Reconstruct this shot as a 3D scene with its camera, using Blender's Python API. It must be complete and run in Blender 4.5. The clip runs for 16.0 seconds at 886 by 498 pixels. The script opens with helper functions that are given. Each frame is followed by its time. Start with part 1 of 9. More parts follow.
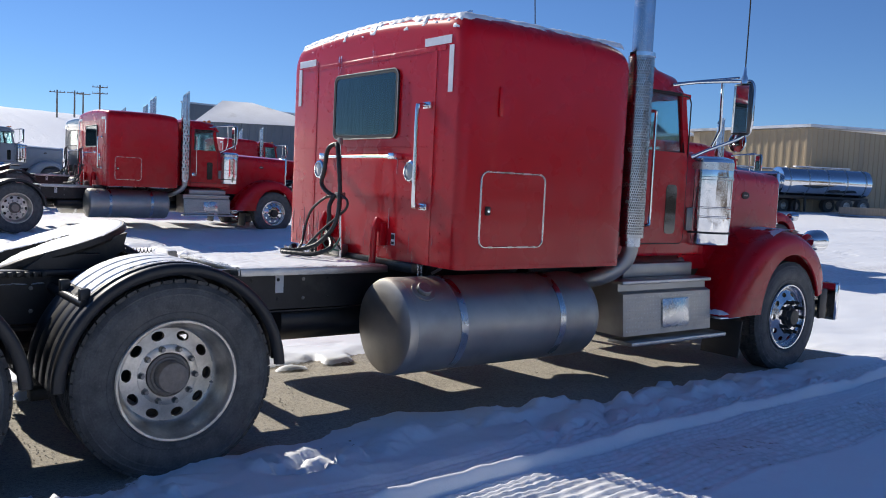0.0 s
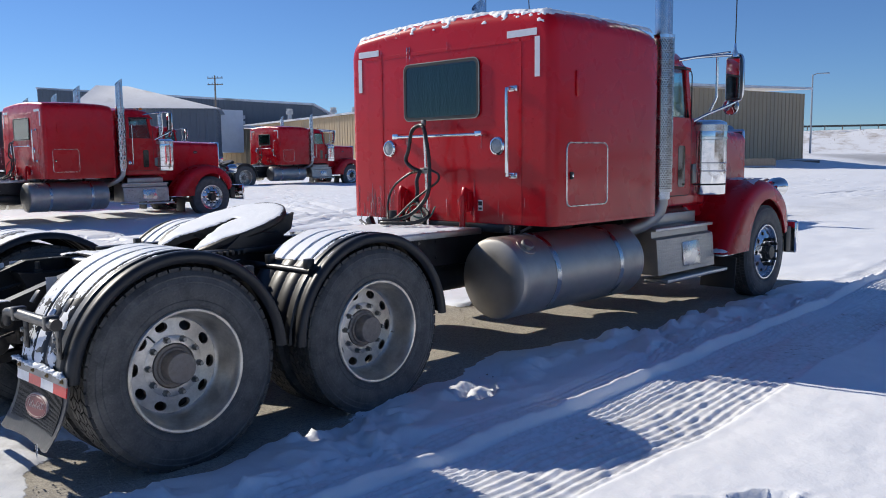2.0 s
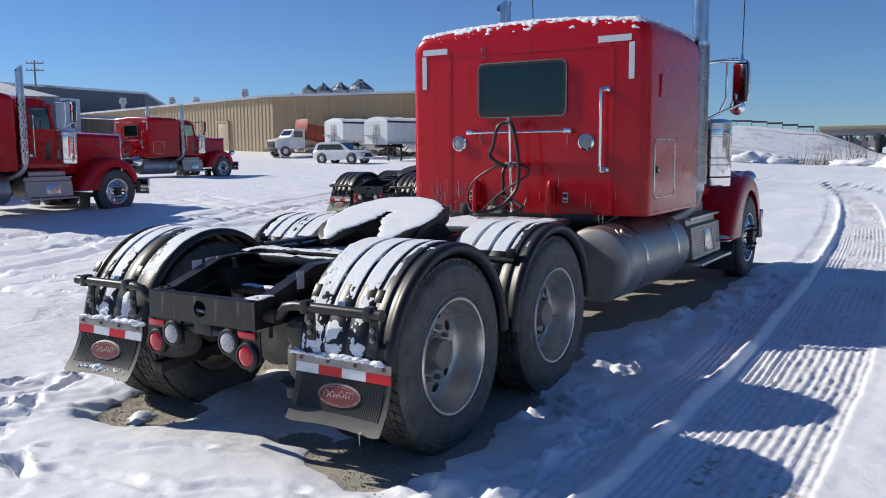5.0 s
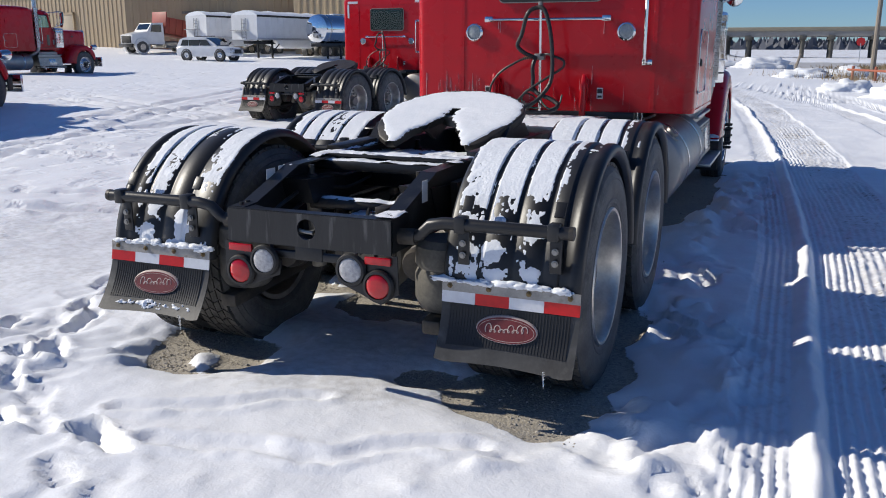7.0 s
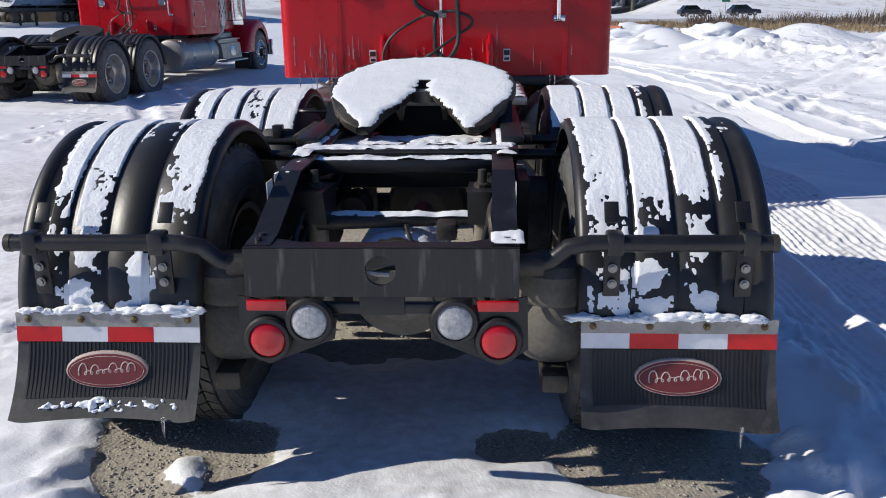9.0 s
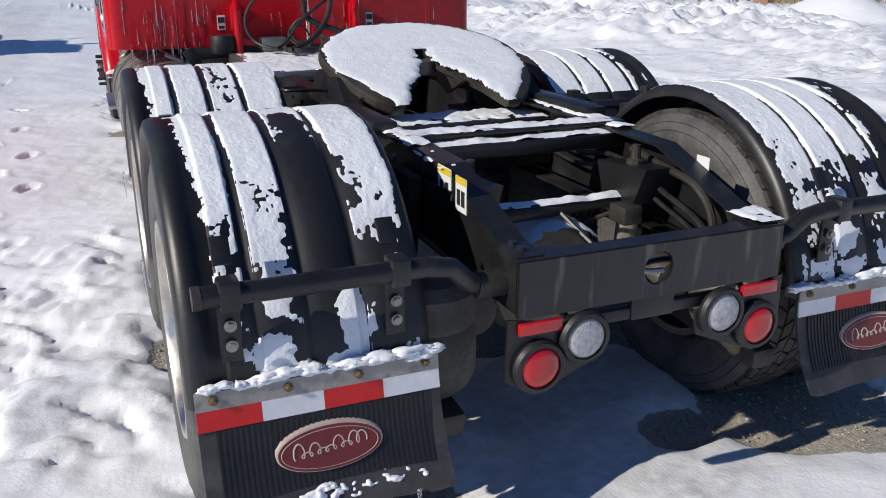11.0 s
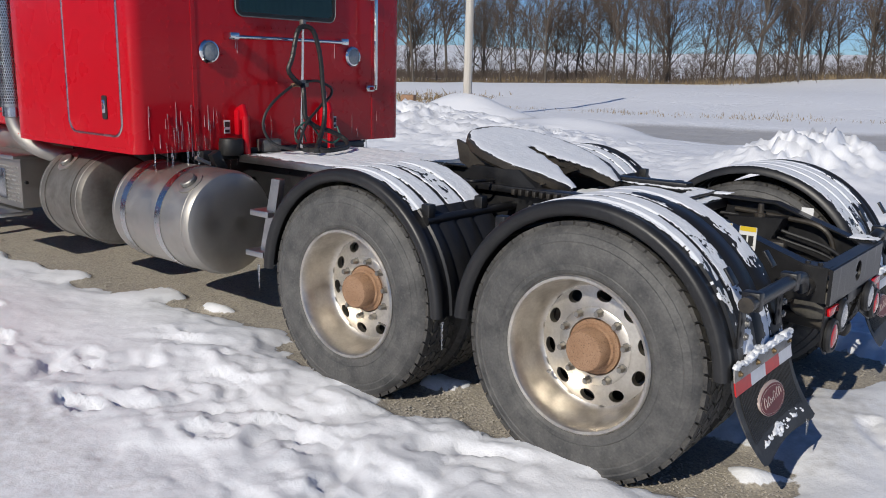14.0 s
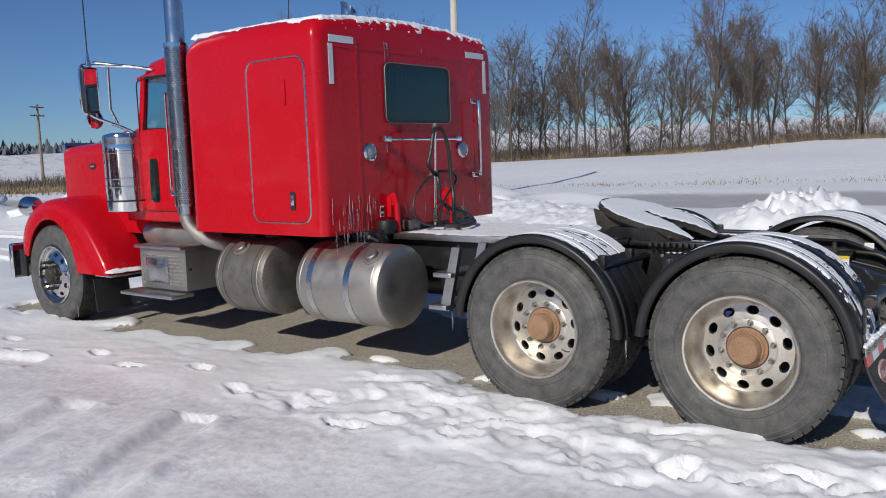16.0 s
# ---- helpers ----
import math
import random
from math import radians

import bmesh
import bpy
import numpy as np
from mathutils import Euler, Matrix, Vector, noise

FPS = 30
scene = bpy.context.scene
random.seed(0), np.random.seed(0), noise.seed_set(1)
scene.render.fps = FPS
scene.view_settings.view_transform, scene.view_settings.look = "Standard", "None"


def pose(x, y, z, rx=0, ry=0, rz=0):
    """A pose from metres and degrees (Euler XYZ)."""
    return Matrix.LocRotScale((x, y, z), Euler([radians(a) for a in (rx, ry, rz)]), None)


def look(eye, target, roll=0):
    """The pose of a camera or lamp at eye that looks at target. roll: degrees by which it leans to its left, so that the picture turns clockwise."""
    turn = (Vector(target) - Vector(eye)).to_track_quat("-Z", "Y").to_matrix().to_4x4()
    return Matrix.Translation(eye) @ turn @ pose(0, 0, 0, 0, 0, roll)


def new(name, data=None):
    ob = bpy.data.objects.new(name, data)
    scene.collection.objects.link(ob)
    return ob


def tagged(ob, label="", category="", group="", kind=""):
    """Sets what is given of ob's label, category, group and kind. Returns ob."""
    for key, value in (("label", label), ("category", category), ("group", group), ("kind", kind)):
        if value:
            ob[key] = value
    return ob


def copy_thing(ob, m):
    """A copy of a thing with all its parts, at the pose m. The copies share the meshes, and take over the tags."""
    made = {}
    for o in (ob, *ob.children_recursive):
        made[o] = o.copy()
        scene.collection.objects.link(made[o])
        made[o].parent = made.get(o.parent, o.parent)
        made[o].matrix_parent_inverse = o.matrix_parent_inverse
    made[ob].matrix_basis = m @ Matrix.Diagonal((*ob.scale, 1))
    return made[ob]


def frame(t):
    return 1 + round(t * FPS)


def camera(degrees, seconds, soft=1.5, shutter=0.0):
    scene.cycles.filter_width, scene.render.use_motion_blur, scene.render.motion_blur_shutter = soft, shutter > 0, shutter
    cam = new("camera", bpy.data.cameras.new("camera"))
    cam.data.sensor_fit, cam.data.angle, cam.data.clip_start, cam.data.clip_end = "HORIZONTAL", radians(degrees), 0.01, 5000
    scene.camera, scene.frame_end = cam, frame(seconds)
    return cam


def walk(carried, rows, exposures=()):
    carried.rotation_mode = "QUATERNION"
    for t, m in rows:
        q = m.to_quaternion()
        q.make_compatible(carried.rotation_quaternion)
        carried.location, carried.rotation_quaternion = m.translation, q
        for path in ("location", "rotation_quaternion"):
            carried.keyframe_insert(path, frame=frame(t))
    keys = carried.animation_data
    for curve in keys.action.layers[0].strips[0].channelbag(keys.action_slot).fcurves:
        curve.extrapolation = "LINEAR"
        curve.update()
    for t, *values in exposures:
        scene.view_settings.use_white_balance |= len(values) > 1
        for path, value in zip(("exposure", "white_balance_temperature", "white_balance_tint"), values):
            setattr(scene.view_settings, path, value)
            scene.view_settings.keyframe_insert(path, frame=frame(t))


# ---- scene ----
cam = camera(55.9, 16.0, soft=1.0)
PATH = [
    (0, (5.495, -0.25, 1.611), (3.917, 0.969, 1.46), 2.7),
    (0.5, (5.494, -0.739, 1.62), (3.945, 0.519, 1.485), 1.0),
    (1, (5.338, -1.183, 1.608), (3.834, 0.127, 1.458), -0.4),
    (1.5, (5.221, -1.69, 1.593), (3.798, -0.299, 1.4), -0.1),
    (2, (5.106, -2.161, 1.59), (3.733, -0.722, 1.378), -0.6),
    (2.5, (4.939, -2.567, 1.61), (3.641, -1.062, 1.385), 1.0),
    (3, (4.754, -2.929, 1.629), (3.537, -1.358, 1.402), 1.4),
    (3.5, (4.441, -3.165, 1.633), (3.253, -1.573, 1.395), 0.1),
    (4, (4.136, -3.442, 1.623), (2.979, -1.826, 1.396), 0.1),
    (4.2, (4.026, -3.563, 1.637), (2.885, -1.935, 1.419), -0.0),
    (6.3, (2.517, -3.923, 1.568), (1.648, -2.16, 1.201), -0.0),
    (6.5, (2.35, -3.884, 1.553), (1.506, -2.117, 1.148), 0.1),
    (7, (1.928, -3.824, 1.557), (1.189, -2.025, 1.092), 0.1),
    (7.5, (1.511, -3.621, 1.552), (0.895, -1.78, 1.07), -0.8),
    (8, (1.081, -3.486, 1.542), (0.64, -1.608, 1.013), -0.4),
    (8.5, (0.724, -3.3, 1.534), (0.44, -1.402, 0.973), -1.3),
    (9, (0.322, -3.09, 1.532), (0.214, -1.171, 0.98), -0.8),
    (9.5, (-0.077, -2.984, 1.55), (0.023, -1.073, 0.97), -1.1),
    (10, (-0.498, -2.821, 1.551), (-0.237, -0.934, 0.942), -2.1),
    (10.2, (-0.678, -2.746, 1.544), (-0.339, -0.876, 0.921), -2.1),
    (12.3, (-2.264, -1.854, 1.533), (-0.984, -0.428, 0.962), 2.4),
    (12.5, (-2.425, -1.774, 1.548), (-1.096, -0.391, 0.98), 1.9),
    (13, (-2.932, -1.704, 1.552), (-1.536, -0.396, 0.968), -0.2),
    (13.5, (-3.42, -1.641, 1.565), (-1.977, -0.371, 1.016), -1.1),
    (13.7, (-3.657, -1.625, 1.577), (-2.189, -0.357, 1.088), -0.6),
    (14, (-3.987, -1.602, 1.618), (-2.479, -0.358, 1.198), 1.3),
    (14.5, (-4.449, -1.556, 1.648), (-2.856, -0.391, 1.327), 1.7),
    (15, (-4.869, -1.469, 1.686), (-3.228, -0.352, 1.442), 0.5),
    (15.5, (-5.375, -1.506, 1.692), (-3.755, -0.353, 1.474), -0.8),
    (16, (-5.808, -1.438, 1.677), (-4.223, -0.241, 1.448), -1.9),
]
walk(cam, [(t, look(eye, target, roll)) for t, eye, target, roll in PATH],
     exposures=[(0, 0.38), (3.0, 0.29), (6.5, 0.20), (9.0, 0.23), (9.6, 0.15), (10.2, 0.10), (12.5, -0.03), (14.0, -0.18), (16, -0.21)])

# ---- sky and sun ----
SUN_SIDE, SUN_HIGH = 8.0, 32.0
sun_from = Vector((-math.cos(radians(SUN_HIGH)) * math.cos(radians(SUN_SIDE)),
                   -math.cos(radians(SUN_HIGH)) * math.sin(radians(SUN_SIDE)), math.sin(radians(SUN_HIGH))))
world = bpy.data.worlds.new("world")
scene.world = world
world.use_nodes = True
_n = world.node_tree.nodes
_sky = _n.new("ShaderNodeTexSky")
_sky.sky_type = "NISHITA"
_sky.sun_disc = False
_sky.sun_elevation = radians(SUN_HIGH)
_sky.sun_rotation = math.atan2(sun_from.x, sun_from.y)
_sky.altitude = 300
_sky.air_density, _sky.dust_density, _sky.ozone_density = 0.85, 0.0, 1.2
_tint = _n.new("ShaderNodeMix")
_tint.data_type, _tint.blend_type = "RGBA", "MULTIPLY"
_tint.inputs[0].default_value = 1.0
_tint.inputs[7].default_value = (0.60, 0.885, 1.34, 1)
world.node_tree.links.new(_sky.outputs[0], _tint.inputs[6])
world.node_tree.links.new(_tint.outputs[2], _n["Background"].inputs[0])
_n["Background"].inputs[1].default_value = 0.059
sun_lamp = new("sun", bpy.data.lights.new("sun", "SUN"))
sun_lamp.data.energy, sun_lamp.data.angle, sun_lamp.data.color = 4.0, radians(0.55), (1.0, 0.938, 0.83)
sun_lamp.matrix_world = look(sun_from * 60, (0, 0, 0))


# ---- materials ----
def material(name, color, rough=0.6, metal=0.0, color2=None, scale=6.0, bump=0.0, bump_scale=60.0, coat=0.0,
             rough_var=0.0, island=0.0, clear=0.0, stain=None, stain_scale=1.5, stain_edge=(0.5, 0.7), stretch=(1, 1, 1), glow=0.0):
    """Noise at two scales between two colours, fine relief, and stains with a shape of their own."""
    m = bpy.data.materials.new(name)
    m.use_nodes = True
    nt = m.node_tree
    bsdf = nt.nodes["Principled BSDF"]
    bsdf.inputs["Base Color"].default_value = (*color, 1)
    bsdf.inputs["Roughness"].default_value = rough
    bsdf.inputs["Metallic"].default_value = metal
    bsdf.inputs["Coat Weight"].default_value = coat
    bsdf.inputs["Coat Roughness"].default_value = 0.06
    bsdf.inputs["Transmission Weight"].default_value = clear
    if glow:
        bsdf.inputs["Emission Color"].default_value = (*color, 1)
        bsdf.inputs["Emission Strength"].default_value = glow
    co = nt.nodes.new("ShaderNodeTexCoord")
    mp = nt.nodes.new("ShaderNodeMapping")
    mp.inputs["Scale"].default_value = stretch
    nt.links.new(co.outputs["Object"], mp.inputs[0])

    def tex(s, detail=5):
        n = nt.nodes.new("ShaderNodeTexNoise")
        n.inputs["Scale"].default_value, n.inputs["Detail"].default_value = s, detail
        nt.links.new(mp.outputs[0], n.inputs["Vector"])
        return n

    def mix(fac, a, b):
        n = nt.nodes.new("ShaderNodeMix")
        n.data_type = "RGBA"
        nt.links.new(fac, n.inputs[0])
        for src, sock in ((a, n.inputs[6]), (b, n.inputs[7])):
            if isinstance(src, tuple):
                sock.default_value = (*src, 1)
            else:
                nt.links.new(src, sock)
        return n.outputs[2]

    def ramp(src, lo, hi):
        n = nt.nodes.new("ShaderNodeMapRange")
        nt.links.new(src, n.inputs[0])
        n.inputs[1].default_value, n.inputs[2].default_value = lo, hi
        return n.outputs[0]

    out = None
    if color2:
        a, b = tex(scale), tex(scale * 9, 3)
        add = nt.nodes.new("ShaderNodeMath")
        add.operation = "MULTIPLY_ADD"
        nt.links.new(b.outputs[0], add.inputs[0])
        add.inputs[1].default_value = 0.45
        nt.links.new(a.outputs[0], add.inputs[2])
        out = mix(ramp(add.outputs[0], 0.5, 0.95), color, color2)
    if stain:
        out = mix(ramp(tex(stain_scale, 7).outputs[0], *stain_edge), out or color, stain)
    if out:
        nt.links.new(out, bsdf.inputs["Base Color"])
    if rough_var:
        nt.links.new(ramp2(nt, tex(scale * 2).outputs[0], rough - rough_var, rough + rough_var), bsdf.inputs["Roughness"])
    if bump:
        bp = nt.nodes.new("ShaderNodeBump")
        bp.inputs["Strength"].default_value, bp.inputs["Distance"].default_value = min(1, bump), 0.01
        nt.links.new(tex(bump_scale, 4).outputs[0], bp.inputs["Height"])
        nt.links.new(bp.outputs[0], bsdf.inputs["Normal"])
    return m


def ramp2(nt, src, lo, hi):
    n = nt.nodes.new("ShaderNodeMapRange")
    nt.links.new(src, n.inputs[0])
    n.inputs[1].default_value, n.inputs[2].default_value = 0.3, 0.7
    n.inputs[3].default_value, n.inputs[4].default_value = lo, hi
    return n.outputs[0]


RED = material("red_paint", (0.50, 0.0035, 0.012), 0.28, 0.0, (0.48, 0.004, 0.012), 2, coat=0.30, rough_var=0.03)
RED.node_tree.nodes["Principled BSDF"].inputs["Specular IOR Level"].default_value = 0.22
BLACKPAINT = material("black_paint", (0.012, 0.013, 0.015), 0.3, 0, (0.02, 0.02, 0.022), 4, coat=0.6)
RUBBER = material("tyre_rubber", (0.048, 0.048, 0.048), 0.60, 0, (0.115, 0.112, 0.106), 11, bump=0.22, bump_scale=110,
                  stain=(0.155, 0.15, 0.14), stain_scale=42, stain_edge=(0.56, 0.92))
TREAD = material("tyre_tread", (0.018, 0.018, 0.019), 0.65, 0, (0.085, 0.08, 0.072), 16, bump=0.3, bump_scale=70)
ALLOY = material("wheel_alloy", (0.76, 0.72, 0.65), 0.42, 1.0, (0.55, 0.51, 0.45), 9, bump=0.04, bump_scale=120, rough_var=0.1,
                 stain=(0.47, 0.43, 0.37), stain_scale=11, stain_edge=(0.50, 0.80))
CHROME = material("chrome", (0.78, 0.79, 0.80), 0.08, 1.0, (0.66, 0.67, 0.68), 8, rough_var=0.05)
STAINLESS = material("stainless", (0.62, 0.62, 0.61), 0.26, 1.0, (0.5, 0.5, 0.49), 5, rough_var=0.08)
TANK = material("tank_aluminium", (0.47, 0.445, 0.40), 0.52, 1.0, (0.45, 0.43, 0.40), 4, bump=0.03, bump_scale=140, rough_var=0.08,
                stain=(0.33, 0.31, 0.28), stain_scale=3.5, stain_edge=(0.5, 0.8))
TANKDIRTY = material("grimy_tank", (0.26, 0.245, 0.22), 0.6, 0.8, (0.17, 0.16, 0.14), 5, bump=0.05, bump_scale=90, stain=(0.12, 0.11, 0.095), stain_scale=6, stain_edge=(0.5, 0.8))
STACKMETAL = material("stack_metal", (0.50, 0.55, 0.62), 0.22, 1.0, (0.40, 0.43, 0.48), 3, rough_var=0.08)
DULLSTEEL = material("dull_steel", (0.36, 0.35, 0.33), 0.5, 0.9, (0.24, 0.23, 0.21), 8, bump=0.06, bump_scale=90)
TREADPLATE = material("tread_plate", (0.55, 0.55, 0.54), 0.36, 1.0, (0.42, 0.42, 0.41), 8, bump=0.3, bump_scale=45)
FRAMEBLACK = material("frame_black", (0.007, 0.007, 0.008), 0.38, 0, (0.018, 0.018, 0.019), 7, bump=0.06, bump_scale=80,
                      stain=(0.07, 0.067, 0.063), stain_scale=5, stain_edge=(0.60, 0.95))
PLASTIC = material("fender_plastic", (0.010, 0.010, 0.011), 0.42, 0, (0.020, 0.020, 0.021), 6, bump=0.05, bump_scale=60,
                   stain=(0.045, 0.044, 0.042), stain_scale=6, stain_edge=(0.6, 0.95))
MUDRUBBER = material("muddy_rubber", (0.055, 0.052, 0.047), 0.75, 0, (0.14, 0.13, 0.11), 7, bump=0.12, bump_scale=50)
FLAPEDGE = material("dusty_flap_rubber", (0.022, 0.022, 0.023), 0.55, 0, (0.055, 0.055, 0.055), 6, bump=0.08, bump_scale=60, stain=(0.11, 0.11, 0.107), stain_scale=14, stain_edge=(0.55, 0.85))
ENDPLATE = material("scuffed_end_plate", (0.007, 0.007, 0.008), 0.36, 0, (0.018, 0.018, 0.019), 7, bump=0.06, bump_scale=80,
                    stain=(0.16, 0.155, 0.15), stain_scale=14, stain_edge=(0.56, 0.84), stretch=(2.2, 1, 0.30))
BRASS = material("dull_brass", (0.22, 0.15, 0.06), 0.55, 0.5, (0.13, 0.09, 0.05), 40)
FLAP = material("flap_rubber", (0.009, 0.009, 0.010), 0.5, 0, (0.018, 0.018, 0.018), 9, bump=0.08, bump_scale=60)
GREASE = material("greasy_steel", (0.022, 0.020, 0.018), 0.5, 0.2, (0.065, 0.055, 0.043), 7, bump=0.2, bump_scale=30)
MUDDY = material("muddy_steel", (0.16, 0.14, 0.11), 0.8, 0, (0.28, 0.25, 0.20), 6, bump=0.25, bump_scale=40)
# hubs on the right side, greyer than the rusty left ones
GREYHUB = material("greasy_brown_hub", (0.24, 0.20, 0.165), 0.5, 0.45, (0.33, 0.28, 0.235), 40, bump=0.4, bump_scale=240)
RUST = material("rusty_hub", (0.40, 0.245, 0.15), 0.8, 0.05, (0.30, 0.17, 0.095), 14, bump=0.6, bump_scale=300,
                stain=(0.10, 0.062, 0.042), stain_scale=210, stain_edge=(0.56, 0.70))
TAILRED = material("red_lens", (0.55, 0.006, 0.010), 0.12, 0, (0.42, 0.006, 0.01), 40, coat=0.5)
WHITELENS = material("white_lens", (0.50, 0.50, 0.51), 0.15, 0, (0.26, 0.26, 0.27), 55, coat=0.6, bump=0.3, bump_scale=120)
AMBER = material("amber_lens", (0.75, 0.22, 0.02), 0.15, 0, coat=0.5)
TAPEWHITE = material("reflective_white", (0.72, 0.73, 0.76), 0.35, 0.1, (0.62, 0.63, 0.66), 30)
TAPERED = material("reflective_red", (0.62, 0.012, 0.012), 0.35, 0.1, (0.5, 0.01, 0.01), 30)
BADGERED = material("badge_red", (0.17, 0.020, 0.024), 0.5, 0, (0.12, 0.02, 0.02), 30)
CREAM = material("badge_cream", (0.50, 0.40, 0.36), 0.5, 0, (0.42, 0.33, 0.30), 40)
GLASS = material("tinted_glass", (0.26, 0.42, 0.40), 0.03, 0, clear=1.0)
CABGLASS = material("cab_glass", (0.55, 0.75, 0.78), 0.02, 0, clear=1.0)
CURTAIN = material("curtain", (0.10, 0.14, 0.125), 0.9, 0, (0.055, 0.08, 0.075), 4, stretch=(9, 1, 0.4))
DARKTRIM = material("dark_trim", (0.012, 0.012, 0.012), 0.6, 0, (0.02, 0.02, 0.02), 10)
SEATGREY = material("cab_trim", (0.09, 0.085, 0.08), 0.8, 0, (0.06, 0.06, 0.06), 6)
MIRROR = material("mirror_glass", (0.85, 0.86, 0.87), 0.02, 1.0)
HOSE = material("black_hose", (0.010, 0.010, 0.011), 0.45, 0, (0.03, 0.03, 0.03), 30)
HOSEBLUE = material("coil_hose", (0.02, 0.09, 0.07), 0.5)
LABELWHITE = material("label_white", (0.75, 0.75, 0.74), 0.5)
LABELYELLOW = material("label_yellow", (0.72, 0.52, 0.03), 0.5)
INK = material("ink", (0.02, 0.02, 0.02), 0.6)
SNOW = material("snow_layer", (0.86, 0.88, 0.91), 0.6, 0, (0.78, 0.81, 0.85), 8, bump=0.24, bump_scale=110)
ICE = material("ice", (0.92, 0.94, 0.96), 0.18, 0, clear=0.96)
FROST = material("frosted_ice", (0.62, 0.50, 0.52), 0.3, 0, (0.45, 0.14, 0.17), 24, bump=0.3, bump_scale=150)
LAMPGLASS = material("lamp_lens", (0.22, 0.25, 0.26), 0.10, 0, (0.40, 0.42, 0.42), 55, coat=0.6)
GUARD = material("perforated_steel", (0.48, 0.49, 0.50), 0.24, 1.0, (0.36, 0.37, 0.38), 6, rough_var=0.08)


# ---- mesh tools ----
def mesh_of(bm, name, mat, angle=35):
    me = bpy.data.meshes.new(name)
    bmesh.ops.recalc_face_normals(bm, faces=bm.faces)
    bm.to_mesh(me)
    bm.free()
    for m in mat if isinstance(mat, (list, tuple)) else [mat]:
        me.materials.append(m)
    me.shade_smooth()
    me.set_sharp_from_angle(angle=radians(angle))
    return me


def part(name, bm, mat, parent=None, label="", angle=35, at=None):
    ob = new(name, mesh_of(bm, name, mat, angle))
    if parent is not None:
        ob.parent = parent
    if at is not None:
        ob.matrix_basis = at
    if label:
        ob["label"] = label
    return ob


def again(ob, at, parent=None, name=None):
    """A second piece on the same mesh, elsewhere."""
    two = new(name or ob.name.split(".")[0], ob.data)
    two.parent = parent if parent is not None else ob.parent
    two.matrix_basis = at
    if "label" in ob:
        two["label"] = ob["label"]
    return two


def thing(name, label, category, group="", kind="", at=None):
    ob = tagged(new(name), label, category, group, kind)
    ob.empty_display_size = 0.2
    if at is not None:
        ob.matrix_basis = at
    return ob


def box(size, at=(0, 0, 0), bevel=0.0, seg=2, bm=None, turn=None):
    own = bmesh.new()
    bmesh.ops.create_cube(own, size=1)
    bmesh.ops.scale(own, vec=size, verts=own.verts)
    if bevel:
        bmesh.ops.bevel(own, geom=own.edges[:], offset=bevel, segments=seg, profile=0.5, affect="EDGES")
    m = Matrix.Translation(at) @ (turn.to_4x4() if turn is not None else Matrix())
    bmesh.ops.transform(own, matrix=m, verts=own.verts)
    return join(bm, own)


def join(bm, own):
    if bm is None:
        return own
    me = bpy.data.meshes.new("tmp")
    own.to_mesh(me)
    own.free()
    bm.from_mesh(me)
    bpy.data.meshes.remove(me)
    return bm


def loops(rings, closed=False, cap=False, bm=None):
    """Skin through rings of the same number of points; closed joins the last ring to the first."""
    bm = bm or bmesh.new()
    vs = [[bm.verts.new(p) for p in ring] for ring in rings]
    n = len(rings[0])
    for a, b in zip(vs, vs[1:] + (vs[:1] if closed else [])):
        for i in range(n):
            j = (i + 1) % n
            bm.faces.new((a[i], a[j], b[j], b[i]))
    if cap:
        bm.faces.new(vs[0][::-1])
        bm.faces.new(vs[-1])
    return bm


def lathe(profile, seg=48, axis="x", at=(0, 0, 0), closed=False, bm=None, cap=False):
    """Profile of (radius, along) turned about the axis."""
    rings = []
    for r, a in profile:
        ring = []
        for k in range(seg):
            c, s = math.cos(2 * math.pi * k / seg) * r, math.sin(2 * math.pi * k / seg) * r
            p = {"x": (a, c, s), "y": (c, a, s), "z": (c, s, a)}[axis]
            ring.append((p[0] + at[0], p[1] + at[1], p[2] + at[2]))
        rings.append(ring)
    return loops(rings, closed, cap, bm)


def rod(r, a, b, seg=16, bm=None):
    """A capped cylinder from a to b."""
    return tube([a, b], r, seg, bm)


def tube(points, r, seg=10, bm=None, r_end=None):
    pts = [Vector(p) for p in points]
    rings, up = [], None
    for i, p in enumerate(pts):
        d = (pts[min(i + 1, len(pts) - 1)] - pts[max(i - 1, 0)]).normalized()
        if up is None:
            up = Vector((0, 0, 1)) if abs(d.z) < 0.9 else Vector((1, 0, 0))
        side = d.cross(up).normalized()
        up = side.cross(d).normalized()
        rr = r if r_end is None else r + (r_end - r) * i / (len(pts) - 1)
        rings.append([p + side * math.cos(2 * math.pi * k / seg) * rr + up * math.sin(2 * math.pi * k / seg) * rr for k in range(seg)])
    return loops(rings, False, True, bm)


def bend(points, per=6):
    """A smooth line through the points (Catmull-Rom)."""
    p = [Vector(q) for q in points]
    p = [p[0] * 2 - p[1]] + p + [p[-1] * 2 - p[-2]]
    out = []
    for i in range(1, len(p) - 2):
        for k in range(per):
            t = k / per
            out.append(0.5 * (2 * p[i] + (p[i + 1] - p[i - 1]) * t + (2 * p[i - 1] - 5 * p[i] + 4 * p[i + 1] - p[i + 2]) * t * t
                              + (3 * p[i] - p[i - 1] - 3 * p[i + 1] + p[i + 2]) * t ** 3))
    return out + [p[-2]]


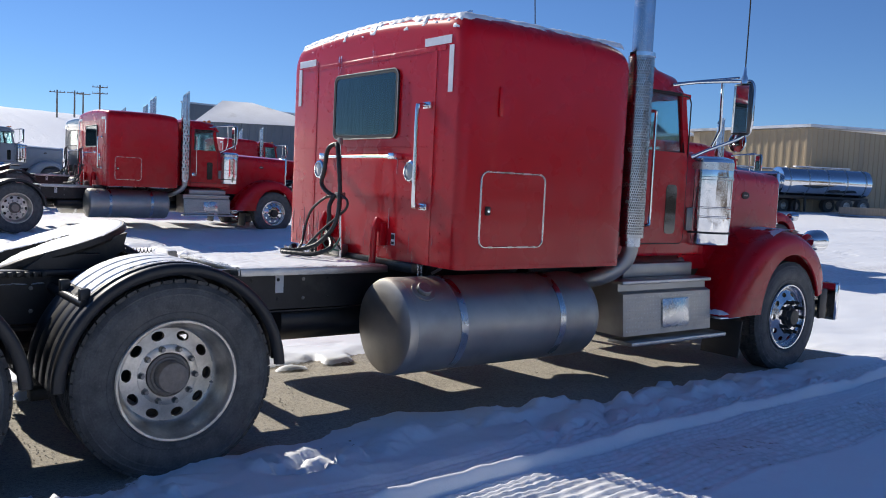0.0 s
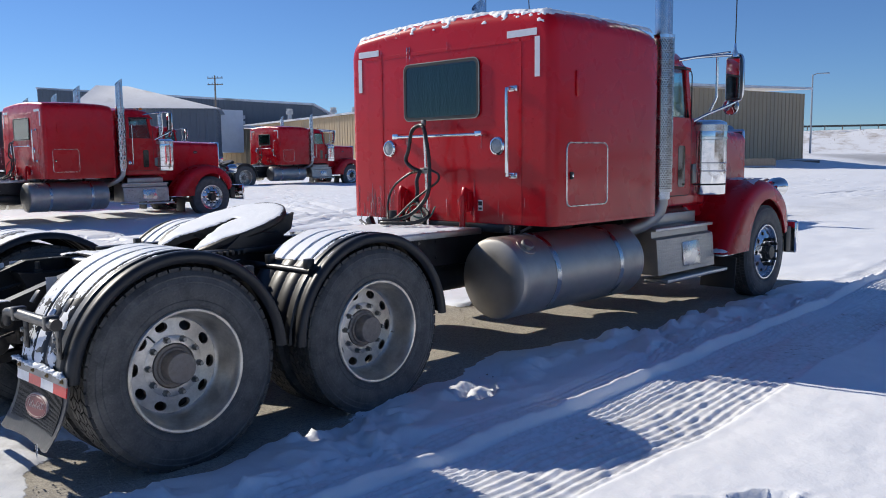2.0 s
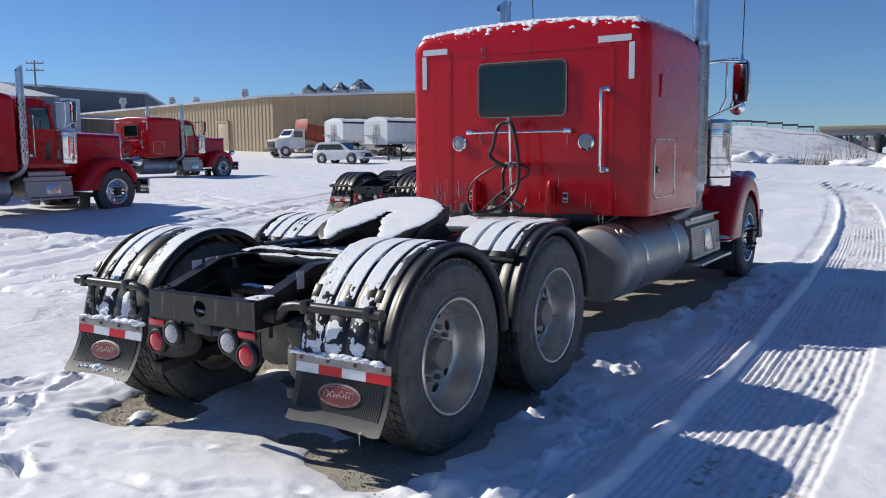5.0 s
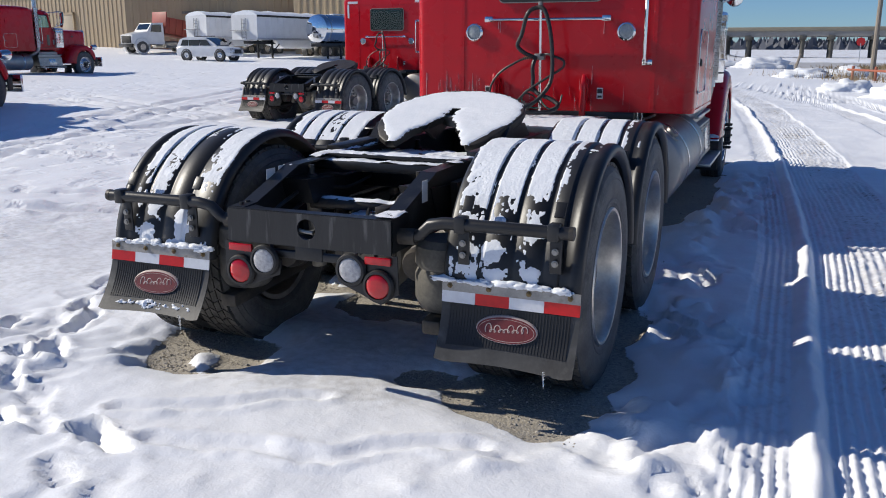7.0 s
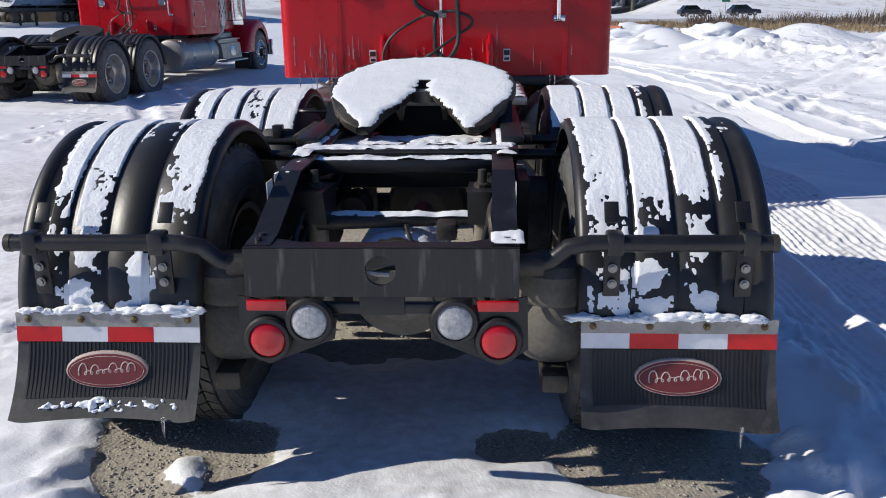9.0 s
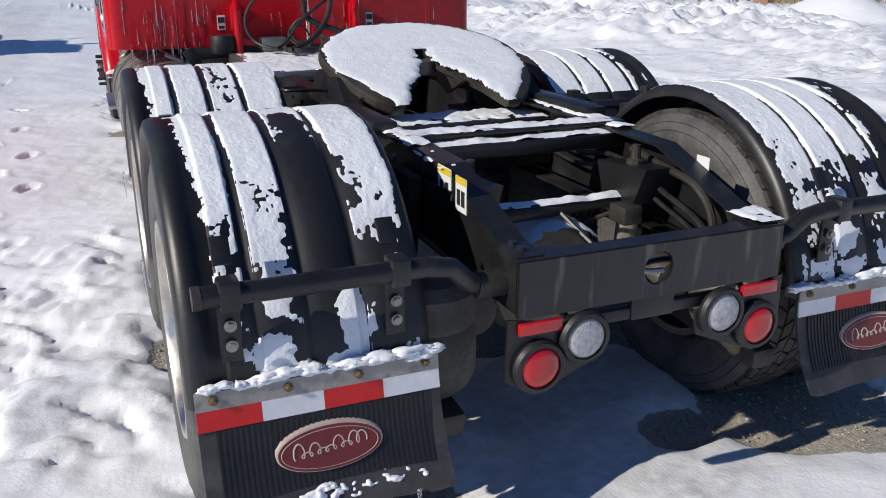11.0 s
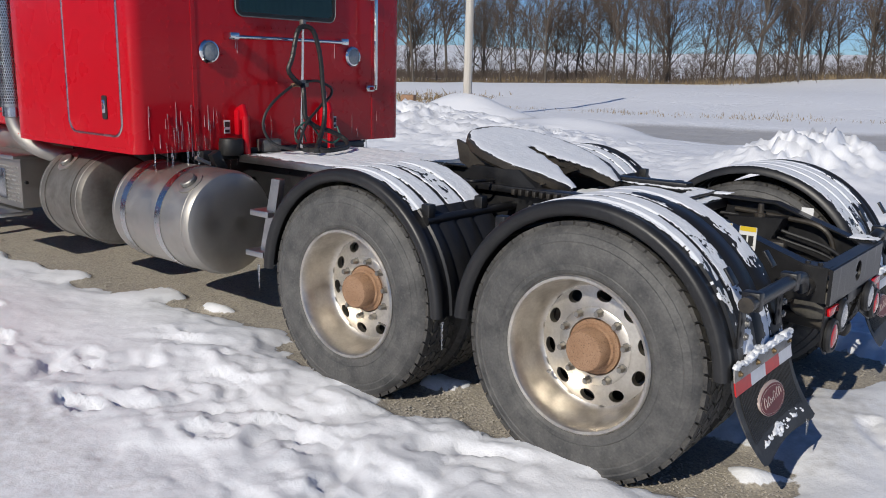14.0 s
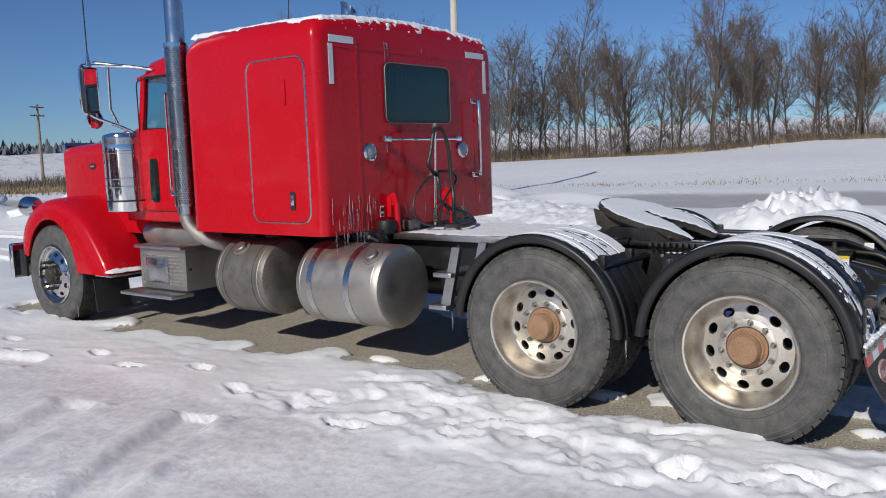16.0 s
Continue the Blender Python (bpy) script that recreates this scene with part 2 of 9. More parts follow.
def prism(outline, lo, hi, axis="z", bm=None):
    """An outline in two coordinates pulled along the third."""
    def put(p, h):
        return {"z": (p[0], p[1], h), "x": (h, p[0], p[1]), "y": (p[0], h, p[1])}[axis]
    return loops([[put(p, lo) for p in outline], [put(p, hi) for p in outline]], False, True, bm)


def rounded(w, h, r, n=5, cx=0.0, cy=0.0):
    out = []
    for qx, qy, a0 in ((1, 1, 0), (-1, 1, 90), (-1, -1, 180), (1, -1, 270)):
        for k in range(n + 1):
            a = radians(a0 + 90 * k / n)
            out.append((cx + qx * (w / 2 - r) + math.cos(a) * r, cy + qy * (h / 2 - r) + math.sin(a) * r))
    return out


def frame_ring(w, h, r, thick, depth, axis, at, bm=None):
    """A rounded rectangular frame of round bar section."""
    mid = rounded(w, h, r, 6)
    n = len(mid)
    rings = []
    for i, p in enumerate(mid):
        q0, q1 = mid[i - 1], mid[(i + 1) % n]
        t = Vector((q1[0] - q0[0], q1[1] - q0[1])).normalized()
        nrm = Vector((t.y, -t.x))
        ring = []
        for k in range(6):
            a = 2 * math.pi * k / 6
            u, v, d = p[0] + nrm.x * math.cos(a) * thick, p[1] + nrm.y * math.cos(a) * thick, math.sin(a) * depth
            q = {"y": (u, d, v), "x": (d, u, v), "z": (u, v, d)}[axis]
            ring.append((q[0] + at[0], q[1] + at[1], q[2] + at[2]))
        rings.append(ring)
    return loops(rings, True, False, bm)


def nz(x, y, z=0.0, s=1.0):
    return noise.noise((x * s, y * s, z * s))


def smooth(a, b, x):
    t = min(1.0, max(0.0, (x - a) / (b - a)))
    return t * t * (3 - 2 * t)


def coat_of_snow(name, place, nu, nv, amount, thick, label, mat=None, parent=None, sink=0.005, lumpy=1.0):
    """A layer of snow on a surface: place(u, v) gives point and normal, amount(u, v) how much lies there."""
    verts, faces, keep = [], [], {}
    am = [[amount(i / nu, j / nv) for j in range(nv + 1)] for i in range(nu + 1)]
    for i in range(nu + 1):
        for j in range(nv + 1):
            near = max(am[a][b] for a in range(max(0, i - 1), min(nu, i + 1) + 1) for b in range(max(0, j - 1), min(nv, j + 1) + 1))
            if near > 0:
                p, n = place(i / nu, j / nv)
                keep[i, j] = len(verts)
                a = am[i][j]
                if a > 0:
                    lump = 0.8 + lumpy * (0.45 * nz(p[0], p[1], p[2], 23) + 0.35 * nz(p[0], p[1], p[2], 61))
                    h = thick * lump * (1 - math.exp(-2.6 * a))
                else:
                    h = max(-sink, a * thick * 2.6)
                verts.append(Vector(p) + Vector(n) * h)
    for i in range(nu):
        for j in range(nv):
            q = [(i, j), (i + 1, j), (i + 1, j + 1), (i, j + 1)]
            if all(k in keep for k in q) and max(am[a][b] for a, b in q) > 0:
                faces.append([keep[k] for k in q])
    me = bpy.data.meshes.new(name)
    me.from_pydata(verts, [], faces)
    me.materials.append(mat or SNOW)
    me.shade_smooth()
    ob = new(name, me)
    if parent is not None:
        ob.parent = parent
    return tagged(ob, label, "snow", kind="stuff")


# ---- ground ----
def lift(x, y):
    """The lie of the land, without its small relief."""
    d = -0.6 * x + 0.8 * y
    z = 1.8 * smooth(46, 86, d) * smooth(0, -20, x + 0.1 * y) + 0.5 * smooth(2, 30, d) * smooth(0, -14, x) * smooth(72, 54, d)
    z += 9.0 * smooth(60, 140, -x - 0.35 * y) + 12 * smooth(130, 430, -x)
    z += 0.7 * smooth(26, 46, x) * smooth(70, 30, y) + 0.9 * smooth(36, 60, x - 1.2 * y)
    z += 9.0 * smooth(130, 330, x) + 8.0 * smooth(120, 600, -y)
    ridge = 184 + 0.55 * (x + 11) if x < -11 else 184 + 0.25 * max(0, x - 28)
    z += 4.5 * smooth(24, 5, abs(y - ridge)) * smooth(-150, -110, x) * (smooth(-8, -22, x) + smooth(27, 42, x))
    z += 3 * smooth(260, 900, y)
    return z


PILES = [(10.2, 2.7, 1.5, 1.0, 0.62), (11.6, 2.0, 0.9, 0.8, 0.30), (18.6, 16.2, 1.3, 2.0, 0.85), (9.2, 6.4, 2.2, 2.4, 0.22), (11.5, 9.0, 2.4, 2.2, 0.28),
         (9.6, 12.6, 2.2, 2.4, 0.42), (13.2, 13.4, 2.0, 2.6, 0.55), (9.5, 17.0, 2.4, 2.6, 0.45), (12.8, 19.0, 2.2, 2.8, 0.75),
         (7.6, 21.5, 1.8, 2.2, 0.6), (10.5, 25.0, 2.0, 2.2, 0.9), (14.6, 25.5, 1.4, 1.6, 1.1), (15.6, 10.0, 1.2, 1.8, 0.35),
         (6.2, 27.0, 1.4, 1.6, 0.7)]


def road_mid(y):
    """Middle of the side road, x for a given y."""
    return 20.6 - 0.30 * (y - 3) + 0.0016 * (y - 3) ** 2 if y > 3 else 20.6 - 0.42 * (y - 3)


def on_road(x, y):
    return abs(x - road_mid(y)) / 1.06 - 3.1 if y < 62 else 99.0


def lane_bend(y):
    """How far the fresh lane has swung left at a given y."""
    d = max(0.0, y - 3)
    return 0.035 * d + 0.0025 * d * d


def lane_two(y):
    return 0.005 * max(0.0, y - 6) ** 2 - 0.06 * max(0.0, 8 - y)


# from, to, bend, ridge, depth, pressed by a ribbed tyre (1) or churned and gritty (0), share of the ridge
TRACKS = [(1.82, 2.05, "one", 2.13, 0.020, 1, 1.0), (2.19, 2.44, "one", 2.13, 0.026, 1, 1.0), (2.44, 3.00, "one", 3.03, 0.022, 0, 0.15),
          (3.80, 4.34, "two", 4.40, 0.04, 1, 1.0), (5.0, 5.5, -0.003, 4.93, 0.05, 1, 1.0), (6.2, 6.7, -0.006, 6.12, 0.05, 1, 1.0), (-9.4, -8.9, 0.004, -8.85, 0.05, 1, 1.0), (-11.3, -10.8, 0.004, -10.75, 0.05, 1, 1.0)]
RUTS = [((-2.6, 3.0), (-16, -1.5), 0.5), ((-3.0, 6.5), (-16, 1.0), -0.6), ((-2.6, 9.5), (-16, 12.5), 0.9), ((-5.0, -3.5), (-13, 19), 1.4), ((-3.2, 5.0), (-12, 20), -1.0), ((4.0, 10.0), (13, 19), 1.0)]
rng = random.Random(4)
STEPS = []


def add_steps(points, stride=0.36, spread=0.14):
    line = bend(points, 12)
    run, last, side = 0.0, line[0], 1
    for q in line[1:]:
        run += (q - last).length
        if run > stride:
            run, side = 0.0, -side
            d = (q - last).normalized()
            STEPS.append((q.x - d.y * side * spread + rng.uniform(-.05, .05), q.y + d.x * side * spread + rng.uniform(-.05, .05),
                          math.atan2(d.y, d.x) + rng.uniform(-.3, .3), rng.uniform(0.35, 1.15)))
        last = q


add_steps([(-2.2, 0.6, 0), (-1.72, -0.40, 0), (-1.60, -0.75, 0), (-1.15, -1.30, 0), (-0.72, -1.53, 0), (-0.33, -1.75, 0), (0.2, -2.3, 0)], 0.25, 0.08)
add_steps([(2.6, -1.6, 0), (0.8, -1.75, 0), (-0.8, -1.55, 0), (-1.9, -0.6, 0), (-2.1, 1.2, 0), (-1.95, 3.5, 0), (-2.1, 6.2, 0), (-2.4, 8.5, 0)], 0.55)
# marks of dragged boots behind the axle: line, half width, depth
DRAGS = [([(-0.64, -1.26, 0), (-0.42, -1.15, 0), (-0.22, -1.05, 0), (-0.05, -0.90, 0), (0.10, -0.82, 0)], 0.050, 0.024),
         ([(-0.30, -1.44, 0), (-0.05, -1.38, 0), (0.12, -1.32, 0), (0.38, -1.31, 0), (0.55, -1.16, 0), (0.72, -1.05, 0), (0.90, -0.98, 0)], 0.055, 0.026),
         ([(-1.30, -0.95, 0), (-1.10, -0.80, 0), (-1.05, -0.62, 0)], 0.05, 0.02)]
add_steps([(-4.5, 5.4, 0), (-6.0, 9.0, 0), (-7.0, 14, 0)], 0.5)
add_steps([(3.35, 1.22, 0), (3.55, 1.36, 0), (3.78, 1.58, 0)], 0.17, 0.05)
add_steps([(3.0, 9.0, 0), (4.6, 11.0, 0), (7.5, 14.0, 0)], 0.4)


def ground_arrays(X, Y):
    """Small relief, share of bare gravel and share of packed ice, for arrays of places."""
    flat = np.stack([X.ravel(), Y.ravel()], 1)
    n = len(flat)
    near = (np.abs(flat[:, 0]) < 15) & (flat[:, 1] > -8) & (flat[:, 1] < 21) | (np.abs(flat[:, 0]) < 6) & (flat[:, 1] > 20) & (flat[:, 1] < 38)
    h, bare, packed, track, field = np.zeros(n), np.zeros(n), np.zeros(n), np.zeros(n), np.zeros(n)
    for i in range(n):
        x, y = flat[i]
        z = lift(x, y)
        r = math.hypot(x, y - 4)
        if r < 400:
            fade = 1.0 if r < 30 else 1.6
            z += 0.055 * nz(x, y, 3, 0.35) * fade + 0.03 * nz(x, y, 1, 1.1) * fade
        if near[i]:
            z += 0.010 * nz(x, y, 5, 2.6) + 0.005 * nz(x, y, 7, 6.0) + 0.003 * nz(x, y, 2, 14.0)
        heap = 0.0
        for px, py, sx, sy, ph in PILES:
            if abs(x - px) < 3.2 * sx and abs(y - py) < 3.2 * sy:
                g = math.exp(-((x - px) / sx) ** 2 - ((y - py) / sy) ** 2)
                heap += ph * g
                z += ph * g * (1 + (0.35 * nz(x, y, 9, 1.3) + 0.35 * (0.5 - 2 * abs(nz(x, y, 4, 2.2))) + 0.28 * (0.4 - 2 * abs(nz(x, y, 7, 4.3))) if y < 21 and x < 14 else 0.3 * nz(x, y, 9, 0.5)))
        rd = on_road(x, y)
        if rd < 1.5:
            k = smooth(0.9, -0.4, rd) * smooth(0.22, 0.06, heap)
            packed[i] = max(packed[i], k * 0.9)
            z -= 0.10 * k
        if y > 60 or x > 60:
            crossroad = smooth(66, 74, y + 0.5 * x) * smooth(122, 112, y + 0.5 * x) * smooth(-40, -20, x)
            packed[i] = max(packed[i], 0.85 * crossroad)
            field[i] = max(smooth(95, 125, y) * smooth(6, -6, x), smooth(92, 100, 0.82 * x + 0.57 * y)) * (1 - crossroad)
        h[i] = z
        if not near[i]:
            continue
        # bare gravel under and beside the truck
        wob = 0.17 * nz(x, y, 0, 1.7) + 0.12 * nz(x, y, 3, 4.5) + 0.06 * nz(x, y, 3, 11)
        left = 0.96 + 0.15 * smooth(2.8, 4.3, y) + 0.06 * smooth(4.3, 5.6, y) - 0.14 * math.exp(-((y - 2.35) / 0.30) ** 2)
        right = 1.02 + 0.20 * smooth(3.4, 5.0, y) + 0.06 * math.sin(y * 1.3 + 1) - 0.2 * math.exp(-((y - 2.9) / 0.4) ** 2)
        edge = max(-x - left, x - right, (0.42 if abs(x) < 0.55 else 0.75) + 0.35 * nz(x, 4, 2, 2.0) - y, y - 8.6)
        under = -(edge + 0.75 * wob)
        for wx, wy, rx, ry in ((-0.78, -0.46, 0.36, 0.30), (-0.96, 0.34, 0.22, 0.34), (-0.93, 1.72, 0.20, 0.42), (-1.04, 0.95, 0.23, 0.30), (-0.98, -0.1, 0.20, 0.32), (0.95, -0.42, 0.40, 0.33), (1.06, 0.1, 0.28, 0.45), (0.92, 0.66, 0.38, 0.6),
                               (0.42, -0.36, 0.15, 0.14)):
            q = 0.3 * (1 - math.hypot((x - wx) / rx, (y - wy) / ry)) - 0.40 * wob
            under = max(under, q)
        under -= 0.45 * smooth(0.12, 0.34, nz(x, y, 11, 2.1)) * smooth(0.55, 0.85, -x) + 0.10 * max(0.0, nz(x, y, 4, 9.0)) * smooth(0.9, 1.05, -x)
        b = smooth(-0.04, 0.05, under)
        bare[i] = b
        thin = smooth(-0.22, 0.05, under)
        z = (z + 0.05) * (1 - 0.75 * thin) * (1 - b) + b * (-0.004 + 0.010 * nz(x, y, 2, 3.0)) - 0.05
        packed[i] = max(packed[i], (0.36 + 0.12 * nz(x, y, 1, 1.2)) * smooth(-2.05, -2.5, x) * smooth(-5.5, -4.0, x) * smooth(-3, -1, y))
        # greyer snow in the middle, close behind the axle
        packed[i] = max(packed[i], 0.42 * smooth(0.75, 0.45, abs(x)) * smooth(-1.05, -0.75, y) * smooth(0.6, 0.2, y) + 0.2 * nz(x, y, 2, 3.0) * smooth(0.8, 0.5, abs(x)) * smooth(-1.1, -0.8, y) * smooth(0.6, 0.2, y))
        # churned snow beside the truck
        walked = smooth(0.80, 0.25, abs(x + 1.65 + 0.14 * math.sin(y * 0.9))) * smooth(-2.2, -1.0, y) * (0.28 + 1.02 * smooth(4.2, 2.4, y)) * smooth(9, 6, y)
        behind = 1.25 * smooth(0.50, 0.15, abs(y + 1.22 - 0.25 * (x - 1.2))) * smooth(0.55, 1.0, x) * smooth(2.2, 1.8, x) + 0.35 * smooth(0.6, 0.2, abs(y + 2.0)) * smooth(2.6, 1.8, abs(x))
        shady = 1.9 * smooth(0.50, 0.2, abs(x - 1.52)) * smooth(-1.2, -0.4, y) * smooth(8, 6, y)
        churn = (0.72 * walked + behind + shady) * smooth(-0.30, 0.30, nz(x, y, 6, 1.1) + 0.5 * nz(x, y, 9, 2.7) + 0.05)
        if churn > 0.01 and b < 0.9:
            wx, wy = x + 0.10 * nz(x, y, 1, 3.0), y + 0.10 * nz(x, y, 8, 3.0)
            pillow = abs(noise.noise((wx * 3.4 + wy * 1.6, wy * 2.0 - wx, 4))) * 0.022 + abs(noise.noise((wx * 7.5 - wy * 2, wy * 5.0, 5))) * 0.026 + abs(noise.noise((wx * 16, wy * 12, 6))) * 0.018 + abs(noise.noise((wx * 30, wy * 24, 7))) * 0.012
            pillow += 0.026 * smooth(-0.05, 0.03, noise.noise((wx * 2.6 + wy * 1.1, wy * 2.2, 14))) + 0.018 * smooth(-0.04, 0.03, noise.noise((wx * 5.2, wy * 4.6 + wx, 15))) - 0.030 * smooth(0.30, 0.44, noise.noise((wx * 3.6, wy * 4.1, 16)))
            z += churn * (pillow - 0.034) * (1 - b)
        # tyre tracks on the far lane
        for c0, c1, curve, ridge_at, deep, ribbed, heaped in TRACKS:
            xx = x + lane_bend(y) if curve == "one" else x + lane_two(y) if curve == "two" else x - curve * (y - 2) ** 2 - 0.03 * math.sin(y * 0.5 + c0)
            if c0 - 0.3 < xx < c1 + 0.3:
                ragged = 0.012 * nz(x, y, 8, 3.0) + 0.012 * nz(x, y, 8, 9.0)
                inn = smooth(c0 - 0.03, c0 + 0.02, xx + ragged) * smooth(c1 + 0.03, c1 - 0.02, xx + ragged)
                berm = math.exp(-((xx - ridge_at + 0.020 * nz(x, y, 2, 2.5)) / 0.046) ** 2) * heaped * (0.8 + 0.5 * nz(x * 0.3, y, 8, 1.1) + 0.35 * nz(x, y, 8, 7.0))
                side_lumps = math.exp(-((xx - c0 + 0.10) / 0.09) ** 2) * max(0, nz(x, y, 5, 5.5) + 0.1)
                grit = 0.0
                if ribbed:
                    row = (xx + 0.004 * nz(x, y, 6, 5.0)) / 0.050
                    rib = 1 - 2 * abs(row - math.floor(row) - 0.5)
                    lug = 0.5 + 0.5 * math.sin(y * 71 + 2.2 * math.floor(row) + 1.5 * nz(x, y, 3, 6.0))
                    z += inn * (-deep + 0.020 * smooth(0.25, 0.75, rib) * (0.55 + 0.45 * lug) * (0.55 + 0.45 * smooth(-0.3, 0.15, nz(x, y * 0.4, 3, 1.9))))
                else:
                    crumb = max(0.0, nz(x * 1.7, y * 0.8, 4, 11.3)) + 0.7 * max(0.0, nz(x * 2.3, y + 0.31 * x, 9, 13.7))
                    row = (xx + 0.006 * nz(x, y, 6, 2.0)) / 0.064
                    rib = 1 - 2 * abs(row - math.floor(row) - 0.5)
                    z += inn * (-deep + 0.013 * crumb + 0.011 * smooth(0.3, 0.8, rib) * smooth(-0.25, 0.25, nz(x * 0.6, y * 0.25, 7, 1.5)) + 0.005 * nz(x * 3, y * 0.3, 6, 3.0))
                    grit = inn * max(0.0, 0.26 + 0.30 * nz(x, y * 0.35, 5, 2.3) + 0.16 * nz(x, y, 5, 7.0))
                z += 0.5 * 0.064 * berm + 0.018 * side_lumps
                packed[i] = max(packed[i], (0.26 if ribbed else 0.40) * inn * (1 - 0.8 * min(1, max(0, berm))) + 0.2 * inn * nz(x * 2, y, 1, 0.8))
                bare[i] = max(bare[i], grit)
                track[i] = max(track[i], inn * (1 - min(1, max(0, berm))))
        # old wheel ruts that cross the yard
        if x < -2.2 or y > 9:
            for (ax, ay), (bx, by), bow in RUTS:
                dx, dy = bx - ax, by - ay
                ln = math.hypot(dx, dy)
                t = ((x - ax) * dx + (y - ay) * dy) / ln / ln
                if 0 < t < 1:
                    off = ((x - ax) * dy - (y - ay) * dx) / ln + bow * 4 * t * (1 - t) + 0.05 * nz(x, y, 3, 0.7)
                    for o in (0.0, 0.95):
                        q = abs(off - o)
                        if q < 0.5:
                            z += -0.040 * smooth(0.17, 0.09, q) + 0.030 * math.exp(-((q - 0.23) / 0.07) ** 2) * (0.7 + nz(x, y, 2, 4.0))
        h[i] = z
    for sx, sy, a, k in STEPS:
        sel = np.where((np.abs(flat[:, 0] - sx) < 0.35) & (np.abs(flat[:, 1] - sy) < 0.35))[0]
        ca, sa = math.cos(a), math.sin(a)
        for i in sel:
            dx, dy = flat[i, 0] - sx, flat[i, 1] - sy
            u, v = (dx * ca + dy * sa) / 0.14, (-dx * sa + dy * ca) / 0.058
            q = math.hypot(u, v) + 0.55 * nz(flat[i, 0], flat[i, 1], 6, 8) + 0.3 * nz(flat[i, 0], flat[i, 1], 6, 21)
            h[i] += k * (1 - bare[i]) * (-0.042 * smooth(1.10, 0.85, q) + 0.016 * math.exp(-((q - 1.35) / 0.22) ** 2) + 0.006 * math.sin(u * 9) * smooth(0.9, 0.7, q))
    for line, half, deep in DRAGS:
        pts = bend(line, 8)
        for i in np.where((flat[:, 0] > -1.6) & (flat[:, 0] < 1.2) & (flat[:, 1] > -1.7) & (flat[:, 1] < -0.4))[0]:
            x, y = flat[i]
            k = min(range(len(pts)), key=lambda j: (pts[j].x - x) ** 2 + (pts[j].y - y) ** 2)
            q = math.hypot(pts[k].x - x, pts[k].y - y) / half + 0.35 * nz(x, y, 5, 9.0) + 0.22 * nz(x, y, 5, 24.0)
            if q < 3:
                under = 1 if y < pts[k].y else 0.55
                scrape = 0.7 + 0.5 * math.sin(k * 0.9) * nz(x, y, 3, 5.0)
                h[i] += (1 - bare[i]) * (-deep * scrape * smooth(1.0, 0.5, q) + under * 0.017 * math.exp(-((q - 1.55) / 0.40) ** 2) * (1 + 1.2 * nz(x, y, 2, 13.0)))
    return h + 0.05, bare, packed, track, field


def outward(mid, far=2600, grow=1.10, step=0.04):
    """Grid lines that widen away from the middle stretch."""
    after, before = [], []
    s, p = step, mid[-1]
    while p < far:
        s *= grow
        p += s
        after.append(p)
    s, p = step, mid[0]
    while p > -far:
        s *= grow
        p -= s
        before.append(p)
    return np.concatenate([before[::-1], mid, after])


